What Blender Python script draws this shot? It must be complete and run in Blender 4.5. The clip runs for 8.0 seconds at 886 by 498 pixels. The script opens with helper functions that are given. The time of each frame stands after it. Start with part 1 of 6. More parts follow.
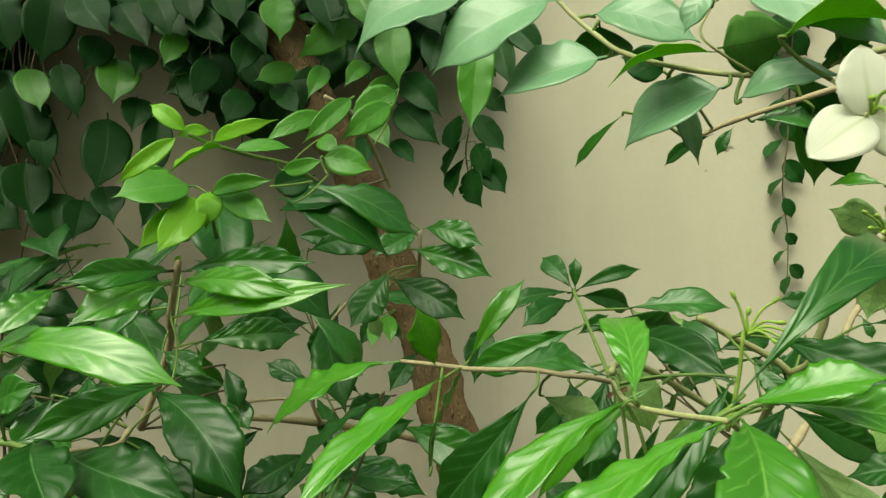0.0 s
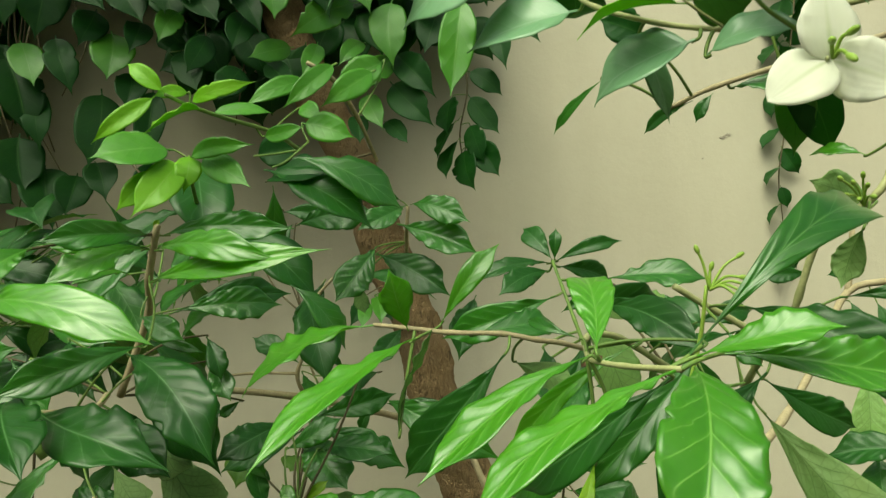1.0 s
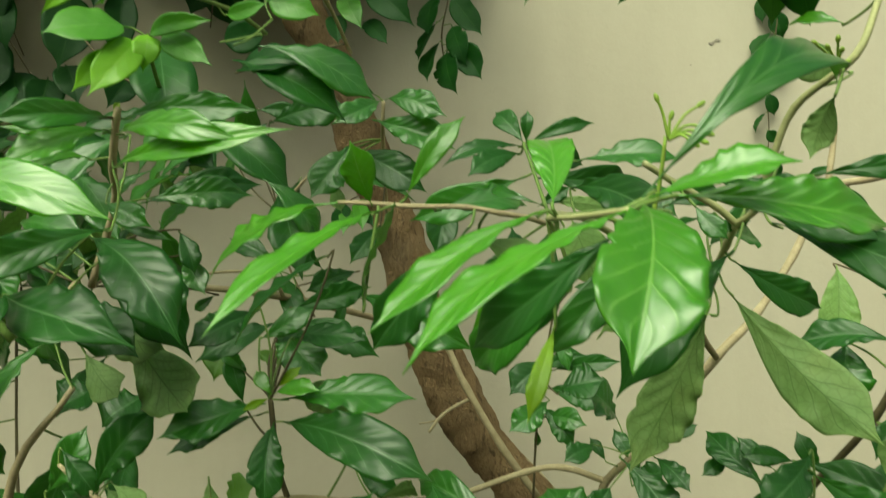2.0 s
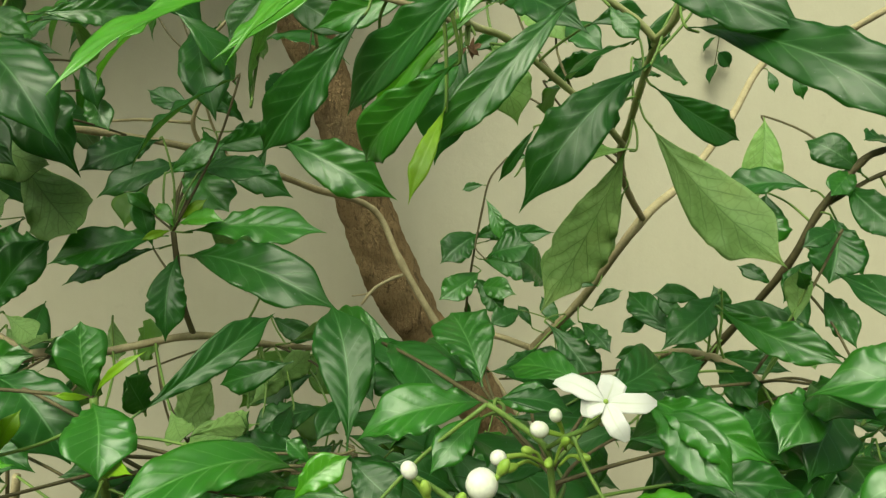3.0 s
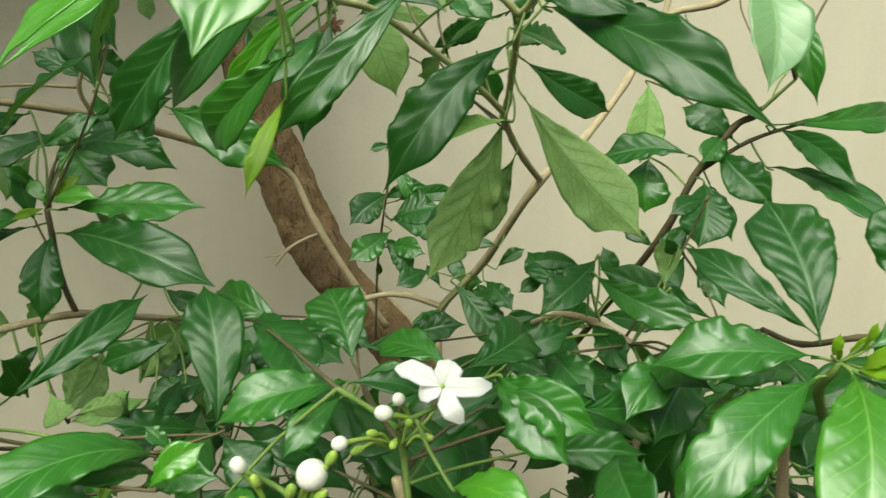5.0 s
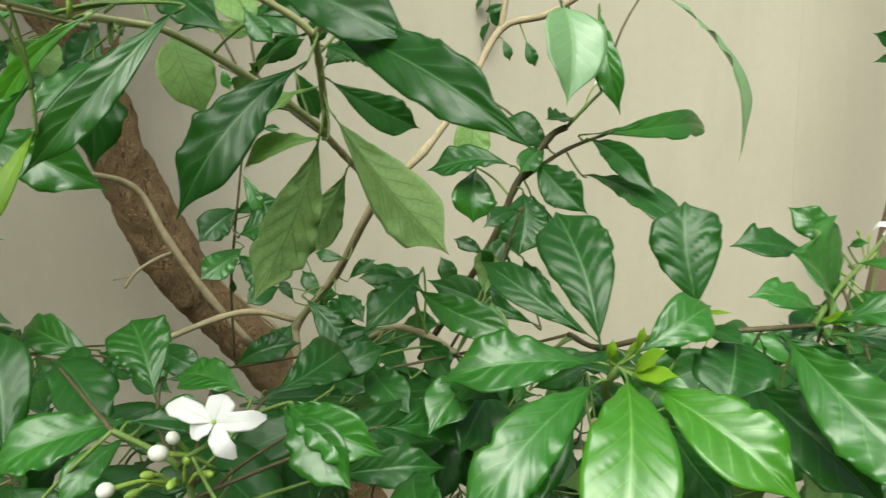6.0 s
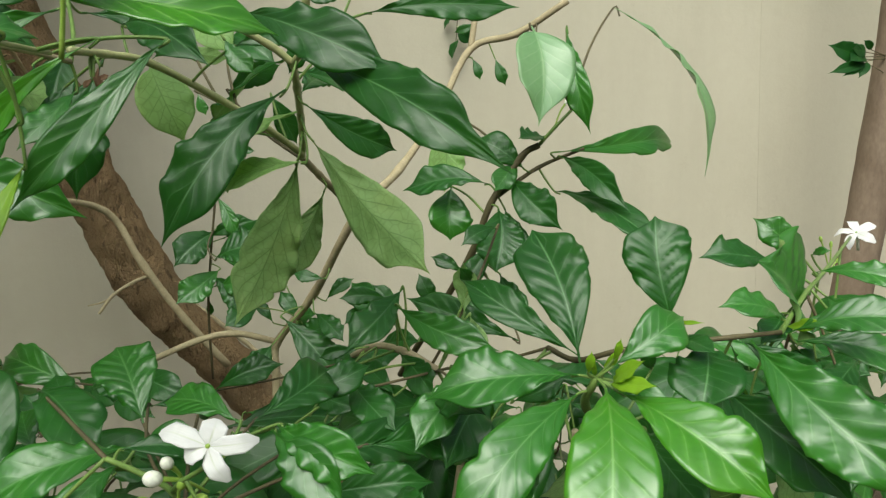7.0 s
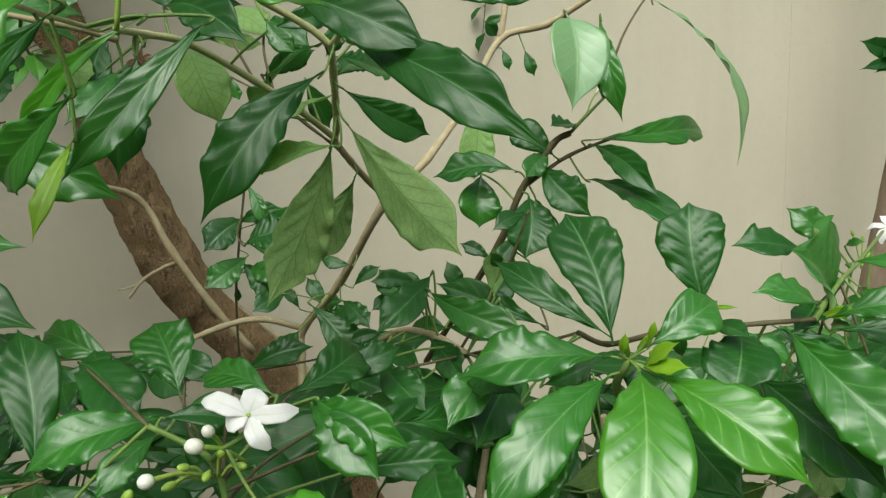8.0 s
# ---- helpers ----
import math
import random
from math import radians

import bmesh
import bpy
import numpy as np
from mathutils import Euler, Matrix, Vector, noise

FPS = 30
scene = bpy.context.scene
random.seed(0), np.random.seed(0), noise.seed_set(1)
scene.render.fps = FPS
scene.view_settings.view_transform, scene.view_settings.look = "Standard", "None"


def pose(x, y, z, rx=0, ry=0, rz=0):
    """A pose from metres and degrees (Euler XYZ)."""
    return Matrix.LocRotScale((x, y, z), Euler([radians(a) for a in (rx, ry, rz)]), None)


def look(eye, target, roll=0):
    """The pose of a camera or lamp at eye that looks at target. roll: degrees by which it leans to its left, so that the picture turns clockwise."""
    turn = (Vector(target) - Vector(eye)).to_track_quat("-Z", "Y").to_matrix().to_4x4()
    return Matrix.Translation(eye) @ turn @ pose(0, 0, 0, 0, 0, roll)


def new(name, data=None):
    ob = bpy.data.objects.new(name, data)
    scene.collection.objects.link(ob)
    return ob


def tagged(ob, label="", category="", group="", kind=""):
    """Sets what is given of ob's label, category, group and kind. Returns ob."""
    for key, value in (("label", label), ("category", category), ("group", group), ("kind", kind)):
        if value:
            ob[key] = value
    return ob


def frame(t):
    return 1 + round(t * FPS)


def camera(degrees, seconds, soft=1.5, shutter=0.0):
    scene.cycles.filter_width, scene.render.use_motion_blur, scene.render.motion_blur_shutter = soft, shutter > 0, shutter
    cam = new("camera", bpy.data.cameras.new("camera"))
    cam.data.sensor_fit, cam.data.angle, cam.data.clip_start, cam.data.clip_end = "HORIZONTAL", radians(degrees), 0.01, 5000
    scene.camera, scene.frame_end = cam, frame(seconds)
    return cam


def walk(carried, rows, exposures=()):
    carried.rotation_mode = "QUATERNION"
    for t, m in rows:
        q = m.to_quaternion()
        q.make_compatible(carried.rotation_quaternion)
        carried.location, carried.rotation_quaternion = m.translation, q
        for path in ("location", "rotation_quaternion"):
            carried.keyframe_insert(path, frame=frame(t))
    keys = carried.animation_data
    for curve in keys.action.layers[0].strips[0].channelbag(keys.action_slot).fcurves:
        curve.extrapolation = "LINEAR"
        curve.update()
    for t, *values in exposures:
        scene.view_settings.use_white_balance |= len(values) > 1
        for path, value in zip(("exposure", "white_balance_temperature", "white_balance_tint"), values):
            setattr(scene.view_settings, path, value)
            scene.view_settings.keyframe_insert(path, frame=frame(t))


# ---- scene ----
cam = camera(61.5, 8.0, 1.3, 0.35)
PATH = [
    (0, (-0.065, -0.02, 1.443), (-0.083, 1.969, 1.65), -3.3),
    (0.5, (-0.053, -0.032, 1.435), (-0.053, 1.956, 1.658), -2.8),
    (1, (-0.047, -0.014, 1.423), (-0.07, 1.978, 1.607), -2.3),
    (1.2, (-0.046, -0.005, 1.42), (-0.068, 1.989, 1.58), -2.4),
    (2.3, (-0.012, -0.002, 1.37), (0.002, 1.995, 1.26), -1.9),
    (2.5, (0.002, 0.005, 1.353), (0.041, 1.998, 1.19), -1.3),
    (3, (0.007, 0.018, 1.316), (0.107, 1.998, 1.056), -0.7),
    (3.5, (-0.023, 0.009, 1.319), (0.075, 1.984, 1.016), -1.2),
    (4, (0.0, 0.006, 1.317), (0.126, 1.968, 0.952), -1.3),
    (4.2, (0.016, 0.013, 1.315), (0.162, 1.97, 0.929), -1.2),
    (5.3, (0.076, 0.011, 1.344), (0.384, 1.944, 0.934), -1.3),
    (5.5, (0.09, 0.011, 1.339), (0.452, 1.935, 0.928), -1.4),
    (6, (0.124, 0.0, 1.349), (0.641, 1.888, 0.94), -2.3),
    (6.5, (0.128, -0.017, 1.352), (0.716, 1.854, 0.965), -3.3),
    (7, (0.115, -0.011, 1.356), (0.707, 1.862, 0.98), -3.4),
    (7.5, (0.101, -0.009, 1.344), (0.66, 1.873, 0.96), -3.0),
    (8, (0.103, -0.014, 1.347), (0.644, 1.873, 0.965), -2.8),
]
walk(cam, [(t, look(eye, target, roll)) for t, eye, target, roll in PATH],
     exposures=[(0, -0.07, 6850, -15), (1.2, -0.06, 6850, -16), (2.5, -0.03, 6850, -17), (4.2, 0.10, 6600, -13), (5.5, 0.14, 6100, -2), (6.6, -0.11, 6000, -1), (8.0, -0.17, 5950, -1)])

# ---- daylight: bright overcast sky with a wide soft sun ----
world = bpy.data.worlds.new("overcast_sky")
scene.world = world
world.use_nodes = True
wn, wl = world.node_tree.nodes, world.node_tree.links
sky = wn.new("ShaderNodeTexSky")
sky.sky_type, sky.sun_disc = "NISHITA", False
sky.sun_elevation, sky.sun_rotation = radians(54), radians(207)
sky.air_density, sky.dust_density, sky.ozone_density = 0.6, 10.0, 0.0
wn["Background"].inputs["Strength"].default_value = 0.15
wl.new(sky.outputs["Color"], wn["Background"].inputs["Color"])

sun = new("sun", bpy.data.lights.new("sun", "SUN"))
sun.data.energy, sun.data.angle, sun.data.color = 2.15, radians(54), (1.0, 0.985, 0.95)
sun.matrix_world = look((-1.4, -2.2, 5.2), (0, 0.6, 1.0))


# ---- materials ----
def material(name):
    m = bpy.data.materials.new(name)
    m.use_nodes = True
    n = m.node_tree.nodes
    return m, n, m.node_tree.links, n["Principled BSDF"]


def math_node(n, l, op, a, b=None, c=None):
    node = n.new("ShaderNodeMath")
    node.operation = op
    for k, v in enumerate((a, b, c)):
        if v is None:
            continue
        if isinstance(v, (int, float)):
            node.inputs[k].default_value = v
        else:
            l.new(v, node.inputs[k])
    return node.outputs[0]


def mix_colour(n, l, fac, a, b, blend="MIX"):
    node = n.new("ShaderNodeMix")
    node.data_type, node.blend_type = "RGBA", blend
    for k, v in ((0, fac), (6, a), (7, b)):
        if isinstance(v, (int, float)):
            node.inputs[k].default_value = v
        elif isinstance(v, tuple):
            node.inputs[k].default_value = (*v, 1)
        else:
            l.new(v, node.inputs[k])
    return node.outputs[2]


def noise_node(n, l, scale, detail=4, rough=0.55, coord="Object", stretch=None):
    tc = n.new("ShaderNodeTexCoord")
    out = tc.outputs[coord]
    if stretch:
        mp = n.new("ShaderNodeMapping")
        mp.inputs["Scale"].default_value = stretch
        l.new(out, mp.inputs["Vector"])
        out = mp.outputs[0]
    t = n.new("ShaderNodeTexNoise")
    t.inputs["Scale"].default_value, t.inputs["Detail"].default_value, t.inputs["Roughness"].default_value = scale, detail, rough
    l.new(out, t.inputs["Vector"])
    return t.outputs["Fac"]


def ramp(n, l, fac, a, b):
    node = n.new("ShaderNodeMapRange")
    node.inputs["From Min"].default_value, node.inputs["From Max"].default_value = a, b
    l.new(fac, node.inputs["Value"])
    return node.outputs[0]


def bump(n, l, b, height, strength, distance):
    node = n.new("ShaderNodeBump")
    node.inputs["Strength"].default_value, node.inputs["Distance"].default_value = strength, distance
    l.new(height, node.inputs["Height"])
    l.new(node.outputs[0], b.inputs["Normal"])


def leaf_material(name, colour, other, vein, rough, glow, veins=8.0, vein_amount=0.5, relief=0.09, see_through=(0.25, 0.45, 0.05), gloss=0.45, shade=0.6, coat=0.0, net=0.0):
    """A leaf surface: blade colour with mottling, a pale midrib and arching side veins laid along the blade's own u and v."""
    m, n, l, b = material(name)
    uv = n.new("ShaderNodeUVMap")
    uv.uv_map = "blade"
    sep = n.new("ShaderNodeSeparateXYZ")
    l.new(uv.outputs[0], sep.inputs[0])
    across = math_node(n, l, "ABSOLUTE", math_node(n, l, "SUBTRACT", sep.outputs[0], 0.5))
    along = sep.outputs[1]
    rib = math_node(n, l, "SUBTRACT", 1.0, ramp(n, l, across, 0.004, 0.017))
    slant = math_node(n, l, "SUBTRACT", math_node(n, l, "MULTIPLY", along, veins), math_node(n, l, "MULTIPLY", math_node(n, l, "POWER", across, 0.8), veins * 0.42))
    slant = math_node(n, l, "ADD", slant, math_node(n, l, "MULTIPLY", noise_node(n, l, 38, 2), 0.45))
    saw = math_node(n, l, "ABSOLUTE", math_node(n, l, "SUBTRACT", math_node(n, l, "FRACT", slant), 0.5))
    side = math_node(n, l, "MULTIPLY", math_node(n, l, "SUBTRACT", 1.0, ramp(n, l, saw, 0.012, 0.065)), math_node(n, l, "SUBTRACT", 1.0, ramp(n, l, across, 0.30, 0.48)))
    info = n.new("ShaderNodeObjectInfo")
    blotch = ramp(n, l, noise_node(n, l, 28, 3), 0.35, 0.7)
    base = mix_colour(n, l, blotch, colour, other)
    dark = tuple(c * 0.62 for c in colour)
    base = mix_colour(n, l, math_node(n, l, "MULTIPLY", info.outputs["Random"], shade), base, dark)
    fine = noise_node(n, l, 260, 2)
    base = mix_colour(n, l, math_node(n, l, "MULTIPLY", ramp(n, l, fine, 0.45, 0.75), 0.25), base, dark)
    old = math_node(n, l, "MULTIPLY", ramp(n, l, noise_node(n, l, 9, 3), 0.52, 0.72), 0.35)
    base = mix_colour(n, l, old, base, tuple(min(1.0, c * k) for c, k in zip(other, (1.7, 1.25, 1.1))))
    specks = math_node(n, l, "MULTIPLY", ramp(n, l, noise_node(n, l, 430, 3, 0.5), 0.70, 0.80), 0.3)
    base = mix_colour(n, l, specks, base, (0.42, 0.46, 0.36))
    marks = math_node(n, l, "MAXIMUM", math_node(n, l, "MULTIPLY", rib, 0.8), math_node(n, l, "MULTIPLY", side, vein_amount * 0.7))
    if net:
        cells = n.new("ShaderNodeTexVoronoi")
        cells.feature = "DISTANCE_TO_EDGE"
        cells.inputs["Scale"].default_value = 115
        l.new(n.new("ShaderNodeTexCoord").outputs["Object"], cells.inputs["Vector"])
        marks = math_node(n, l, "MAXIMUM", marks, math_node(n, l, "MULTIPLY", math_node(n, l, "SUBTRACT", 1.0, ramp(n, l, cells.outputs["Distance"], 0.015, 0.09)), net))
    base = mix_colour(n, l, marks, base, vein)
    l.new(base, b.inputs["Base Color"])
    r = math_node(n, l, "ADD", rough, math_node(n, l, "MULTIPLY", ramp(n, l, noise_node(n, l, 45, 3), 0.3, 0.75), 0.12))
    l.new(r, b.inputs["Roughness"])
    b.inputs["Specular IOR Level"].default_value = gloss
    b.inputs["Coat Weight"].default_value = coat
    b.inputs["Coat Roughness"].default_value = 0.22
    dip = math_node(n, l, "SUBTRACT", 1.0, math_node(n, l, "MULTIPLY", saw, 2.0))
    cushion = math_node(n, l, "SUBTRACT", 1.0, math_node(n, l, "MULTIPLY", dip, dip))
    fade = math_node(n, l, "SUBTRACT", 1.0, ramp(n, l, across, 0.25, 0.5))
    quilt = math_node(n, l, "ADD", math_node(n, l, "MULTIPLY", cushion, fade), math_node(n, l, "MULTIPLY", rib, -0.8))
    quilt = math_node(n, l, "ADD", quilt, math_node(n, l, "MULTIPLY", noise_node(n, l, 120, 3), 0.7))
    bump(n, l, b, quilt, relief, 0.0016)
    t = n.new("ShaderNodeBsdfTranslucent")
    l.new(mix_colour(n, l, math_node(n, l, "MULTIPLY", marks, 0.7), see_through, tuple(0.5 * c for c in see_through)), t.inputs["Color"])
    mix = n.new("ShaderNodeMixShader")
    mix.inputs[0].default_value = glow
    l.new(b.outputs[0], mix.inputs[1])
    l.new(t.outputs[0], mix.inputs[2])
    l.new(mix.outputs[0], n["Material Output"].inputs["Surface"])
    return m


def plain_material(name, a, b2, scale, rough, bump_scale=80, bump_strength=0.3, distance=0.001, stretch=None, spec=0.3):
    m, n, l, b = material(name)
    f = ramp(n, l, noise_node(n, l, scale, 5, 0.6, stretch=stretch), 0.35, 0.68)
    col = mix_colour(n, l, f, a, b2)
    fine = ramp(n, l, noise_node(n, l, scale * 7, 3, 0.6, stretch=stretch), 0.4, 0.75)
    col = mix_colour(n, l, math_node(n, l, "MULTIPLY", fine, 0.35), col, tuple(0.5 * c for c in a))
    l.new(col, b.inputs["Base Color"])
    b.inputs["Roughness"].default_value, b.inputs["Specular IOR Level"].default_value = rough, spec
    bump(n, l, b, noise_node(n, l, bump_scale, 5, 0.65, stretch=stretch), bump_strength, distance)
    return m


JASMINE_DARK = leaf_material("jasmine_leaf_dark", (0.018, 0.088, 0.010), (0.028, 0.122, 0.015), (0.13, 0.30, 0.09), 0.32, 0.23, relief=0.085, see_through=(0.18, 0.50, 0.03), gloss=0.36, coat=0.2)
JASMINE_MID = leaf_material("jasmine_leaf_green", (0.034, 0.160, 0.013), (0.052, 0.215, 0.018), (0.17, 0.40, 0.09), 0.29, 0.28, vein_amount=0.85, relief=0.13, see_through=(0.22, 0.60, 0.03), gloss=0.7, coat=0.35)
JASMINE_YOUNG = leaf_material("jasmine_leaf_young", (0.074, 0.285, 0.010), (0.108, 0.355, 0.015), (0.27, 0.56, 0.09), 0.28, 0.32, vein_amount=0.85, relief=0.13, see_through=(0.36, 0.82, 0.02), gloss=0.85, coat=0.5)
# deeper leaves; the shade they stand in is put into the olive colour
JASMINE_OLIVE_SHADE = leaf_material("jasmine_leaf_olive_shade", (0.075, 0.160, 0.030), (0.105, 0.205, 0.040), (0.16, 0.28, 0.08), 0.42, 0.34, relief=0.06, see_through=(0.34, 0.58, 0.06), gloss=0.3)
JASMINE_BUD = leaf_material("jasmine_leaf_bud", (0.20, 0.38, 0.015), (0.27, 0.45, 0.02), (0.36, 0.55, 0.08), 0.35, 0.3, relief=0.05, see_through=(0.50, 0.80, 0.03), gloss=0.4, shade=0.3)
# reflected sky sheen put into the base colour as pale grey-green
JASMINE_SHEEN_TINT = leaf_material("jasmine_leaf_sheen_tint", (0.18, 0.36, 0.14), (0.24, 0.42, 0.18), (0.36, 0.55, 0.26), 0.34, 0.25, vein_amount=0.8, relief=0.10, see_through=(0.30, 0.62, 0.08), gloss=1.0, shade=0.2)
JASMINE_UNDER = leaf_material("jasmine_leaf_underside", (0.27, 0.44, 0.140), (0.33, 0.50, 0.170), (0.13, 0.25, 0.06), 0.5, 0.42, vein_amount=1.1, relief=0.12, see_through=(0.50, 0.80, 0.16), gloss=0.45, shade=0.35, net=0.3)
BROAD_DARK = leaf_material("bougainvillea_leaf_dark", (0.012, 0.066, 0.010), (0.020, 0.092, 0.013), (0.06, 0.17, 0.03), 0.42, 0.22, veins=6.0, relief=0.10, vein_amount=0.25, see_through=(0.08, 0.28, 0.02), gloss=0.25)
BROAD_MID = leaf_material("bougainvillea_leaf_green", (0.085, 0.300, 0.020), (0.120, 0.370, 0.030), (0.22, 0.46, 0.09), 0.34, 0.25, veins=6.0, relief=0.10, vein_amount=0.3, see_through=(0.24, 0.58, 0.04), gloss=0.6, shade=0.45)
# paler copy for the near spray; its bright sky sheen is in the colour
BROAD_SHEEN_TINT = leaf_material("bougainvillea_leaf_sheen_tint", (0.20, 0.40, 0.20), (0.25, 0.45, 0.25), (0.40, 0.58, 0.36), 0.30, 0.22, veins=6.0, relief=0.10, vein_amount=0.3, see_through=(0.30, 0.62, 0.06), gloss=0.8, shade=0.2)
BROAD_YOUNG = leaf_material("bougainvillea_leaf_young", (0.220, 0.540, 0.022), (0.270, 0.600, 0.035), (0.42, 0.70, 0.12), 0.36, 0.30, veins=6.0, relief=0.10, vein_amount=0.25, see_through=(0.42, 0.80, 0.04), gloss=0.5, shade=0.25)
BROAD_UNDER = leaf_material("bougainvillea_leaf_underside", (0.110, 0.290, 0.045), (0.140, 0.340, 0.060), (0.08, 0.18, 0.03), 0.55, 0.40, veins=6.0, relief=0.10, vein_amount=0.4, see_through=(0.42, 0.80, 0.10), gloss=0.4)
DRY_LEAF = leaf_material("dry_leaf", (0.17, 0.09, 0.045), (0.26, 0.15, 0.07), (0.30, 0.20, 0.10), 0.7, 0.1, veins=8.0, see_through=(0.25, 0.14, 0.05))

bark_bark = plain_material("twig_bark", (0.38, 0.32, 0.185), (0.48, 0.41, 0.25), 60, 0.75, 300, 0.4, 0.0008, (1, 1, 1))
dark_bark = plain_material("twig_bark_dark", (0.10, 0.085, 0.045), (0.15, 0.13, 0.06), 60, 0.7, 300, 0.4, 0.0008)
green_bark = plain_material("green_stem", (0.14, 0.24, 0.055), (0.20, 0.30, 0.07), 50, 0.45, 250, 0.2, 0.0005)
young_bark = plain_material("young_stem", (0.40, 0.42, 0.19), (0.48, 0.49, 0.24), 50, 0.45, 250, 0.2, 0.0005)


def bark_material():
    m, n, l, b = material("fissured_bark")
    tc = n.new("ShaderNodeTexCoord")
    mp = n.new("ShaderNodeMapping")
    mp.inputs["Scale"].default_value = (1, 1, 0.30)
    l.new(tc.outputs["Object"], mp.inputs["Vector"])
    wob = n.new("ShaderNodeTexNoise")
    wob.inputs["Scale"].default_value = 30
    l.new(mp.outputs[0], wob.inputs["Vector"])
    warp = mix_colour(n, l, 0.16, mp.outputs[0], wob.outputs["Color"])
    v = n.new("ShaderNodeTexVoronoi")
    v.feature = "DISTANCE_TO_EDGE"
    v.inputs["Scale"].default_value = 85
    l.new(warp, v.inputs["Vector"])
    crack = ramp(n, l, v.outputs["Distance"], 0.0, 0.09)
    tone = ramp(n, l, noise_node(n, l, 16, 5, 0.65), 0.3, 0.7)
    col = mix_colour(n, l, tone, (0.27, 0.175, 0.085), (0.44, 0.30, 0.155))
    col = mix_colour(n, l, math_node(n, l, "MULTIPLY", math_node(n, l, "SUBTRACT", 1.0, crack), 0.55), col, (0.15, 0.10, 0.05))
    col = mix_colour(n, l, math_node(n, l, "MULTIPLY", ramp(n, l, noise_node(n, l, 7, 4), 0.55, 0.75), 0.5), col, (0.30, 0.25, 0.17))
    pits = ramp(n, l, noise_node(n, l, 75, 3, 0.6, stretch=(1, 1, 0.45)), 0.60, 0.68)
    col = mix_colour(n, l, math_node(n, l, "MULTIPLY", pits, 0.7), col, (0.07, 0.045, 0.025))
    grain = ramp(n, l, noise_node(n, l, 230, 4, 0.7, stretch=(1, 1, 0.3)), 0.35, 0.7)
    col = mix_colour(n, l, math_node(n, l, "MULTIPLY", grain, 0.35), col, (0.50, 0.38, 0.20))
    l.new(col, b.inputs["Base Color"])
    b.inputs["Roughness"].default_value, b.inputs["Specular IOR Level"].default_value = 0.9, 0.2
    bump(n, l, b, math_node(n, l, "ADD", crack, math_node(n, l, "MULTIPLY", noise_node(n, l, 90, 6, 0.75), 2.2)), 1.0, 0.008)
    return m


TRUNK = bark_material()
SMOOTH_TRUNK = plain_material("smooth_trunk_bark", (0.17, 0.125, 0.085), (0.24, 0.185, 0.13), 22, 0.85, 90, 0.5, 0.002, (1, 1, 0.4))
SOIL = plain_material("soil", (0.055, 0.040, 0.026), (0.11, 0.08, 0.05), 9, 0.95, 60, 0.8, 0.01)
STEM_GREEN = plain_material("flower_stalk", (0.26, 0.42, 0.06), (0.34, 0.48, 0.09), 80, 0.4, 300, 0.15, 0.0004)


def petal_material(name, colour, rough, glow, veins):
    m, n, l, b = material(name)
    uv = n.new("ShaderNodeUVMap")
    uv.uv_map = "blade"
    sep = n.new("ShaderNodeSeparateXYZ")
    l.new(uv.outputs[0], sep.inputs[0])
    across = math_node(n, l, "ABSOLUTE", math_node(n, l, "SUBTRACT", sep.outputs[0], 0.5))
    lines = math_node(n, l, "ABSOLUTE", math_node(n, l, "SUBTRACT", math_node(n, l, "FRACT", math_node(n, l, "MULTIPLY", sep.outputs[0], veins)), 0.5))
    rib = math_node(n, l, "MULTIPLY", math_node(n, l, "SUBTRACT", 1.0, ramp(n, l, across, 0.01, 0.06)), math_node(n, l, "SUBTRACT", 1.0, sep.outputs[1]))
    col = mix_colour(n, l, math_node(n, l, "MULTIPLY", rib, 0.5), colour, (0.45, 0.55, 0.22))
    col = mix_colour(n, l, math_node(n, l, "MULTIPLY", ramp(n, l, noise_node(n, l, 90, 4), 0.45, 0.8), 0.12), col, (0.55, 0.56, 0.40))
    l.new(col, b.inputs["Base Color"])
    b.inputs["Roughness"].default_value = rough
    bump(n, l, b, math_node(n, l, "ADD", lines, noise_node(n, l, 150, 3)), 0.2, 0.0006)
    t = n.new("ShaderNodeBsdfTranslucent")
    l.new(col, t.inputs["Color"])
    mix = n.new("ShaderNodeMixShader")
    mix.inputs[0].default_value = glow
    l.new(b.outputs[0], mix.inputs[1])
    l.new(t.outputs[0], mix.inputs[2])
    l.new(mix.outputs[0], n["Material Output"].inputs["Surface"])
    return m


PETAL = petal_material("white_petal", (0.92, 0.92, 0.90), 0.5, 0.35, 8)
BRACT = petal_material("cream_bract", (0.92, 0.93, 0.82), 0.55, 0.45, 9)
BUD = plain_material("white_bud", (0.80, 0.82, 0.68), (0.86, 0.87, 0.76), 60, 0.4, 200, 0.1, 0.0003)


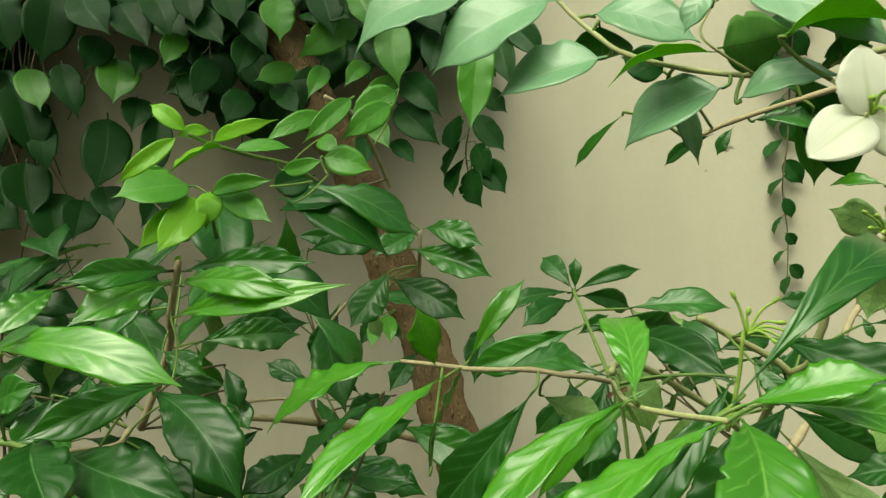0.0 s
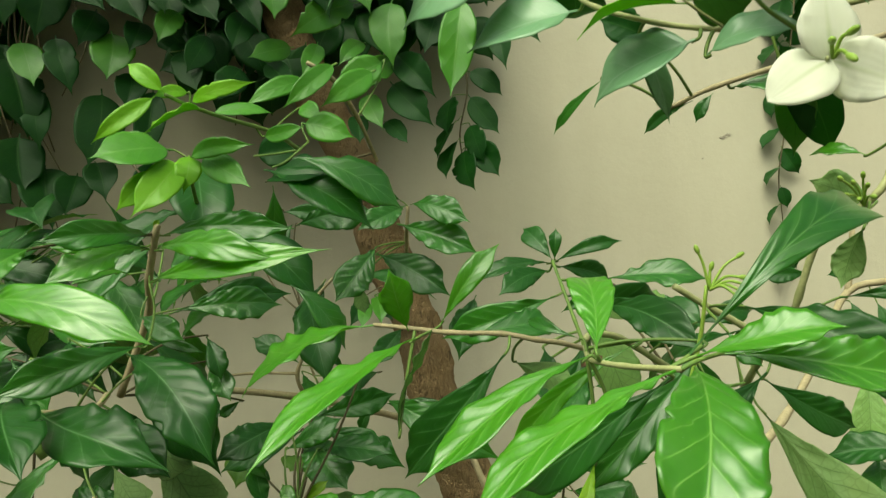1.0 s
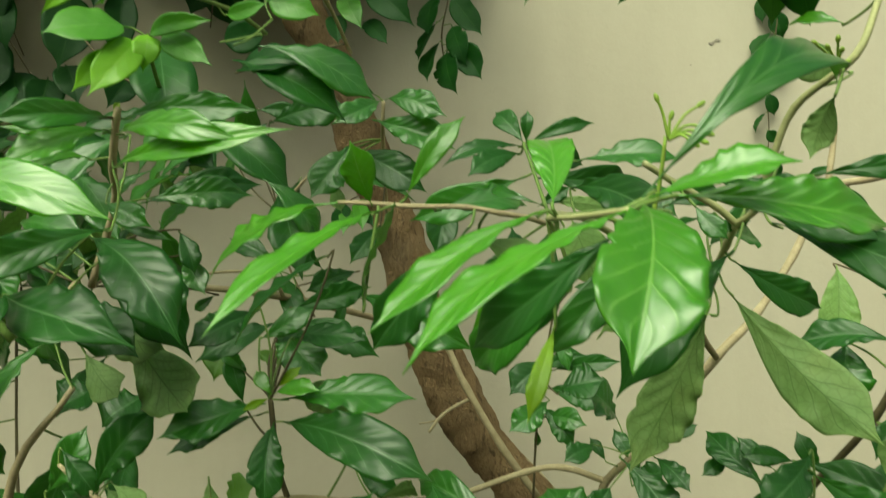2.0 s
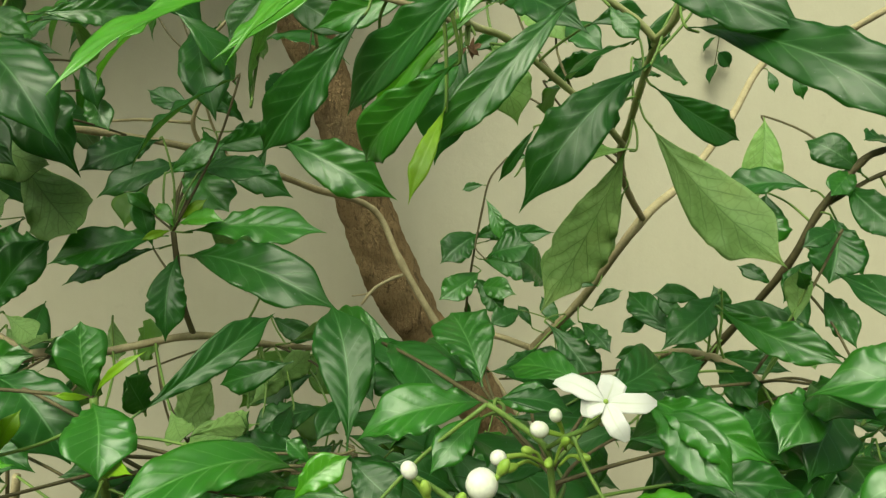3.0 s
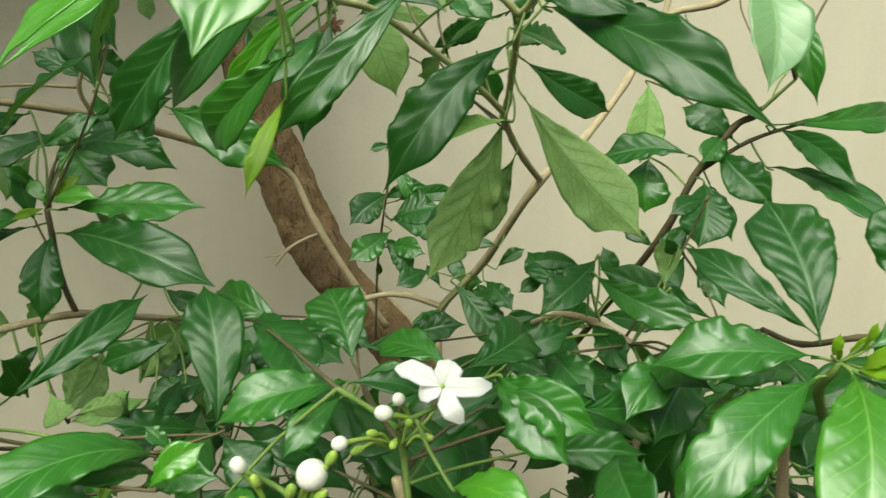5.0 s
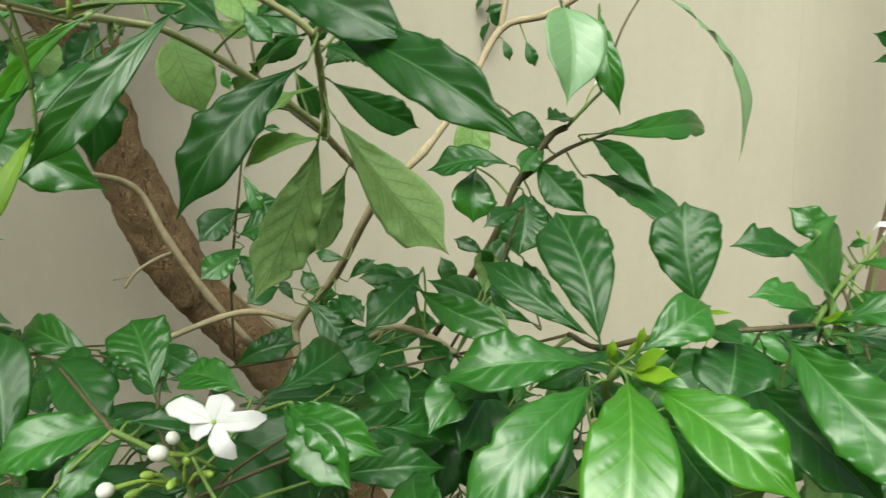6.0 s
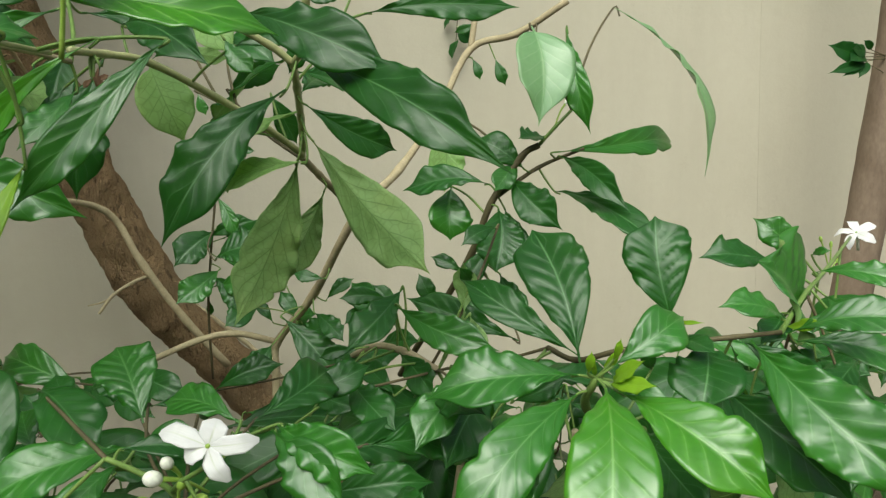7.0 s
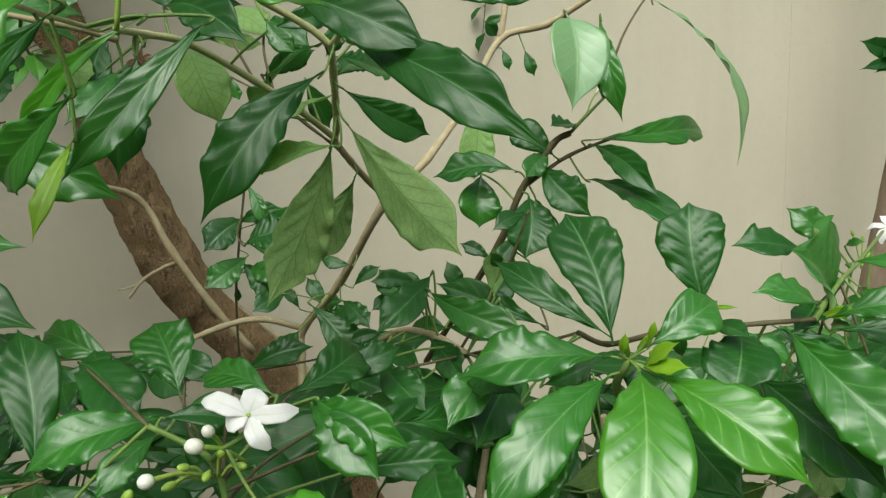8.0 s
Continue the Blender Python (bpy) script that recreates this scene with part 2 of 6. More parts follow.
def wall_material():
    m, n, l, b = material("cream_wall_paint")
    big = ramp(n, l, noise_node(n, l, 1.3, 4), 0.3, 0.75)
    runs = ramp(n, l, noise_node(n, l, 7, 5, 0.6, stretch=(1, 1, 0.10)), 0.42, 0.75)
    fine = ramp(n, l, noise_node(n, l, 40, 4), 0.4, 0.8)
    scuff = ramp(n, l, noise_node(n, l, 11, 6, 0.7), 0.66, 0.74)
    col = mix_colour(n, l, big, (0.509, 0.479, 0.360), (0.568, 0.535, 0.414))
    col = mix_colour(n, l, math_node(n, l, "MULTIPLY", runs, 0.35), col, (0.431, 0.404, 0.304))
    col = mix_colour(n, l, math_node(n, l, "MULTIPLY", fine, 0.15), col, (0.431, 0.384, 0.269))
    col = mix_colour(n, l, math_node(n, l, "MULTIPLY", scuff, 0.22), col, (0.337, 0.297, 0.211))
    l.new(col, b.inputs["Base Color"])
    b.inputs["Roughness"].default_value, b.inputs["Specular IOR Level"].default_value = 0.8, 0.25
    bump(n, l, b, math_node(n, l, "ADD", math_node(n, l, "MULTIPLY", noise_node(n, l, 6, 3), 2.0), noise_node(n, l, 90, 5, 0.7)), 0.25, 0.003)
    return m


WALL = wall_material()


# ---- mesh helpers ----
def finish(name, bm, materials, parent=None, smooth=True, label=""):
    me = bpy.data.meshes.new(name)
    bm.to_mesh(me)
    bm.free()
    for mat in materials:
        me.materials.append(mat)
    if smooth:
        me.polygons.foreach_set("use_smooth", [True] * len(me.polygons))
    ob = new(name, me)
    ob.parent = parent
    if label:
        tagged(ob, label)
    return ob


def catmull(points, steps):
    pts = [Vector(p) for p in points]
    pts = [2 * pts[0] - pts[1]] + pts + [2 * pts[-1] - pts[-2]]
    out = []
    for k in range(1, len(pts) - 2):
        a, b, c, d = pts[k - 1 : k + 3]
        for s in range(steps):
            t = s / steps
            out.append(0.5 * (2 * b + (c - a) * t + (2 * a - 5 * b + 4 * c - d) * t * t + (3 * b - a - 3 * c + d) * t**3))
    out.append(pts[-2])
    return out


def tube(bm, points, r0, r1, sides=8, steps=4, rough=0.0, knots=0.0):
    """A tapered round stem along a smooth line, with slight swellings; closed at both ends."""
    line = catmull(points, steps)
    rings, count = [], len(line)
    side = None
    for k, p in enumerate(line):
        way = (line[min(k + 1, count - 1)] - line[max(k - 1, 0)]).normalized()
        if side is None:
            side = way.orthogonal().normalized()
        side = (side - way * side.dot(way)).normalized()
        up = way.cross(side)
        r = r0 + (r1 - r0) * k / (count - 1)
        if knots and k % steps == 0 and 0 < k < count - 1:
            r *= 1 + knots
        ring = []
        for j in range(sides):
            a = 2 * math.pi * j / sides
            q = side * math.cos(a) + up * math.sin(a)
            rr = r * (1 + rough * noise.noise((p + q * r) * (0.35 / r0)) + 0.5 * rough * noise.noise((p + q * r) * (1.3 / r0)))
            ring.append(bm.verts.new(p + q * rr))
        rings.append(ring)
    for a, b in zip(rings, rings[1:]):
        for j in range(sides):
            bm.faces.new((a[j], a[(j + 1) % sides], b[(j + 1) % sides], b[j]))
    bm.faces.new(reversed(rings[0]))
    bm.faces.new(rings[-1])


def profile(shape, s, full):
    """Half the blade's width, 0 to 1, at s along the leaf, with the stalk at its start; full makes the blade rounder."""
    stalk = {"lance": 0.05, "oval": 0.06, "broad": 0.10}.get(shape, 0.0)
    q = np.clip((s - stalk) / (1 - stalk), 0, 1)
    if shape in ("lance", "oval", "broad"):
        a, b = {"lance": (1.65 - 0.45 * full, 0.95 - 0.25 * full), "oval": (1.05, 0.55), "broad": (0.62, 0.85)}[shape]
        peak = a / (a + b)
        w = q**a * (1 - q) ** b / (peak**a * (1 - peak) ** b)
        k = np.clip((1 - q) / {"broad": 0.30, "lance": 0.27, "oval": 0.20}[shape], 0, 1)
        w *= 0.14 + 0.86 * k * k * (3 - 2 * k)
        return np.maximum(w, 0.035 * (1 - q))
    if shape == "petal":
        w = np.clip(0.14 + 1.15 * np.maximum(0, np.sin(math.pi * s**1.35)) ** 0.9, 0.12, 1.0)
        return np.where(s < 0.97, w, 0.25)
    return np.where(s < 0.985, np.maximum(0.05, 1.62 * s**0.5 * (1 - s) ** 0.75), 0.0)


VEINS = 8.0


def blade(name, materials, shape, length, width, bend, seed, rows=14, cols=8, thick=0.00045, wave=1.0, curl=0.0):
    """One leaf along +x with its upper face to +z: a thin closed blade that arches, folds along its midrib, swells between its side veins and has ruffled edges."""
    r = random.Random(seed)
    green = shape in ("lance", "oval", "broad")
    full, fold, sway, twist = r.uniform(0, 1), r.uniform(0.05, 0.30), r.uniform(-0.06, 0.06), r.uniform(-0.6, 0.6)
    droop, tip_curl = r.uniform(-0.02, 0.05), r.uniform(0.0, 0.22) if green else 0.0
    s = np.linspace(0, 1, rows + 1)[:, None]
    u = np.linspace(-1, 1, cols + 1)[None, :]
    right = (u > 0).astype(float)
    half = profile(shape, s, full) * width / 2
    ends = np.minimum(1, np.minimum(6 * s, 6 * (1 - s) + 0.05))
    beat = r.uniform(3.0, 5.0) if shape in ("lance", "oval") else r.uniform(1.5, 2.8)
    p = [r.uniform(0, 6.3) for _ in range(6)]
    drift = 0.9 * np.sin(2 * math.pi * s * 1.3 + p[0])
    swell = 0.55 + 0.6 * np.sin(2 * math.pi * (1.1 * s + 0.37 * right) + seed)
    ripple = np.sin(2 * math.pi * beat * s + p[1] + drift + right * p[2]) + 0.55 * np.sin(2 * math.pi * beat * 2.31 * s + p[3] - right * p[4]) + 0.25 * np.sin(2 * math.pi * beat * 4.7 * s + p[4] + right * p[5])
    edge = {"lance": 0.046, "oval": 0.030, "broad": 0.022}.get(shape, 0.0)
    outline = half * (1 + edge * wave * ripple * swell * ends)
    if green and r.random() < 0.22:
        for _ in range(2):
            spot, sign, deep, wide = r.uniform(0.25, 0.9), r.choice((0, 1)), r.uniform(0.10, 0.28), r.uniform(0.015, 0.04)
            outline = outline * (1 - deep * np.exp(-(((s - spot) / wide) ** 2)) * (right == sign))
    y = u * outline
    arch = 4 * bend * s * (1 - s) * length + droop * length * np.sin(2 * math.pi * s) * 0.5 - (curl + tip_curl) * length * np.maximum(0, s - 0.6) ** 2 * 4
    z = fold * np.abs(y) * (1.0 if green else 0.3)
    ruffle = {"lance": 0.062, "oval": 0.050, "broad": 0.028}.get(shape, 0.025)
    lift = np.sin(2 * math.pi * 1.35 * beat * s + p[5] + drift + right * p[2]) + 0.5 * np.sin(2 * math.pi * 0.4 * beat * s + p[0] - right)
    z = z + wave * ruffle * width * np.abs(u) ** 2.6 * lift * swell * ends
    if shape in ("lance", "oval"):
        line = VEINS * s - VEINS * 0.42 * (np.abs(u) * 0.5) ** 0.8
        z = z + (0.028 if shape == "oval" else 0.026) * width * np.abs(np.sin(math.pi * line)) ** 0.8 * np.minimum(1, 3 * np.abs(u)) * (1 - np.abs(u) ** 3) * ends
    turn = twist * (s - 0.3) * 0.6
    yy, zz = y * np.cos(turn) - z * np.sin(turn), y * np.sin(turn) + z * np.cos(turn)
    x = s * length + 0 * u
    at = np.stack((x, sway * length * np.sin(math.pi * s) + yy, arch + zz), -1)
    n = (rows + 1) * (cols + 1)
    points = np.concatenate((at.reshape(n, 3) + (0, 0, thick / 2), at.reshape(n, 3) - (0, 0, thick / 2)))
    i, j = np.meshgrid(np.arange(rows), np.arange(cols), indexing="ij")
    c0 = (i * (cols + 1) + j).ravel()
    c1, c2, c3 = c0 + cols + 1, c0 + cols + 2, c0 + 1
    upper = np.concatenate((np.stack((c0, c2, c1), 1), np.stack((c0, c3, c2), 1)))
    lower = upper[:, ::-1] + n
    k = np.arange(rows) * (cols + 1)
    d = cols + 1
    rim_a = np.concatenate((np.stack((k, k + d, k + d + n), 1), np.stack((k, k + d + n, k + n), 1)))
    k = k + cols
    rim_b = np.concatenate((np.stack((k + d, k, k + n), 1), np.stack((k + d, k + n, k + d + n), 1)))
    faces = np.concatenate((upper, lower, rim_a, rim_b))
    me = bpy.data.meshes.new(name)
    me.vertices.add(2 * n)
    me.vertices.foreach_set("co", points.astype(np.float32).ravel())
    me.loops.add(3 * len(faces))
    me.loops.foreach_set("vertex_index", faces.astype(np.int32).ravel())
    me.polygons.add(len(faces))
    me.polygons.foreach_set("loop_start", np.arange(0, 3 * len(faces), 3, dtype=np.int32))
    side = np.zeros(len(faces), dtype=np.int32)
    side[2 * rows * cols : 4 * rows * cols] = 1
    me.polygons.foreach_set("material_index", side)
    me.polygons.foreach_set("use_smooth", np.ones(len(faces), dtype=bool))
    flat = np.stack(np.broadcast_arrays((u + 1) / 2, s), -1).reshape(n, 2)
    uv = me.uv_layers.new(name="blade")
    uv.data.foreach_set("uv", np.concatenate((flat, flat))[faces.ravel()].astype(np.float32).ravel())
    for mat in materials:
        me.materials.append(mat)
    me.update(calc_edges=True)
    return me


def axes_pose(base, tip, roll):
    """The pose of a blade from its base to its tip, rolled about that line in degrees from facing forward and up."""
    base, ax = Vector(base), (Vector(tip) - Vector(base)).normalized()
    ref = Vector((0, -0.6, 0.8))
    ref = (ref - ax * ref.dot(ax)).normalized()
    up = Matrix.Rotation(radians(roll), 3, ax) @ ref
    m = Matrix((ax, up.cross(ax), up)).transposed().to_4x4()
    m.translation = base
    return m


# ---- plants: an Empty at the foot, branches under it, leaves under the branch that bears them ----
LINES = {}
COUNT = [0]
dry_leaf = ("lance", DRY_LEAF, DRY_LEAF)
dark_leaf, mid_leaf, young_leaf = ("lance", JASMINE_DARK, JASMINE_UNDER), ("lance", JASMINE_MID, JASMINE_UNDER), ("lance", JASMINE_YOUNG, JASMINE_UNDER)
dark_oval, mid_oval, young_oval = ("oval", JASMINE_DARK, JASMINE_UNDER), ("oval", JASMINE_MID, JASMINE_UNDER), ("oval", JASMINE_YOUNG, JASMINE_UNDER)
pale_round, sheen_round = ("broad", JASMINE_UNDER, JASMINE_UNDER), ("broad", JASMINE_SHEEN_TINT, JASMINE_UNDER)
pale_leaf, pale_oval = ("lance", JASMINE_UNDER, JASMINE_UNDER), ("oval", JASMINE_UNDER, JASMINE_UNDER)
olive_shade_leaf = ("lance", JASMINE_OLIVE_SHADE, JASMINE_UNDER)
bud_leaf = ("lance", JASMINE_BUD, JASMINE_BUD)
sheen_leaf = ("lance", JASMINE_SHEEN_TINT, JASMINE_MID)
sheen_broad = ("broad", BROAD_SHEEN_TINT, BROAD_UNDER)
dark_broad, mid_broad, young_broad = ("broad", BROAD_DARK, BROAD_UNDER), ("broad", BROAD_MID, BROAD_UNDER), ("broad", BROAD_YOUNG, BROAD_UNDER)


def plant(name, foot, label, category, group=""):
    ob = new(name)
    ob.location = foot
    LINES[ob.name] = []
    return tagged(ob, label, category, group)


def under(ob, parent):
    """Hang ob, made in world space, under a parent."""
    ob.parent = parent
    base = Matrix.Identity(4)
    up = parent
    while up is not None:
        base = up.matrix_parent_inverse @ up.matrix_basis @ base
        up = up.parent
    ob.matrix_parent_inverse = base.inverted()
    return ob


def branch(owner, r0, r1, mat, *points, name="branch", sides=8):
    bm = bmesh.new()
    tube(bm, points, r0, r1, sides, 5, 0.10, 0.16)
    ob = under(finish(name, bm, [mat]), owner)
    LINES[owner.name].append((ob, catmull(points, 5)))
    return ob


def nearest(owner, p):
    best = (9e9, None, None)
    for ob, line in LINES[owner.name]:
        for q in line:
            d = (q - p).length
            if d < best[0]:
                best = (d, ob, q)
    return best


def leaf(owner, base, tip, width, roll, bend, kind, wave=1.0):
    """One leaf of a plant from the foot of its stalk to its tip, borne by the nearest branch; a short twig bridges any gap."""
    COUNT[0] += 1
    shape, upper, lower = kind
    base, tip = Vector(base), Vector(tip)
    length = (tip - base).length
    gap, bearer, spot = nearest(owner, base)
    big = length > 0.07
    ob = new("leaf", blade("leaf", [upper, lower], shape, length, width, bend, COUNT[0], 58 if big else 24, 14 if big else 8, wave=wave))
    ob.matrix_basis = axes_pose(base, tip, roll)
    under(ob, bearer if bearer else owner)
    if bearer and 0.006 < gap < 0.16:
        mid = (spot + base) / 2 - (tip - base).normalized() * 0.07 * gap
        bm = bmesh.new()
        tube(bm, [spot, mid, base, base + (tip - base) * 0.06], 0.0010 + 0.004 * min(gap, 0.1), 0.0009, 6, 4)
        under(finish("twig", bm, [green_bark if gap < 0.09 else dark_bark]), bearer)
    return ob


# ---- the wall, the ground ----
def box(bm, lo, hi):
    vs = [bm.verts.new((x, y, z)) for x in (lo[0], hi[0]) for y in (lo[1], hi[1]) for z in (lo[2], hi[2])]
    for f in ((0, 1, 3, 2), (4, 6, 7, 5), (0, 4, 5, 1), (2, 3, 7, 6), (0, 2, 6, 4), (1, 5, 7, 3)):
        bm.faces.new([vs[k] for k in f])


bm = bmesh.new()
WALL_Y, JOINT_X = 1.86, 1.729
box(bm, (-6.0, WALL_Y, -0.2), (JOINT_X - 0.0007, WALL_Y + 0.2, 3.1))
box(bm, (JOINT_X + 0.0007, WALL_Y, -0.2), (6.0, WALL_Y + 0.2, 3.1))
box(bm, (JOINT_X - 0.0007, WALL_Y + 0.0008, -0.2), (JOINT_X + 0.0007, WALL_Y + 0.2, 3.1))
# pale grey so the added walls bounce fill light forward
BOUNCE_GREY = plain_material("bounce_grey", (0.46, 0.44, 0.38), (0.56, 0.54, 0.47), 3, 0.9, 60, 0.4, 0.003)
wall = tagged(finish("wall_back", bm, [WALL], smooth=False), "cream painted garden wall with a hairline crack and faint stains", "wall", kind="structure")

# plain unseen walls added behind and beside the path, closing off low sky light
for name, lo, hi in (("unseen_wall_front", (-4.2, -3.2, -0.2), (4.2, -3.0, 3.0)), ("unseen_wall_left", (-4.2, -3.0, -0.2), (-4.0, WALL_Y - 0.01, 3.0)), ("unseen_wall_right", (4.0, -3.0, -0.2), (4.2, WALL_Y - 0.01, 3.0))):
    bm = bmesh.new()
    box(bm, lo, hi)
    tagged(finish(name, bm, [BOUNCE_GREY], smooth=False), "plain unseen grey wall added to block low sky and bounce light", "wall", kind="structure")

bm = bmesh.new()
grid_n = 60
vs = {}
for i in range(grid_n + 1):
    for j in range(grid_n + 1):
        x, y = 6.0 * (i / grid_n * 2 - 1), -4.2 + 6.1 * j / grid_n
        if i in (0, grid_n):
            x *= 200
        if j in (0, grid_n):
            y = -900.0 if j == 0 else 900.0
        vs[i, j] = bm.verts.new((x, y, 0.02 * noise.noise((x * 2, y * 2, 0)) + 0.012 * noise.noise((x * 9, y * 9, 3))))
for i in range(grid_n):
    for j in range(grid_n):
        bm.faces.new((vs[i, j], vs[i + 1, j], vs[i + 1, j + 1], vs[i, j + 1]))
ground = tagged(finish("ground", bm, [SOIL]), "dark garden soil strewn with dry leaves", "soil", kind="structure")


# ---- the two trunks ----
def trunk(owner, points, r0, r1, mat, rough, flakes=0.0):
    """A trunk along a smooth line; flakes: the depth of the torn bark plates that roughen its outline, in metres."""
    bm = bmesh.new()
    tube(bm, points, r0, r1, 44, 20, rough)
    if flakes:
        bm.normal_update()
        for v in bm.verts:
            p = Vector((v.co.x, v.co.y, v.co.z * 0.45))
            plate = noise.noise(p * 42) + 0.6 * noise.noise(p * 95 + Vector((3, 1, 7)))
            v.co += v.normal * flakes * (max(-0.5, min(0.5, 1.6 * plate)) + 0.5 * noise.noise(p * 210))
    ob = under(finish("trunk", bm, [mat]), owner)
    LINES[owner.name].append((ob, catmull(points, 6)))
    return ob


bougainvillea = plant("bougainvillea_tree", (0.50, 1.72, 0.0), "old bougainvillea with a leaning brown trunk and dark leaves", "tree")
trunk(bougainvillea, [(0.50, 1.70, -0.03), (0.38, 1.66, 0.32), (0.24, 1.63, 0.62), (0.140, 1.62, 0.80), (0.068, 1.61, 0.90), (0.000, 1.60, 1.003), (-0.054, 1.60, 1.129), (-0.096, 1.60, 1.25), (-0.119, 1.60, 1.368), (-0.150, 1.60, 1.47),
                      (-0.193, 1.60, 1.58), (-0.220, 1.61, 1.671), (-0.258, 1.62, 1.775), (-0.305, 1.64, 1.868), (-0.369, 1.66, 2.02), (-0.43, 1.66, 2.20), (-0.48, 1.66, 2.45)], 0.060, 0.043, TRUNK, 0.26, 0.0042)
second = plant("slender_tree", (1.56, 1.5, 0.0), "smooth brown slanting tree trunk with a small leafy shoot", "tree")
trunk(second, [(1.55, 1.5, -0.03), (1.603, 1.5, 0.214), (1.66, 1.5, 0.442), (1.75, 1.5, 0.892), (1.806, 1.5, 1.188), (1.856, 1.5, 1.54), (1.90, 1.5, 2.0), (1.95, 1.5, 2.6)], 0.056, 0.046, SMOOTH_TRUNK, 0.05)

jasmine = plant("jasmine_shrub", (0.20, 1.0, 0.0), "tall crape jasmine shrub with pale stems and glossy leaves", "shrub")
jasmine_left = plant("jasmine_shrub", (-0.45, 0.85, 0.0), "bushy crape jasmine with dark glossy whorled leaves", "shrub")
jasmine_back = plant("jasmine_shrub", (0.48, 1.82, 0.0), "slim crape jasmine beside the brown trunk", "shrub")
jasmine_front = plant("jasmine_shrub", (0.15, 0.55, 0.0), "low crape jasmine with white flower and round buds", "shrub")
jasmine_right = plant("jasmine_shrub", (0.50, 0.62, 0.0), "crape jasmine with large bright glossy leaf whorl", "shrub")

# ---- branches and leaves that can be told apart ----
# stem system near the trunk
branch(jasmine, 0.0065, 0.0046, bark_bark, (0.185, 1.095, 0.927), (0.189, 1.104, 0.978), (0.196, 1.11, 1.018), (0.247, 1.027, 1.105), (0.296, 0.919, 1.227), (0.367, 0.96, 1.276), (0.445, 1.015, 1.35), (0.513, 1.054, 1.437), (0.572, 1.018, 1.453), (0.633, 0.975, 1.492))
branch(jasmine, 0.005, 0.0045, bark_bark, (0.196, 1.11, 1.018), (0.135, 1.123, 1.037), (0.077, 1.119, 1.034), (-0.028, 1.114, 1.004), (-0.134, 1.11, 0.979))
branch(jasmine, 0.0042, 0.0036, bark_bark, (0.2976, 0.915, 1.2317), (0.2643, 0.86, 1.2633), (0.2343, 0.79, 1.2915), (0.2059, 0.7, 1.3173))
branch(jasmine, 0.0036, 0.0028, young_bark, (0.2059, 0.7, 1.3173), (0.206, 0.68, 1.3309), (0.2007, 0.64, 1.3535), (0.1933, 0.59, 1.3771), (0.1877, 0.555, 1.3929))
branch(jasmine, 0.0032, 0.0026, young_bark, (0.2056, 0.69, 1.3198), (0.1714, 0.66, 1.3478), (0.1342, 0.64, 1.3736), (0.087, 0.6, 1.4009), (0.0603, 0.575, 1.4056), (0.0453, 0.52, 1.404))
branch(jasmine, 0.005, 0.004, bark_bark, (0.513, 1.054, 1.437), (0.524, 1.06, 1.481), (0.535, 1.067, 1.53))
branch(jasmine, 0.004, 0.003, dark_bark, (0.326, 0.868, 1.024), (0.348, 0.783, 1.114), (0.372, 0.708, 1.201), (0.387, 0.683, 1.256), (0.418, 0.672, 1.302), (0.434, 0.664, 1.313))
branch(jasmine, 0.002, 0.0015, green_bark, (0.434, 0.664, 1.313), (0.449, 0.657, 1.33), (0.466, 0.655, 1.345))
branch(jasmine, 0.0025, 0.0015, dark_bark, (0.395, 0.682, 1.264), (0.437, 0.674, 1.29), (0.483, 0.663, 1.306))
# near spray
branch(jasmine, 0.0019, 0.0015, bark_bark, (0.045, 0.518, 1.397), (0.024, 0.497, 1.403), (0.007, 0.487, 1.406), (-0.016, 0.486, 1.411), (-0.05, 0.486, 1.413), (-0.08, 0.505, 1.417), (-0.105, 0.525, 1.42))
branch(jasmine, 0.0015, 0.0013, young_bark, (0.039, 0.488, 1.4), (0.022, 0.372, 1.399), (0.029, 0.327, 1.398), (0.042, 0.285, 1.399))
branch(jasmine, 0.0016, 0.0013, green_bark, (0.045, 0.518, 1.397), (0.044, 0.556, 1.418), (0.04, 0.584, 1.445), (0.036, 0.601, 1.466))
branch(jasmine, 0.0028, 0.0022, young_bark, (0.1877, 0.555, 1.3929), (0.1923, 0.53, 1.4031), (0.1937, 0.51, 1.4284), (0.2031, 0.49, 1.4675), (0.224, 0.453, 1.492), (0.248, 0.466, 1.532))
branch(jasmine, 0.0028, 0.0024, young_bark, (0.1877, 0.555, 1.3929), (0.1712, 0.55, 1.4064), (0.1403, 0.54, 1.4233), (0.1134, 0.53, 1.4392))
leaf(jasmine, (0.046, 0.281, 1.4), (0.022, 0.21, 1.353), 0.035, 0, 0.1, young_oval)
leaf(jasmine, (0.062, 0.295, 1.404), (0.15, 0.29, 1.392), 0.026, 20, 0.08, young_leaf)
leaf(jasmine, (0.018, 0.35, 1.402), (-0.066, 0.313, 1.352), 0.025, 12, 0.05, young_leaf)
leaf(jasmine, (0.048, 0.29, 1.401), (-0.05, 0.255, 1.349), 0.022, 20, 0.06, young_leaf)
leaf(jasmine, (0.049, 0.322, 1.393), (-0.027, 0.366, 1.335), 0.026, -35, 0.06, dark_leaf)
leaf(jasmine, (0.036, 0.398, 1.362), (-0.021, 0.455, 1.309), 0.029, -53, 0.06, mid_leaf)
leaf(jasmine, (0.049, 0.299, 1.403), (0.175, 0.375, 1.468), 0.027, 16, 0.22, mid_leaf)
leaf(jasmine, (0.05, 0.294, 1.403), (0.1, 0.268, 1.415), 0.019, 6, 0.08, young_leaf)
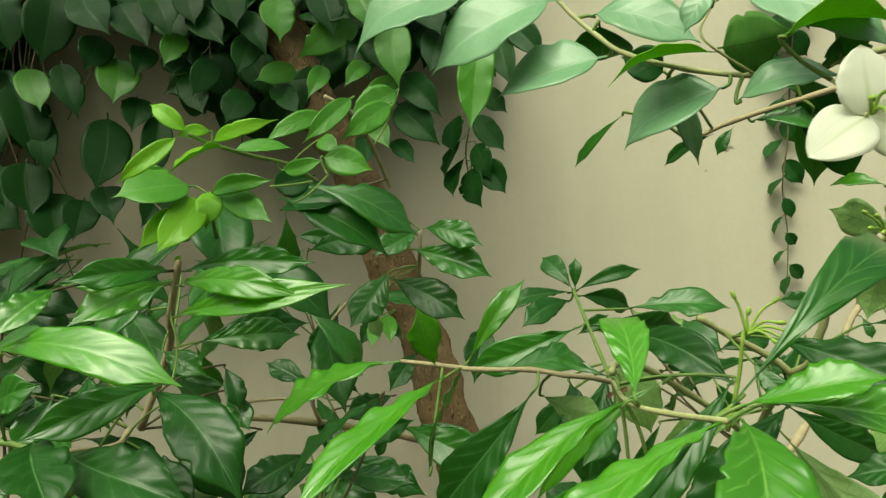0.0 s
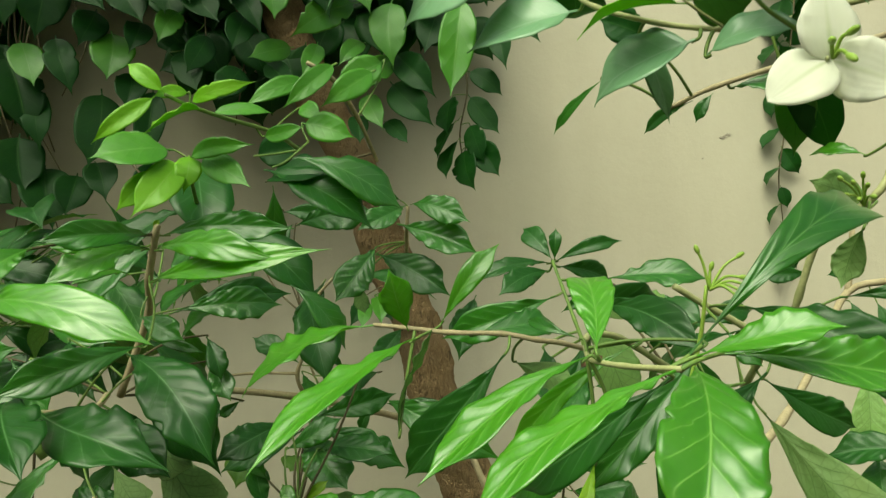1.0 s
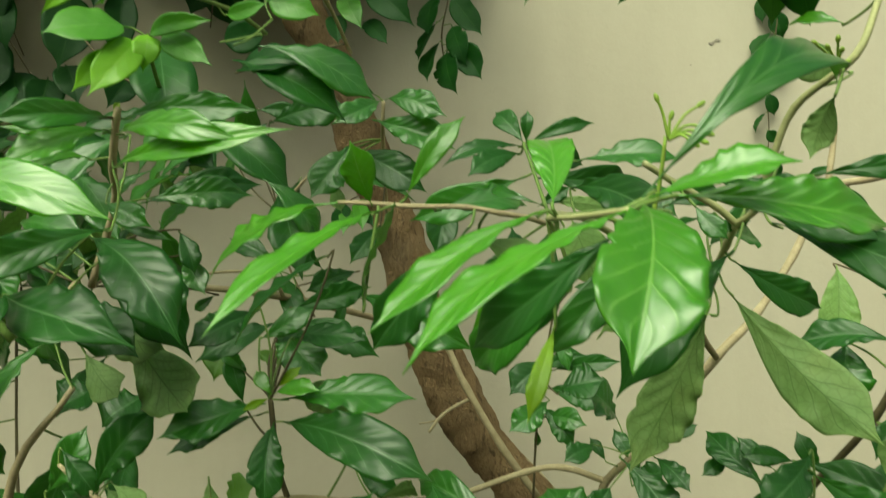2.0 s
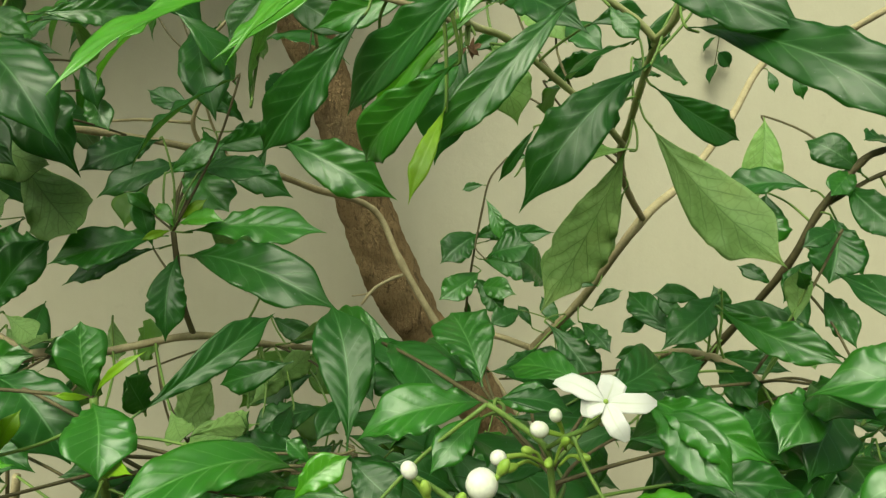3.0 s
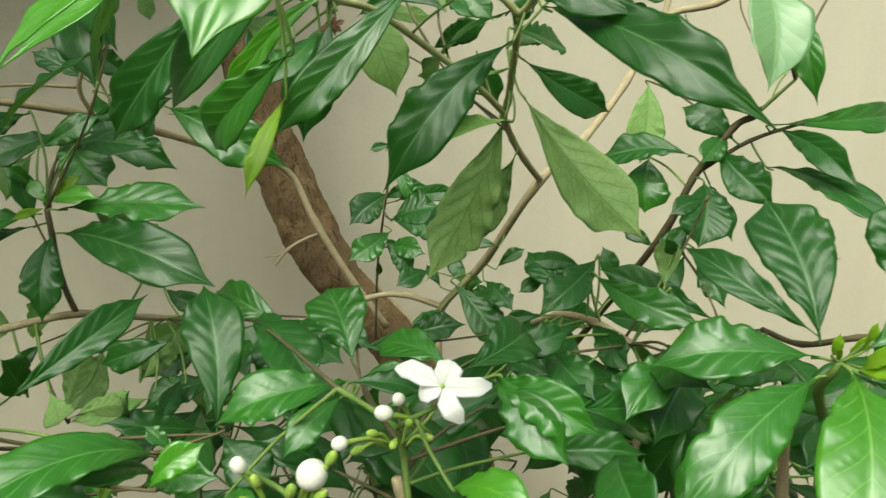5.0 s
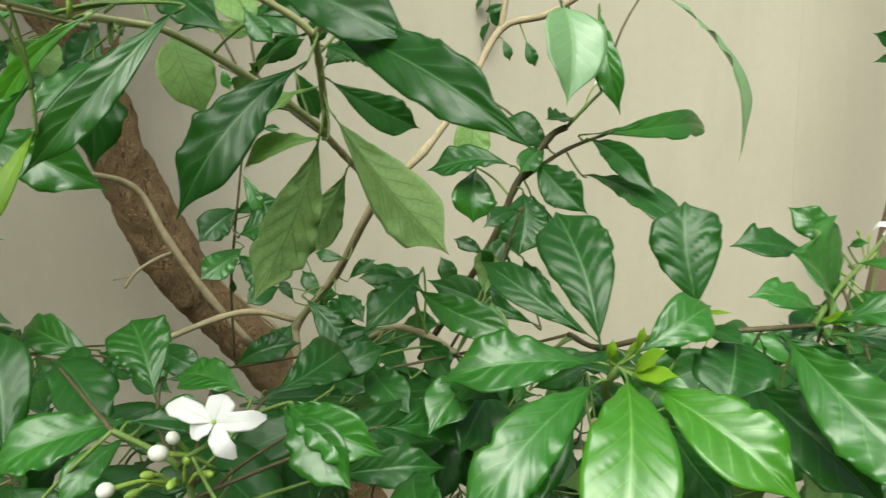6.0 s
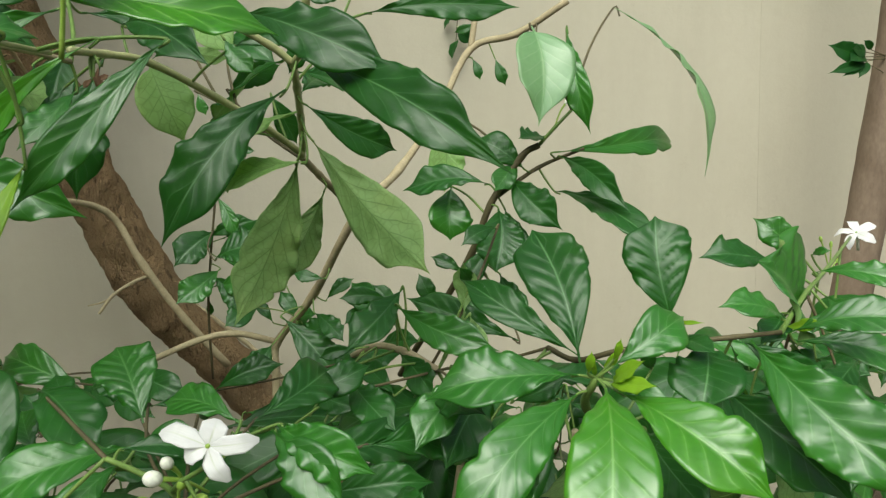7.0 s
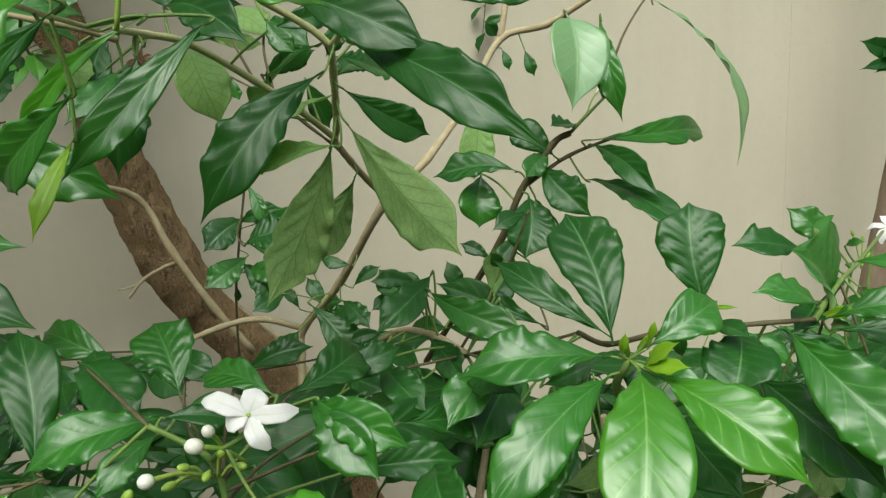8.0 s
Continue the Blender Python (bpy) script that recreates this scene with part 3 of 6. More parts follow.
leaf(jasmine, (0.02, 0.345, 1.403), (0.026, 0.41, 1.447), 0.024, -10, 0.05, young_oval)
leaf(jasmine, (-0.102, 0.523, 1.42), (-0.231, 0.591, 1.378), 0.042, 2, 0.04, young_leaf)
leaf(jasmine, (-0.071, 0.474, 1.411), (-0.161, 0.376, 1.355), 0.027, 16, 0.05, young_leaf)
leaf(jasmine, (-0.057, 0.497, 1.418), (-0.014, 0.493, 1.473), 0.017, 33, 0.1, young_leaf)
leaf(jasmine, (-0.079, 0.501, 1.415), (-0.089, 0.474, 1.456), 0.023, -59, 0.05, young_leaf)
leaf(jasmine, (-0.013, 0.479, 1.4), (-0.087, 0.505, 1.314), 0.036, -34, 0.06, dark_leaf)
leaf(jasmine, (-0.087, 0.492, 1.346), (-0.062, 0.477, 1.416), 0.021, -65, 0.06, dark_leaf)
leaf(jasmine, (0.077, 0.596, 1.449), (0.152, 0.567, 1.449), 0.029, 14, 0.05, mid_leaf)
leaf(jasmine, (0.072, 0.598, 1.427), (0.121, 0.501, 1.396), 0.032, 38, 0.06, dark_leaf)
leaf(jasmine, (0.04, 0.625, 1.467), (0.017, 0.652, 1.502), 0.020, -27, 0.06, dark_leaf)
leaf(jasmine, (0.041, 0.625, 1.468), (0.043, 0.622, 1.496), 0.011, -2, 0.1, dark_leaf)
leaf(jasmine, (0.041, 0.625, 1.467), (0.097, 0.614, 1.483), 0.013, 43, 0.12, dark_leaf)
leaf(jasmine, (0.038, 0.625, 1.466), (-0.029, 0.595, 1.455), 0.017, -11, 0.1, dark_leaf)
leaf(jasmine, (0.035, 0.615, 1.459), (-0.011, 0.576, 1.439), 0.021, -32, 0.06, dark_leaf)
leaf(jasmine, (0.043, 0.625, 1.463), (0.092, 0.637, 1.449), 0.021, 47, 0.06, dark_leaf)
leaf(jasmine, (0.045, 0.597, 1.437), (0.132, 0.618, 1.434), 0.025, 41, 0.06, dark_leaf)
leaf(jasmine, (0.035, 0.577, 1.437), (-0.059, 0.578, 1.408), 0.028, -38, 0.08, mid_leaf)
leaf(jasmine, (-0.036, 0.498, 1.41), (0.029, 0.518, 1.417), 0.026, 9, 0.08, mid_leaf)
leaf(jasmine, (-0.007, 0.52, 1.391), (0.035, 0.502, 1.375), 0.022, -128, 0.05, dark_leaf)
leaf(jasmine, (0.019, 0.55, 1.399), (0.018, 0.503, 1.355), 0.024, 7, 0.06, dark_leaf)
leaf(jasmine, (0.046, 0.521, 1.379), (0.014, 0.483, 1.347), 0.020, -12, 0.06, mid_leaf)
leaf(jasmine, (0.138, 0.5, 1.407), (0.154, 0.482, 1.383), 0.015, 34, 0.06, mid_leaf)
leaf(jasmine, (0.245, 0.495, 1.49), (0.224, 0.543, 1.515), 0.027, 108, 0.06, dark_leaf)
leaf(jasmine, (0.24, 0.492, 1.522), (0.21, 0.511, 1.53), 0.014, -23, 0.1, young_leaf)
leaf(jasmine, (0.208, 0.446, 1.469), (0.203, 0.469, 1.433), 0.020, 158, 0.06, dark_leaf)
leaf(jasmine, (0.245, 0.601, 1.448), (0.204, 0.601, 1.449), 0.016, -46, 0.06, dark_leaf)
leaf(jasmine, (0.148, 0.6, 1.41), (0.198, 0.6, 1.42), 0.020, 39, 0.06, dark_leaf)
leaf(jasmine, (0.027, 0.42, 1.407), (-0.004, 0.451, 1.422), 0.007, -38, 0.15, mid_leaf)
leaf(jasmine, (0.029, 0.599, 1.386), (-0.005, 0.598, 1.351), 0.019, -30, 0.06, dark_leaf)
# mid stem leaves
leaf(jasmine, (0.105, 0.446, 1.402), (0.018, 0.419, 1.318), 0.024, -21, 0.06, mid_leaf)
leaf(jasmine, (0.0576, 0.586, 1.4036), (0.0288, 0.559, 1.3079), 0.039, -10, 0.06, dark_leaf)
leaf(jasmine, (0.069, 0.455, 1.404), (-0.023, 0.486, 1.322), 0.015, -32, 0.06, young_leaf)
leaf(jasmine, (0.1794, 0.538, 1.3747), (0.0827, 0.503, 1.279), 0.042, -20, 0.1, dark_leaf)
leaf(jasmine, (0.1971, 0.645, 1.3221), (0.1329, 0.687, 1.1713), 0.053, 159, 0.04, dark_leaf)
leaf(jasmine, (0.2405, 0.788, 1.279), (0.1796, 0.788, 1.1821), 0.044, 149, 0.05, dark_leaf)
leaf(jasmine, (0.2017, 0.618, 1.34), (0.2685, 0.509, 1.2335), 0.050, -129, 0.06, dark_leaf)
leaf(jasmine, (0.1962, 0.591, 1.3652), (0.2735, 0.602, 1.3213), 0.030, 47, 0.1, dark_leaf)
leaf(jasmine, (0.189, 0.5, 1.3926), (0.2706, 0.36, 1.3231), 0.036, 37, 0.1, dark_leaf)
leaf(jasmine, (0.1507, 0.502, 1.4229), (0.2282, 0.421, 1.3786), 0.037, 38, 0.1, dark_leaf)
leaf(jasmine, (0.241, 0.55, 1.426), (0.352, 0.515, 1.425), 0.025, 47, 0.06, dark_leaf)
leaf(jasmine, (0.198, 0.625, 1.359), (0.1048, 0.684, 1.2927), 0.045, 0, 0.08, pale_leaf)
leaf(jasmine, (0.2023, 0.64, 1.3156), (0.1245, 0.7, 1.2963), 0.031, -12, 0.08, pale_leaf)
leaf(jasmine, (0.083, 0.667, 1.4068), (0.1062, 0.653, 1.3382), 0.046, 0, 0.05, pale_round)
leaf(jasmine, (0.149, 0.773, 1.382), (0.198, 0.741, 1.405), 0.025, 51, 0.06, dark_leaf)
leaf(jasmine, (0.079, 0.868, 1.424), (0.117, 0.86, 1.446), 0.018, 46, 0.06, dark_leaf)
leaf(jasmine, (0.086, 0.867, 1.433), (0.159, 0.82, 1.418), 0.018, -115, 0.06, dark_leaf)
leaf(jasmine, (-0.016, 1.01, 1.452), (-0.041, 0.948, 1.372), 0.042, -20, 0.06, dark_leaf)
leaf(jasmine, (0.133, 0.726, 1.339), (0.096, 0.727, 1.286), 0.011, -28, 0.05, dark_leaf)
leaf(jasmine, (0.121, 0.846, 1.386), (0.127, 0.84, 1.361), 0.012, 10, 0.05, mid_leaf)
leaf(jasmine, (0.204, 0.56, 1.42), (0.184, 0.56, 1.386), 0.016, -23, 0.06, dark_leaf)
leaf(jasmine, (0.4067, 0.615, 1.4216), (0.388, 0.56, 1.34), 0.053, 0, 0.04, sheen_round)
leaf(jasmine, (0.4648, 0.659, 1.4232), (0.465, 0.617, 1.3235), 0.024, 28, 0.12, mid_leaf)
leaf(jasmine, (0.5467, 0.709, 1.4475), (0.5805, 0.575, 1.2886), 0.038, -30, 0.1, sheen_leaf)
leaf(jasmine, (0.527, 1.058, 1.473), (0.493, 1.066, 1.463), 0.014, -41, 0.05, dark_leaf)
leaf(jasmine, (0.513, 1.052, 1.424), (0.521, 1.042, 1.391), 0.014, 30, 0.05, dark_leaf)
leaf(jasmine, (0.545, 1.041, 1.422), (0.556, 1.029, 1.381), 0.018, 32, 0.05, dark_leaf)
leaf(jasmine, (0.571, 0.923, 1.405), (0.604, 0.907, 1.38), 0.020, 47, 0.05, mid_leaf)
leaf(jasmine, (0.446, 0.663, 1.3042), (0.6383, 0.711, 1.31), 0.032, 29, 0.06, mid_leaf)
leaf(jasmine, (0.4426, 0.668, 1.3182), (0.4096, 0.656, 1.3229), 0.028, 11, 0.06, dark_leaf)
leaf(jasmine, (0.4538, 0.66, 1.301), (0.4642, 0.555, 1.2601), 0.026, 41, 0.08, dark_leaf)
leaf(jasmine, (0.4214, 0.67, 1.2887), (0.3789, 0.697, 1.324), 0.033, -37, 0.06, dark_leaf)
leaf(jasmine, (0.4182, 0.683, 1.2939), (0.3808, 0.654, 1.2732), 0.024, 0, 0.06, mid_leaf)
leaf(jasmine, (0.4074, 0.68, 1.2834), (0.4286, 0.613, 1.241), 0.037, 31, 0.06, dark_leaf)
leaf(jasmine, (0.3875, 0.664, 1.2552), (0.365, 0.621, 1.2028), 0.047, 6, 0.06, dark_oval)
leaf(jasmine, (0.4497, 0.665, 1.2655), (0.4788, 0.518, 1.2317), 0.029, 20, 0.06, dark_leaf)
leaf(jasmine, (0.052, 0.55, 1.39), (0.061, 0.549, 1.382), 0.004, 40, 0.1, dry_leaf)
leaf(jasmine, (0.058, 0.551, 1.397), (0.056, 0.549, 1.379), 0.004, -1, 0.1, dry_leaf)
leaf(jasmine, (0.054, 0.55, 1.386), (0.063, 0.55, 1.39), 0.004, 41, 0.1, dry_leaf)
leaf(jasmine, (0.053, 0.55, 1.388), (0.046, 0.55, 1.382), 0.004, -36, 0.1, dry_leaf)
leaf(jasmine, (0.4263, 0.434, 1.1931), (0.4328, 0.464, 1.2676), 0.050, -23, 0.05, dark_oval)
leaf(jasmine, (0.3315, 0.397, 1.1898), (0.3351, 0.472, 1.2666), 0.047, -21, 0.08, dark_oval)
leaf(jasmine, (0.3321, 0.398, 1.1932), (0.2759, 0.467, 1.2404), 0.024, -29, 0.1, dark_leaf)
leaf(jasmine, (0.3797, 0.606, 1.1361), (0.2891, 0.669, 1.1765), 0.033, -28, 0.08, dark_leaf)
leaf(jasmine, (0.3772, 0.776, 1.3478), (0.3618, 0.747, 1.2672), 0.039, 0, 0.04, pale_oval)
leaf(jasmine, (0.367, 0.743, 1.2714), (0.3538, 0.715, 1.2199), 0.046, 0, 0.05, mid_oval)
leaf(jasmine, (0.3931, 0.698, 1.2746), (0.312, 0.742, 1.2742), 0.035, -11, 0.06, dark_leaf)
leaf(jasmine, (0.389, 0.684, 1.215), (0.35, 0.667, 1.176), 0.023, -6, 0.06, dark_leaf)
leaf(jasmine, (0.359, 0.782, 1.123), (0.339, 0.797, 1.169), 0.021, -24, 0.06, dark_leaf)
leaf(jasmine, (0.33, 0.831, 1.115), (0.295, 0.85, 1.151), 0.021, -26, 0.06, dark_leaf)
leaf(jasmine, (0.322, 0.83, 1.095), (0.278, 0.908, 1.148), 0.036, -21, 0.06, dark_leaf)
leaf(jasmine, (0.26, 1.01, 1.097), (0.302, 1.003, 1.126), 0.020, 24, 0.06, dark_leaf)
leaf(jasmine, (0.243, 1.012, 1.082), (0.27, 0.945, 1.056), 0.031, 18, 0.06, dark_leaf)
leaf(jasmine, (0.231, 1.064, 1.054), (0.205, 1.083, 1.105), 0.024, -17, 0.06, dark_leaf)
leaf(jasmine, (0.191, 1.077, 1.057), (0.171, 1.09, 1.091), 0.017, -16, 0.06, dark_leaf)
leaf(jasmine, (0.293, 0.835, 1.077), (0.328, 0.775, 1.096), 0.029, 37, 0.06, dark_leaf)
leaf(jasmine, (0.287, 0.837, 1.077), (0.232, 0.798, 1.063), 0.028, -15, 0.06, dark_leaf)
leaf(jasmine, (0.376, 0.671, 1.183), (0.33, 0.646, 1.149), 0.025, -7, 0.06, dark_leaf)
leaf(jasmine, (0.328, 0.775, 1.096), (0.379, 0.707, 1.101), 0.026, 31, 0.06, dark_leaf)
leaf(jasmine, (0.391, 0.678, 1.186), (0.395, 0.625, 1.145), 0.027, 22, 0.06, dark_leaf, wave=1.5)
leaf(jasmine, (0.4, 0.679, 1.2526), (0.4029, 0.634, 1.2048), 0.023, 25, 0.06, dark_leaf, wave=1.3)
leaf(jasmine, (0.37, 0.725, 1.179), (0.338, 0.74, 1.199), 0.016, -31, 0.06, dark_leaf)
leaf(jasmine, (0.302, 0.894, 1.118), (0.261, 0.872, 1.1), 0.020, -16, 0.06, dark_leaf)
leaf(jasmine, (0.257, 0.966, 1.139), (0.215, 0.982, 1.149), 0.018, -28, 0.06, dark_leaf)
# low twig in front of the trunk foot
branch(jasmine, 0.002, 0.0015, dark_bark, (0.095, 1.212, 0.941), (0.101, 1.179, 1.064), (0.112, 1.19, 1.136), (0.127, 1.182, 1.218), (0.139, 1.169, 1.272), (0.167, 1.173, 1.306))
leaf(jasmine, (0.1325, 1.197, 1.1871), (0.0603, 1.151, 1.1459), 0.052, -19, 0.05, dark_leaf)
leaf(jasmine, (0.1263, 1.187, 1.1264), (0.0562, 1.144, 1.089), 0.045, -21, 0.05, mid_leaf)
leaf(jasmine, (0.113, 1.196, 1.177), (0.185, 1.176, 1.199), 0.031, 34, 0.05, dark_leaf)
leaf(jasmine, (0.113, 1.187, 1.118), (0.155, 1.136, 1.063), 0.034, 20, 0.05, dark_leaf)
leaf(jasmine, (0.132, 1.178, 1.263), (0.096, 1.179, 1.255), 0.015, -35, 0.05, dark_leaf)
leaf(jasmine, (0.131, 1.175, 1.245), (0.153, 1.144, 1.177), 0.023, 17, 0.05, mid_leaf)
leaf(jasmine, (0.167, 1.173, 1.306), (0.196, 1.161, 1.306), 0.012, 40, 0.05, dark_leaf)
leaf(jasmine, (0.103, 1.182, 1.082), (0.104, 1.178, 1.055), 0.011, 7, 0.05, dark_leaf)
leaf(jasmine, (0.123, 1.191, 1.145), (0.212, 1.132, 1.124), 0.043, 32, 0.05, dark_leaf)
leaf(jasmine, (0.113, 1.184, 1.1), (0.172, 1.131, 1.099), 0.037, 33, 0.05, mid_leaf)
leaf(jasmine, (0.133, 1.194, 1.172), (0.232, 1.142, 1.193), 0.028, 36, 0.05, dark_leaf)
branch(jasmine_left, 0.004, 0.003, bark_bark, (-0.452, 0.725, 1.09), (-0.408, 0.705, 1.106), (-0.325, 0.676, 1.143), (-0.269, 0.673, 1.143), (-0.19, 0.701, 1.15), (-0.14, 0.755, 1.127), (-0.086, 0.83, 1.1))
branch(jasmine_left, 0.003, 0.002, bark_bark, (-0.325, 0.676, 1.143), (-0.36, 0.672, 1.17), (-0.394, 0.678, 1.198))
branch(jasmine_left, 0.003, 0.0025, dark_bark, (-0.19, 0.701, 1.15), (-0.197, 0.696, 1.183), (-0.199, 0.692, 1.226), (-0.2, 0.691, 1.248))
branch(jasmine_left, 0.003, 0.0025, green_bark, (-0.187, 0.486, 1.075), (-0.184, 0.471, 1.11), (-0.183, 0.466, 1.139), (-0.182, 0.46, 1.172))
branch(jasmine_left, 0.004, 0.003, bark_bark, (-0.386, 0.74, 1.358), (-0.342, 0.702, 1.436), (-0.323, 0.658, 1.467), (-0.307, 0.634, 1.506), (-0.305, 0.634, 1.514))
branch(jasmine_left, 0.004, 0.0025, green_bark, (-0.38, 0.592, 1.324), (-0.41, 0.588, 1.362), (-0.445, 0.587, 1.373))
branch(jasmine_left, 0.003, 0.002, bark_bark, (-0.375, 0.689, 1.364), (-0.371, 0.65, 1.355), (-0.393, 0.609, 1.358))
leaf(jasmine_left, (-0.204, 0.69, 1.244), (-0.287, 0.637, 1.23), 0.039, -12, 0.08, mid_leaf)
leaf(jasmine_left, (-0.209, 0.694, 1.234), (-0.294, 0.674, 1.205), 0.021, -10, 0.08, dark_leaf)
leaf(jasmine_left, (-0.197, 0.693, 1.228), (-0.197, 0.642, 1.163), 0.033, -14, 0.06, dark_leaf)
leaf(jasmine_left, (-0.189, 0.692, 1.226), (-0.056, 0.6, 1.2), 0.047, 24, 0.08, dark_oval)
leaf(jasmine_left, (-0.19, 0.69, 1.247), (-0.062, 0.669, 1.248), 0.046, 7, 0.08, mid_leaf)
leaf(jasmine_left, (-0.205, 0.777, 1.31), (-0.157, 0.717, 1.265), 0.044, 10, 0.06, mid_oval)
leaf(jasmine_left, (-0.193, 0.786, 1.31), (-0.104, 0.756, 1.275), 0.034, 29, 0.08, dark_leaf)
leaf(jasmine_left, (-0.211, 0.787, 1.31), (-0.289, 0.746, 1.283), 0.035, -14, 0.08, dark_leaf)
leaf(jasmine_left, (-0.209, 0.829, 1.318), (-0.115, 0.828, 1.342), 0.030, 42, 0.08, dark_leaf)
leaf(jasmine_left, (-0.1353, 0.875, 1.332), (-0.0043, 0.809, 1.2719), 0.054, 27, 0.1, mid_leaf)
leaf(jasmine_left, (-0.139, 0.907, 1.323), (-0.05, 0.87, 1.31), 0.029, 37, 0.06, dark_leaf)
leaf(jasmine_left, (-0.152, 0.907, 1.322), (-0.167, 0.903, 1.289), 0.014, -27, 0.06, dark_leaf)
leaf(jasmine_left, (-0.198, 0.691, 1.251), (-0.215, 0.701, 1.274), 0.014, -8, 0.1, young_leaf)
leaf(jasmine_left, (-0.197, 0.691, 1.252), (-0.149, 0.665, 1.261), 0.020, 5, 0.1, young_leaf)
leaf(jasmine_left, (-0.201, 0.691, 1.249), (-0.22, 0.666, 1.244), 0.008, -38, 0.1, bud_leaf)
leaf(jasmine_left, (-0.198, 0.697, 1.256), (-0.171, 0.699, 1.276), 0.010, 39, 0.1, bud_leaf)
leaf(jasmine_left, (-0.124, 0.748, 1.218), (-0.189, 0.776, 1.243), 0.034, 136, 0.05, dark_leaf)
leaf(jasmine_left, (-0.259, 0.815, 1.216), (-0.275, 0.826, 1.276), 0.025, 4, 0.05, dark_leaf)
leaf(jasmine_left, (-0.258, 0.821, 1.252), (-0.281, 0.806, 1.278), 0.017, -33, 0.05, mid_leaf)
leaf(jasmine_left, (-0.336, 0.663, 1.386), (-0.246, 0.606, 1.308), 0.053, 10, 0.1, dark_leaf)
leaf(jasmine_left, (-0.323, 0.673, 1.323), (-0.248, 0.618, 1.251), 0.054, -162, 0.05, dark_leaf)
leaf(jasmine_left, (-0.354, 0.652, 1.307), (-0.308, 0.623, 1.265), 0.032, -163, 0.05, dark_leaf)
leaf(jasmine_left, (-0.349, 0.617, 1.348), (-0.27, 0.567, 1.31), 0.041, 14, 0.08, dark_leaf)
leaf(jasmine_left, (-0.33, 0.845, 1.385), (-0.297, 0.816, 1.341), 0.029, 5, 0.06, mid_leaf)
leaf(jasmine_left, (-0.362, 0.671, 1.168), (-0.302, 0.681, 1.248), 0.040, 42, 0.08, dark_leaf)
leaf(jasmine_left, (-0.345, 0.673, 1.182), (-0.303, 0.647, 1.163), 0.024, -157, 0.05, dark_leaf)
leaf(jasmine_left, (-0.402, 0.687, 1.128), (-0.319, 0.666, 1.146), 0.038, 27, 0.08, mid_leaf)
leaf(jasmine_left, (-0.315, 0.675, 1.144), (-0.255, 0.646, 1.166), 0.022, 33, 0.1, dark_leaf)
leaf(jasmine_left, (-0.302, 0.701, 1.115), (-0.313, 0.697, 1.089), 0.011, -32, 0.06, dark_leaf)
leaf(jasmine_left, (-0.393, 0.68, 1.213), (-0.355, 0.671, 1.167), 0.024, 2, 0.06, dark_leaf)
leaf(jasmine_left, (-0.428, 0.714, 1.159), (-0.389, 0.721, 1.222), 0.034, 44, 0.06, mid_leaf)
leaf(jasmine_left, (-0.1826, 0.46, 1.1714), (-0.1891, 0.467, 1.2175), 0.030, 17, 0.05, mid_oval)
leaf(jasmine_left, (-0.1827, 0.46, 1.1692), (-0.1636, 0.414, 1.1409), 0.040, -10, 0.1, mid_oval)
leaf(jasmine_left, (-0.181, 0.461, 1.173), (-0.149, 0.453, 1.201), 0.006, 36, 0.12, bud_leaf)
leaf(jasmine_left, (-0.184, 0.461, 1.172), (-0.197, 0.442, 1.18), 0.005, -38, 0.12, bud_leaf)
leaf(jasmine_left, (-0.2765, 0.524, 1.1687), (-0.209, 0.476, 1.1301), 0.045, 0, 0.1, dark_oval)
leaf(jasmine_left, (-0.279, 0.447, 1.186), (-0.204, 0.382, 1.181), 0.043, 2, 0.15, mid_oval)
leaf(jasmine_left, (-0.275, 0.417, 1.119), (-0.18, 0.36, 1.175), 0.047, -10, 0.08, young_leaf)
leaf(jasmine_left, (-0.218, 0.419, 1.154), (-0.206, 0.422, 1.178), 0.011, 34, 0.06, bud_leaf)
leaf(jasmine_left, (-0.0584, 0.447, 1.1267), (-0.14, 0.373, 1.1442), 0.036, -1, 0.12, mid_oval)
leaf(jasmine_left, (-0.064, 0.446, 1.117), (-0.097, 0.41, 1.134), 0.020, 0, 0.1, mid_leaf)
leaf(jasmine_left, (-0.05, 0.438, 1.134), (-0.066, 0.441, 1.15), 0.011, -13, 0.06, mid_leaf)
leaf(jasmine_left, (-0.058, 0.407, 1.127), (-0.026, 0.409, 1.152), 0.019, 17, 0.08, young_leaf)
leaf(jasmine_left, (-0.1814, 0.516, 1.1383), (-0.0932, 0.581, 1.1962), 0.027, 25, 0.1, dark_leaf)
leaf(jasmine_left, (-0.0339, 0.486, 1.1212), (-0.0484, 0.551, 1.2124), 0.042, 0, 0.06, dark_leaf)
leaf(jasmine_left, (-0.093, 0.488, 1.118), (-0.094, 0.426, 1.108), 0.011, -11, 0.1, bud_leaf)
leaf(jasmine_left, (-0.119, 0.453, 1.141), (-0.116, 0.41, 1.132), 0.014, -12, 0.1, dark_leaf)
leaf(jasmine_left, (-0.173, 0.453, 1.129), (-0.147, 0.414, 1.145), 0.012, 10, 0.1, bud_leaf)
leaf(jasmine_left, (-0.174, 0.43, 1.111), (-0.121, 0.39, 1.132), 0.007, 15, 0.12, bud_leaf)
leaf(jasmine_left, (-0.175, 0.609, 1.087), (-0.111, 0.569, 1.111), 0.020, -131, 0.08, dark_leaf)
leaf(jasmine_left, (-0.208, 0.687, 1.058), (-0.182, 0.696, 1.123), 0.029, -148, 0.06, dark_leaf)
leaf(jasmine_left, (-0.134, 0.739, 1.088), (-0.088, 0.742, 1.123), 0.027, -139, 0.08, dark_leaf)
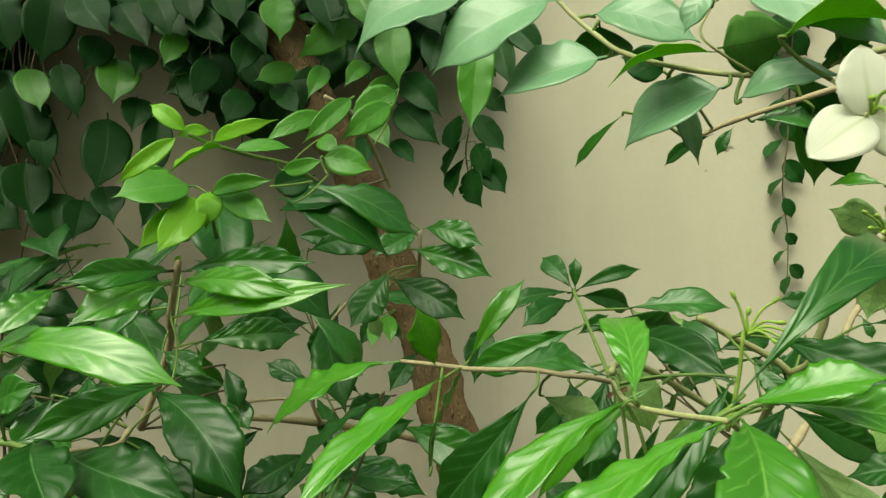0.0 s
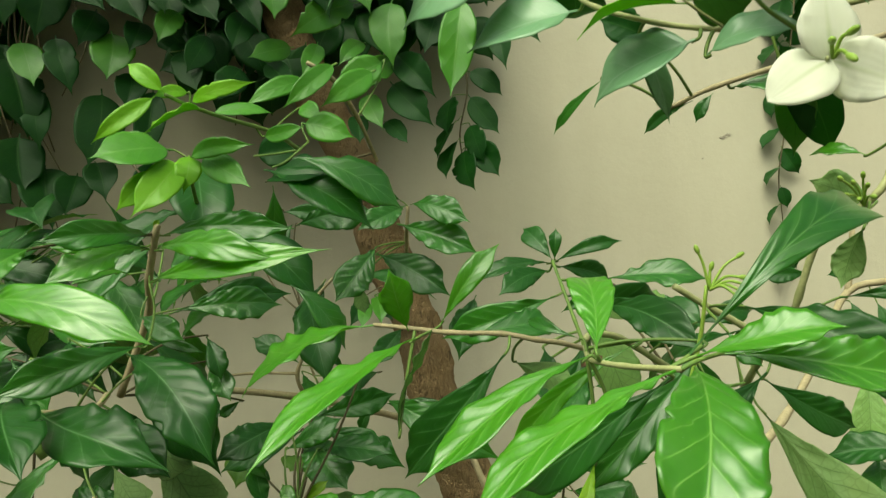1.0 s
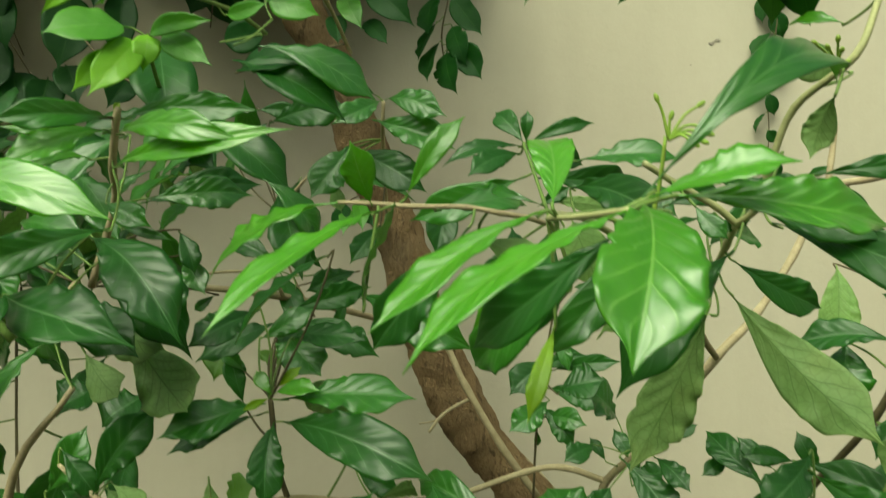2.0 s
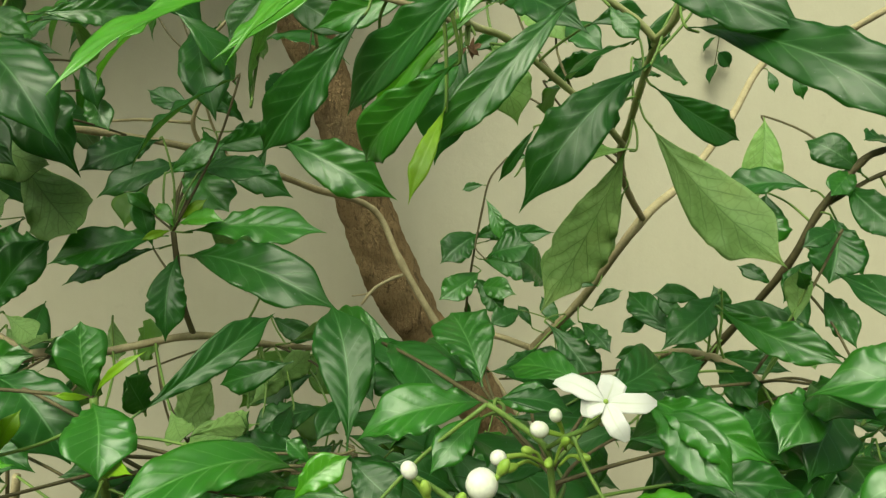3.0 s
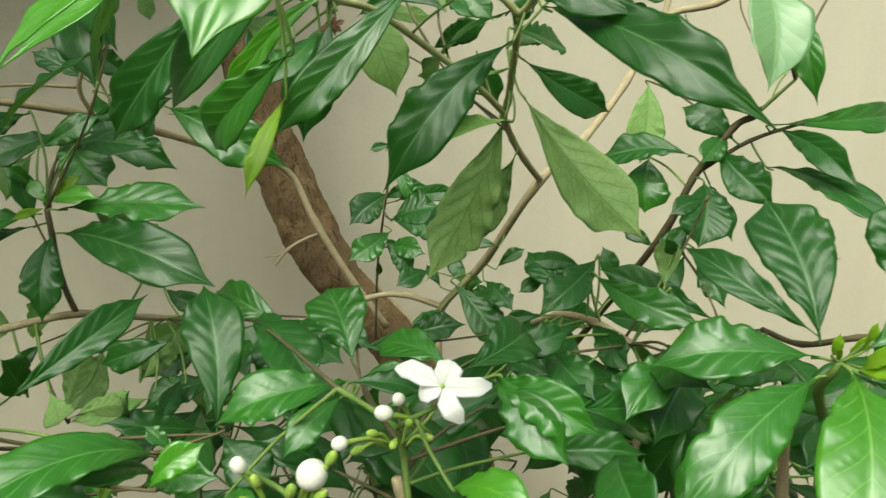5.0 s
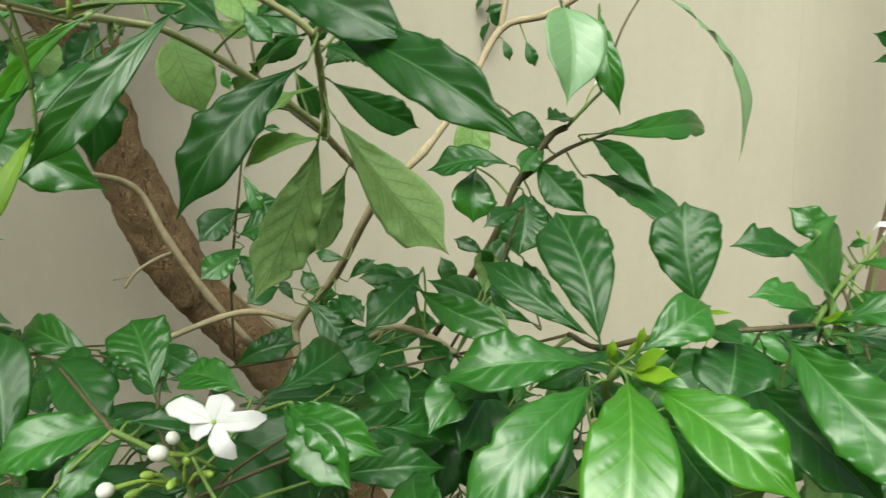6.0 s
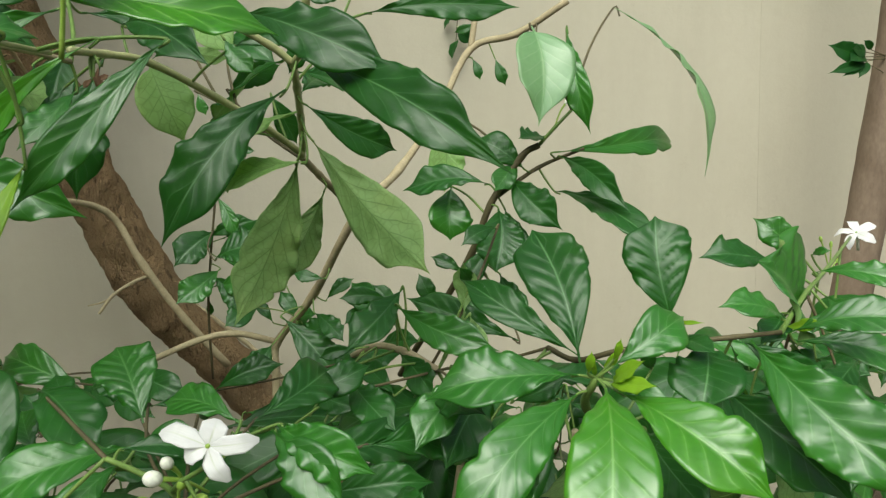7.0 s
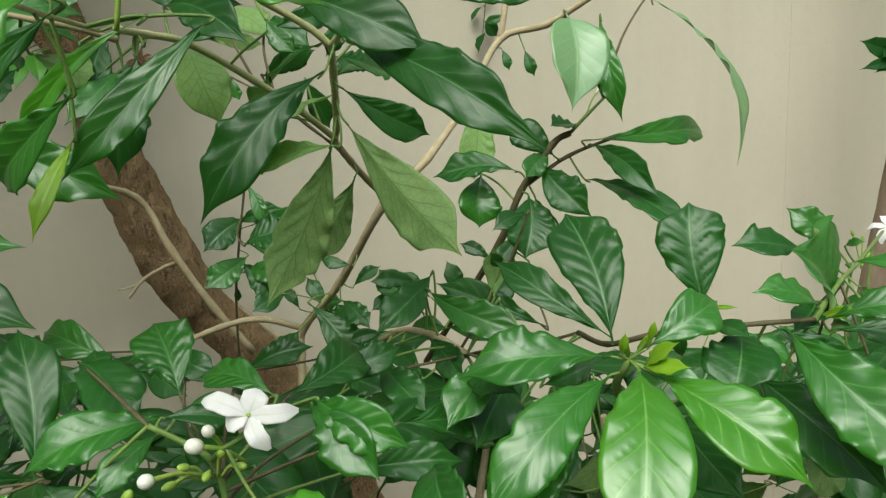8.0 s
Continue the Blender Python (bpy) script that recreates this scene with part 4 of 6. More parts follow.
leaf(jasmine_left, (-0.152, 0.737, 1.068), (-0.117, 0.741, 1.107), 0.024, -142, 0.08, dark_leaf)
leaf(jasmine_left, (-0.112, 0.754, 1.127), (-0.062, 0.695, 1.157), 0.017, -108, 0.08, dark_leaf)
leaf(jasmine_left, (0.001, 0.587, 1.134), (-0.017, 0.634, 1.165), 0.024, -10, 0.06, dark_leaf)
leaf(jasmine_left, (0.023, 0.785, 1.108), (0.076, 0.729, 1.092), 0.031, 23, 0.06, dark_leaf)
leaf(jasmine_left, (-0.018, 0.547, 1.13), (-0.034, 0.592, 1.152), 0.024, -8, 0.06, mid_leaf)
# left sprays of the first seconds
leaf(jasmine_left, (-0.31, 0.634, 1.506), (-0.37, 0.555, 1.495), 0.025, -53, 0.12, mid_leaf)
leaf(jasmine_left, (-0.315, 0.635, 1.496), (-0.378, 0.574, 1.497), 0.013, -51, 0.06, young_leaf)
leaf(jasmine_left, (-0.316, 0.636, 1.494), (-0.367, 0.558, 1.463), 0.033, -21, 0.1, young_leaf)
leaf(jasmine_left, (-0.371, 0.555, 1.489), (-0.39, 0.498, 1.453), 0.027, -24, 0.12, young_leaf)
leaf(jasmine_left, (-0.336, 0.648, 1.473), (-0.364, 0.598, 1.463), 0.018, -21, 0.1, young_leaf)
leaf(jasmine_left, (-0.307, 0.636, 1.492), (-0.188, 0.558, 1.478), 0.027, 37, 0.1, young_leaf)
leaf(jasmine_left, (-0.318, 0.649, 1.465), (-0.15, 0.558, 1.484), 0.026, 45, 0.1, young_leaf)
leaf(jasmine_left, (-0.301, 0.635, 1.505), (-0.18, 0.616, 1.504), 0.026, 43, 0.12, mid_leaf)
leaf(jasmine_left, (-0.309, 0.634, 1.511), (-0.303, 0.633, 1.519), 0.005, 53, 0.1, bud_leaf)
leaf(jasmine_left, (-0.4119, 0.54, 1.4422), (-0.254, 0.483, 1.4169), 0.034, 27, 0.12, young_oval)
leaf(jasmine_left, (-0.302, 0.604, 1.411), (-0.387, 0.526, 1.378), 0.032, -41, 0.1, mid_leaf)
leaf(jasmine_left, (-0.446, 0.58, 1.437), (-0.379, 0.559, 1.456), 0.028, 7, 0.1, mid_leaf)
leaf(jasmine_left, (-0.322, 0.605, 1.405), (-0.228, 0.533, 1.33), 0.052, 7, 0.1, dark_leaf)
leaf(jasmine_left, (-0.384, 0.588, 1.361), (-0.256, 0.512, 1.333), 0.050, 15, 0.1, dark_leaf)
leaf(jasmine_left, (-0.366, 0.65, 1.355), (-0.26, 0.615, 1.305), 0.040, -147, 0.06, dark_leaf)
leaf(jasmine_left, (-0.397, 0.567, 1.371), (-0.33, 0.471, 1.336), 0.049, -12, 0.08, dark_leaf)
leaf(jasmine_left, (-0.321, 0.721, 1.442), (-0.221, 0.742, 1.445), 0.035, 40, 0.06, mid_leaf)
leaf(jasmine_left, (-0.334, 0.742, 1.439), (-0.216, 0.761, 1.457), 0.039, 41, 0.06, dark_leaf)
leaf(jasmine_left, (-0.332, 0.662, 1.436), (-0.287, 0.644, 1.414), 0.025, 21, 0.06, mid_leaf)
leaf(jasmine_left, (-0.33, 0.684, 1.414), (-0.277, 0.666, 1.402), 0.010, 27, 0.1, mid_leaf)
leaf(jasmine_left, (-0.331, 0.835, 1.414), (-0.306, 0.81, 1.365), 0.024, 0, 0.05, dark_leaf)
leaf(jasmine_left, (-0.294, 0.843, 1.339), (-0.321, 0.845, 1.321), 0.013, -39, 0.05, dark_leaf)
leaf(jasmine_left, (-0.211, 0.714, 1.33), (-0.264, 0.656, 1.305), 0.033, -31, 0.06, dark_leaf)
leaf(jasmine_left, (-0.135, 0.689, 1.382), (-0.226, 0.655, 1.311), 0.036, 26, 0.06, dark_leaf)
leaf(jasmine_left, (-0.222, 0.747, 1.297), (-0.166, 0.745, 1.328), 0.025, 34, 0.06, mid_leaf)
leaf(jasmine_left, (-0.189, 0.738, 1.297), (-0.111, 0.698, 1.301), 0.033, 3, 0.1, dark_leaf)
leaf(jasmine_left, (-0.443, 0.684, 1.4), (-0.464, 0.649, 1.355), 0.028, -37, 0.06, mid_leaf)
leaf(jasmine_left, (-0.434, 0.733, 1.417), (-0.402, 0.688, 1.366), 0.030, -10, 0.06, dark_leaf)
leaf(jasmine_left, (-0.464, 0.684, 1.401), (-0.419, 0.67, 1.349), 0.032, 2, 0.06, mid_leaf)
leaf(jasmine_left, (-0.507, 0.685, 1.393), (-0.44, 0.643, 1.413), 0.035, 46, 0.06, mid_leaf)
leaf(jasmine_left, (-0.446, 0.589, 1.355), (-0.42, 0.591, 1.335), 0.015, -153, 0.06, dark_leaf)
leaf(jasmine_left, (-0.324, 0.677, 1.136), (-0.344, 0.656, 1.117), 0.014, -33, 0.06, dark_leaf)
leaf(jasmine_left, (-0.267, 0.81, 1.09), (-0.293, 0.788, 1.067), 0.017, -28, 0.06, dark_leaf)
leaf(jasmine_left, (-0.172, 0.785, 1.095), (-0.213, 0.787, 1.089), 0.017, -25, 0.06, dark_leaf)
leaf(jasmine_left, (-0.128, 0.803, 1.094), (-0.168, 0.762, 1.072), 0.028, 140, 0.06, dark_leaf)
leaf(jasmine_left, (-0.091, 0.8, 1.082), (-0.155, 0.78, 1.056), 0.028, -24, 0.08, dark_leaf)
leaf(jasmine_left, (-0.192, 0.627, 1.108), (-0.167, 0.583, 1.091), 0.025, -176, 0.06, dark_leaf)
leaf(jasmine_left, (-0.104, 0.719, 1.073), (-0.133, 0.696, 1.043), 0.019, -20, 0.06, dark_leaf)
leaf(jasmine_left, (-0.048, 0.698, 1.09), (-0.075, 0.655, 1.063), 0.023, -15, 0.06, dark_leaf)
leaf(jasmine_left, (-0.291, 0.717, 1.14), (-0.314, 0.676, 1.131), 0.022, -35, 0.06, mid_leaf)
leaf(jasmine_left, (-0.277, 0.739, 1.162), (-0.265, 0.713, 1.124), 0.022, 169, 0.06, dark_leaf)
leaf(jasmine_left, (-0.139, 0.81, 1.143), (-0.088, 0.785, 1.123), 0.024, 19, 0.06, dark_leaf)
leaf(jasmine_left, (-0.249, 0.573, 1.137), (-0.256, 0.513, 1.142), 0.024, -42, 0.1, dark_leaf)
leaf(jasmine_left, (-0.03, 0.8, 1.105), (0.028, 0.745, 1.095), 0.032, 22, 0.06, dark_leaf)
leaf(jasmine_left, (0.006, 0.748, 1.107), (0.048, 0.693, 1.089), 0.029, 18, 0.06, dark_leaf)
leaf(jasmine_left, (-0.1046, 0.86, 1.091), (-0.1795, 0.83, 1.0623), 0.030, -15, 0.06, olive_shade_leaf)
leaf(jasmine_left, (-0.133, 0.88, 1.0636), (-0.188, 0.85, 1.029), 0.028, -15, 0.06, olive_shade_leaf)
leaf(jasmine_left, (-0.2021, 0.8, 1.0855), (-0.2313, 0.77, 1.026), 0.039, 160, 0.06, dark_leaf)
leaf(jasmine_left, (-0.1358, 0.72, 1.0576), (-0.2043, 0.69, 1.0538), 0.027, -10, 0.06, pale_leaf)
leaf(jasmine_left, (-0.1261, 0.8, 1.0455), (-0.0667, 0.77, 1.0254), 0.039, 10, 0.06, olive_shade_leaf)
leaf(jasmine_left, (-0.1153, 0.9, 1.0806), (-0.0708, 0.87, 1.0328), 0.042, 10, 0.06, olive_shade_leaf)
leaf(jasmine_left, (-0.0726, 0.74, 1.0644), (-0.1484, 0.71, 1.0504), 0.038, -10, 0.06, dark_leaf)
leaf(jasmine_left, (-0.312, 0.78, 1.1042), (-0.3213, 0.75, 1.0677), 0.035, -10, 0.06, olive_shade_leaf)
leaf(jasmine_left, (-0.2932, 0.84, 1.0945), (-0.2543, 0.81, 1.1301), 0.048, 20, 0.06, olive_shade_leaf)
leaf(jasmine_left, (-0.2326, 0.6, 1.1198), (-0.2473, 0.57, 1.0968), 0.040, -10, 0.06, dark_leaf)
leaf(jasmine_left, (-0.2237, 0.66, 1.0905), (-0.2262, 0.63, 1.134), 0.034, 10, 0.06, dark_leaf)
leaf(jasmine_left, (-0.2708, 0.55, 1.0994), (-0.3171, 0.52, 1.0932), 0.034, -10, 0.06, dark_leaf)
leaf(jasmine_left, (-0.322, 0.55, 1.1192), (-0.2539, 0.52, 1.103), 0.029, 10, 0.06, dark_leaf)
leaf(jasmine_left, (-0.2271, 0.52, 1.0728), (-0.1696, 0.49, 1.1118), 0.026, 10, 0.06, dark_leaf)
leaf(jasmine_left, (-0.1718, 0.5, 1.1021), (-0.2086, 0.47, 1.1212), 0.027, -5, 0.06, dark_leaf)
leaf(jasmine_left, (-0.0646, 0.6, 1.0741), (-0.1323, 0.57, 1.1011), 0.026, -10, 0.06, dark_leaf)
leaf(jasmine_left, (-0.0902, 0.5, 1.0797), (-0.0343, 0.47, 1.0998), 0.026, 10, 0.06, mid_leaf)
leaf(jasmine_left, (-0.0342, 0.5, 1.1146), (0.0026, 0.47, 1.0902), 0.034, 10, 0.06, dark_leaf)
leaf(jasmine_left, (-0.1486, 0.46, 1.1022), (-0.0942, 0.43, 1.1091), 0.024, 10, 0.06, dark_leaf)
leaf(jasmine_left, (-0.3677, 0.84, 1.1005), (-0.3271, 0.81, 1.0499), 0.028, 10, 0.06, olive_shade_leaf)
leaf(jasmine_left, (-0.4216, 0.8, 1.1135), (-0.4376, 0.77, 1.1461), 0.055, -10, 0.06, dark_leaf)
leaf(jasmine_left, (-0.3905, 0.76, 1.1499), (-0.3377, 0.73, 1.1356), 0.048, 160, 0.06, dark_leaf)
leaf(jasmine_left, (-0.4325, 0.85, 1.2415), (-0.4672, 0.82, 1.2213), 0.058, -10, 0.06, dark_leaf)
leaf(jasmine_left, (-0.3789, 0.85, 1.2274), (-0.4222, 0.82, 1.2017), 0.081, 0, 0.06, dark_leaf)
leaf(jasmine_left, (-0.2842, 0.9, 1.2855), (-0.3107, 0.87, 1.2362), 0.042, 0, 0.06, olive_shade_leaf)
leaf(jasmine_left, (-0.2332, 0.9, 1.2644), (-0.246, 0.87, 1.2539), 0.042, 0, 0.06, olive_shade_leaf)
leaf(jasmine, (0.2203, 1.05, 1.0298), (0.2615, 1.02, 1.0611), 0.038, 10, 0.06, dark_leaf)
leaf(jasmine, (0.2232, 1.1, 1.0428), (0.25, 1.07, 1.0663), 0.037, 10, 0.06, dark_leaf)
leaf(jasmine, (0.1706, 1.05, 1.0902), (0.1212, 1.02, 1.078), 0.034, -10, 0.06, dark_leaf)
leaf(jasmine, (0.181, 1, 1.0487), (0.1403, 0.97, 1.015), 0.036, -10, 0.06, dark_leaf)
leaf(jasmine, (0.118, 1.05, 1.1657), (0.1808, 1.02, 1.1918), 0.056, 10, 0.06, dark_leaf)
leaf(jasmine, (0.2142, 1.1, 1.1128), (0.1661, 1.07, 1.1697), 0.069, 0, 0.06, dark_leaf)
branch(jasmine_back, 0.003, 0.0025, bark_bark, (-0.151, 1.59, 1.42), (-0.129, 1.284, 1.463), (-0.108, 0.996, 1.528), (-0.102, 0.951, 1.57))
branch(jasmine_back, 0.002, 0.0015, bark_bark, (-0.229, 1.101, 1.284), (-0.258, 1.072, 1.362), (-0.26, 1.034, 1.436))
leaf(jasmine_back, (-0.099, 0.951, 1.572), (-0.026, 0.895, 1.542), 0.036, 40, 0.08, mid_leaf)
leaf(jasmine_back, (-0.105, 0.951, 1.571), (-0.159, 0.894, 1.538), 0.032, -38, 0.08, mid_leaf)
leaf(jasmine_back, (-0.109, 0.951, 1.577), (-0.157, 0.948, 1.597), 0.021, -45, 0.1, dark_leaf)
leaf(jasmine_back, (-0.118, 0.963, 1.549), (-0.013, 0.919, 1.502), 0.045, 38, 0.08, mid_leaf)
leaf(jasmine_back, (-0.148, 0.977, 1.512), (-0.052, 0.924, 1.453), 0.050, 31, 0.08, dark_leaf)
leaf(jasmine_back, (-0.147, 0.976, 1.521), (-0.196, 0.923, 1.45), 0.047, -26, 0.06, mid_leaf)
leaf(jasmine_back, (-0.221, 1, 1.481), (-0.258, 0.967, 1.408), 0.035, -26, 0.06, dark_leaf)
leaf(jasmine_back, (-0.265, 1.021, 1.559), (-0.15, 0.971, 1.57), 0.049, 49, 0.08, dark_leaf)
leaf(jasmine_back, (-0.173, 0.98, 1.477), (-0.166, 0.985, 1.432), 0.021, -173, 0.06, dark_leaf)
leaf(jasmine_back, (-0.154, 1.044, 1.351), (-0.22, 0.995, 1.329), 0.034, -33, 0.06, dark_leaf)
leaf(jasmine_back, (-0.275, 1.093, 1.353), (-0.23, 1, 1.284), 0.033, 3, 0.06, dark_leaf)
leaf(jasmine_back, (-0.243, 1.045, 1.332), (-0.252, 1.02, 1.282), 0.023, -15, 0.06, dark_leaf)
leaf(jasmine_back, (-0.27, 1.072, 1.363), (-0.347, 1.087, 1.407), 0.035, -25, 0.06, dark_leaf)
leaf(jasmine_back, (-0.116, 0.988, 1.413), (-0.152, 0.942, 1.367), 0.030, -22, 0.06, dark_leaf)
leaf(jasmine_back, (-0.202, 1.043, 1.353), (-0.262, 1.037, 1.404), 0.032, -29, 0.06, dark_leaf)
leaf(jasmine_back, (-0.331, 1.075, 1.523), (-0.279, 1.07, 1.569), 0.028, 48, 0.06, dark_leaf)
leaf(jasmine_back, (-0.294, 1.069, 1.587), (-0.228, 1.07, 1.575), 0.027, 44, 0.06, dark_leaf)
branch(jasmine_front, 0.002, 0.0016, green_bark, (0.086, 0.397, 1.108), (0.084, 0.402, 1.14), (0.08, 0.395, 1.158), (0.068, 0.397, 1.169), (0.049, 0.4, 1.182))
branch(jasmine_front, 0.0015, 0.0012, green_bark, (0.08, 0.395, 1.158), (0.087, 0.376, 1.172), (0.098, 0.367, 1.181), (0.103, 0.363, 1.189))
branch(jasmine_front, 0.0015, 0.0012, green_bark, (0.035, 0.325, 1.149), (0.027, 0.322, 1.164), (0.02, 0.323, 1.17), (0.009, 0.32, 1.179))
branch(jasmine_front, 0.004, 0.003, bark_bark, (0.294, 0.592, 1.126), (0.275, 0.635, 1.134), (0.258, 0.695, 1.124), (0.235, 0.771, 1.085))
leaf(jasmine_front, (0.0582, 0.438, 1.1702), (-0.023, 0.42, 1.1615), 0.034, 1, 0.1, mid_leaf, wave=1.2)
leaf(jasmine_front, (0.051, 0.428, 1.165), (0.018, 0.396, 1.147), 0.020, -8, 0.1, mid_leaf)
leaf(jasmine_front, (0.055, 0.41, 1.181), (0.097, 0.406, 1.174), 0.016, 1, 0.1, dark_leaf)
leaf(jasmine_front, (0.0581, 0.51, 1.1547), (0.0403, 0.57, 1.195), 0.044, 0, 0.1, mid_oval, wave=1.2)
leaf(jasmine_front, (0.1405, 0.413, 1.1782), (0.1847, 0.36, 1.1631), 0.029, 29, 0.14, mid_leaf, wave=1.3)
leaf(jasmine_front, (0.1369, 0.412, 1.1767), (0.1673, 0.358, 1.1466), 0.031, 29, 0.12, mid_leaf, wave=1.3)
leaf(jasmine_front, (0.16, 0.531, 1.146), (0.222, 0.53, 1.165), 0.026, 17, 0.06, dark_leaf)
leaf(jasmine_front, (0.095, 0.535, 1.151), (0.109, 0.486, 1.166), 0.021, 43, 0.06, dark_leaf)
leaf(jasmine_front, (0.106, 0.36, 1.139), (0.138, 0.31, 1.152), 0.023, 6, 0.12, young_leaf)
leaf(jasmine_front, (-0.014, 0.404, 1.123), (0.008, 0.364, 1.13), 0.017, 17, 0.1, mid_leaf)
leaf(jasmine_front, (0.27, 0.477, 1.162), (0.264, 0.397, 1.168), 0.032, 48, 0.1, dark_leaf)
leaf(jasmine_front, (0.2806, 0.476, 1.1599), (0.2277, 0.434, 1.1339), 0.033, 11, 0.1, mid_leaf)
leaf(jasmine_front, (0.27, 0.635, 1.134), (0.283, 0.57, 1.11), 0.028, 31, 0.06, dark_leaf)
leaf(jasmine_front, (0.242, 0.695, 1.124), (0.204, 0.697, 1.12), 0.015, -22, 0.06, dark_leaf)
leaf(jasmine_front, (0.266, 0.643, 1.184), (0.221, 0.646, 1.19), 0.018, -30, 0.06, dark_leaf)
leaf(jasmine_front, (0.267, 0.622, 1.183), (0.331, 0.534, 1.156), 0.032, 36, 0.1, mid_leaf)
leaf(jasmine_front, (0.281, 0.643, 1.193), (0.215, 0.6, 1.156), 0.035, -5, 0.06, dark_leaf)
leaf(jasmine_front, (0.333, 0.601, 1.2), (0.318, 0.584, 1.217), 0.012, -93, 0.06, dark_leaf)
leaf(jasmine_front, (0.323, 0.597, 1.172), (0.329, 0.604, 1.218), 0.022, 157, 0.06, dark_leaf)
leaf(jasmine_front, (0.328, 0.597, 1.172), (0.329, 0.572, 1.14), 0.019, -144, 0.06, dark_leaf)
leaf(jasmine_front, (0.363, 0.607, 1.245), (0.323, 0.588, 1.239), 0.018, -15, 0.06, dark_leaf)
leaf(jasmine_front, (0.008, 0.629, 1.143), (-0.069, 0.692, 1.173), 0.033, -14, 0.08, mid_leaf)
leaf(jasmine_front, (0.1287, 0.483, 1.1535), (0.1963, 0.538, 1.1682), 0.037, 12, 0.08, dark_leaf)
leaf(jasmine_front, (0.1204, 0.445, 1.1693), (0.072, 0.496, 1.1761), 0.027, -1, 0.08, mid_leaf)
leaf(jasmine_front, (0.06, 0.457, 1.162), (0.096, 0.442, 1.171), 0.019, 22, 0.1, mid_leaf)
leaf(jasmine_front, (-0.088, 0.627, 1.144), (-0.152, 0.635, 1.123), 0.027, -26, 0.08, dark_leaf)
leaf(jasmine_front, (-0.098, 0.679, 1.089), (-0.109, 0.636, 1.07), 0.019, -20, 0.06, dark_leaf)
leaf(jasmine_front, (-0.116, 0.621, 1.09), (-0.136, 0.601, 1.078), 0.012, -24, 0.06, dark_leaf)
leaf(jasmine_front, (-0.17, 0.63, 1.087), (-0.108, 0.57, 1.105), 0.024, -133, 0.08, dark_leaf)
leaf(jasmine_front, (0.103, 0.479, 1.109), (0.049, 0.469, 1.111), 0.021, 3, 0.08, dark_leaf)
leaf(jasmine_front, (0.042, 0.486, 1.088), (-0.005, 0.481, 1.117), 0.022, -13, 0.08, dark_leaf)
leaf(jasmine_front, (-0.01, 0.548, 1.178), (0.033, 0.467, 1.159), 0.038, 2, 0.08, dark_leaf)
leaf(jasmine_front, (0.061, 0.523, 1.162), (0.107, 0.539, 1.156), 0.020, 22, 0.1, dark_leaf)
leaf(jasmine_front, (0.102, 0.741, 1.088), (0.172, 0.723, 1.111), 0.030, 23, 0.08, dark_leaf)
leaf(jasmine_front, (0.213, 0.576, 1.137), (0.232, 0.503, 1.119), 0.031, 17, 0.08, dark_leaf)
leaf(jasmine_front, (0.187, 0.623, 1.116), (0.216, 0.571, 1.114), 0.024, 22, 0.06, dark_leaf)
leaf(jasmine_front, (0.195, 0.453, 1.135), (0.285, 0.486, 1.122), 0.036, 15, 0.08, dark_leaf)
leaf(jasmine_front, (0.161, 0.439, 1.114), (0.235, 0.416, 1.12), 0.027, 15, 0.1, dark_leaf)
leaf(jasmine_front, (0.256, 0.6, 1.107), (0.238, 0.652, 1.125), 0.023, -19, 0.06, dark_leaf)
leaf(jasmine_right, (0.221, 0.423, 1.116), (0.203, 0.333, 1.117), 0.035, 32, 0.1, dark_leaf)
leaf(jasmine_right, (0.31, 0.403, 1.149), (0.226, 0.359, 1.105), 0.042, 8, 0.1, mid_leaf)
branch(jasmine_right, 0.0035, 0.002, green_bark, (0.38, 0.45, 1.105), (0.341, 0.409, 1.154), (0.335, 0.389, 1.175), (0.336, 0.385, 1.183))
branch(jasmine_right, 0.0022, 0.0016, dark_bark, (0.363, 0.51, 1.161), (0.361, 0.459, 1.167), (0.377, 0.425, 1.182), (0.406, 0.406, 1.188), (0.44, 0.386, 1.193), (0.485, 0.392, 1.188))
branch(jasmine_right, 0.002, 0.0018, green_bark, (0.485, 0.392, 1.188), (0.565, 0.453, 1.192), (0.642, 0.513, 1.187), (0.849, 0.68, 1.172))
leaf(jasmine_right, (0.3265, 0.388, 1.185), (0.2289, 0.403, 1.186), 0.039, 0, 0.1, mid_leaf)
leaf(jasmine_right, (0.3426, 0.378, 1.1904), (0.4011, 0.383, 1.2167), 0.032, 6, 0.14, mid_leaf)
leaf(jasmine_right, (0.3362, 0.374, 1.1797), (0.2861, 0.286, 1.1242), 0.0504, 16, 0.14, young_oval, wave=0.6)
leaf(jasmine_right, (0.343, 0.372, 1.1775), (0.3841, 0.278, 1.1417), 0.044, 15, 0.12, young_leaf, wave=0.6)
leaf(jasmine_right, (0.3255, 0.39, 1.1721), (0.2253, 0.341, 1.1274), 0.03864, -4, 0.1, mid_oval)
leaf(jasmine_right, (0.351, 0.379, 1.179), (0.361, 0.344, 1.179), 0.011, 36, 0.12, mid_leaf)
leaf(jasmine_right, (0.342, 0.377, 1.1796), (0.3476, 0.337, 1.1923), 0.011, 40, 0.12, bud_leaf)
leaf(jasmine_right, (0.3434, 0.376, 1.1798), (0.3473, 0.349, 1.2039), 0.012, 44, 0.12, bud_leaf)
leaf(jasmine_right, (0.33, 0.384, 1.187), (0.329, 0.377, 1.204), 0.006, -45, 0.12, bud_leaf)
leaf(jasmine_right, (0.343, 0.376, 1.196), (0.344, 0.368, 1.212), 0.005, -28, 0.1, bud_leaf)
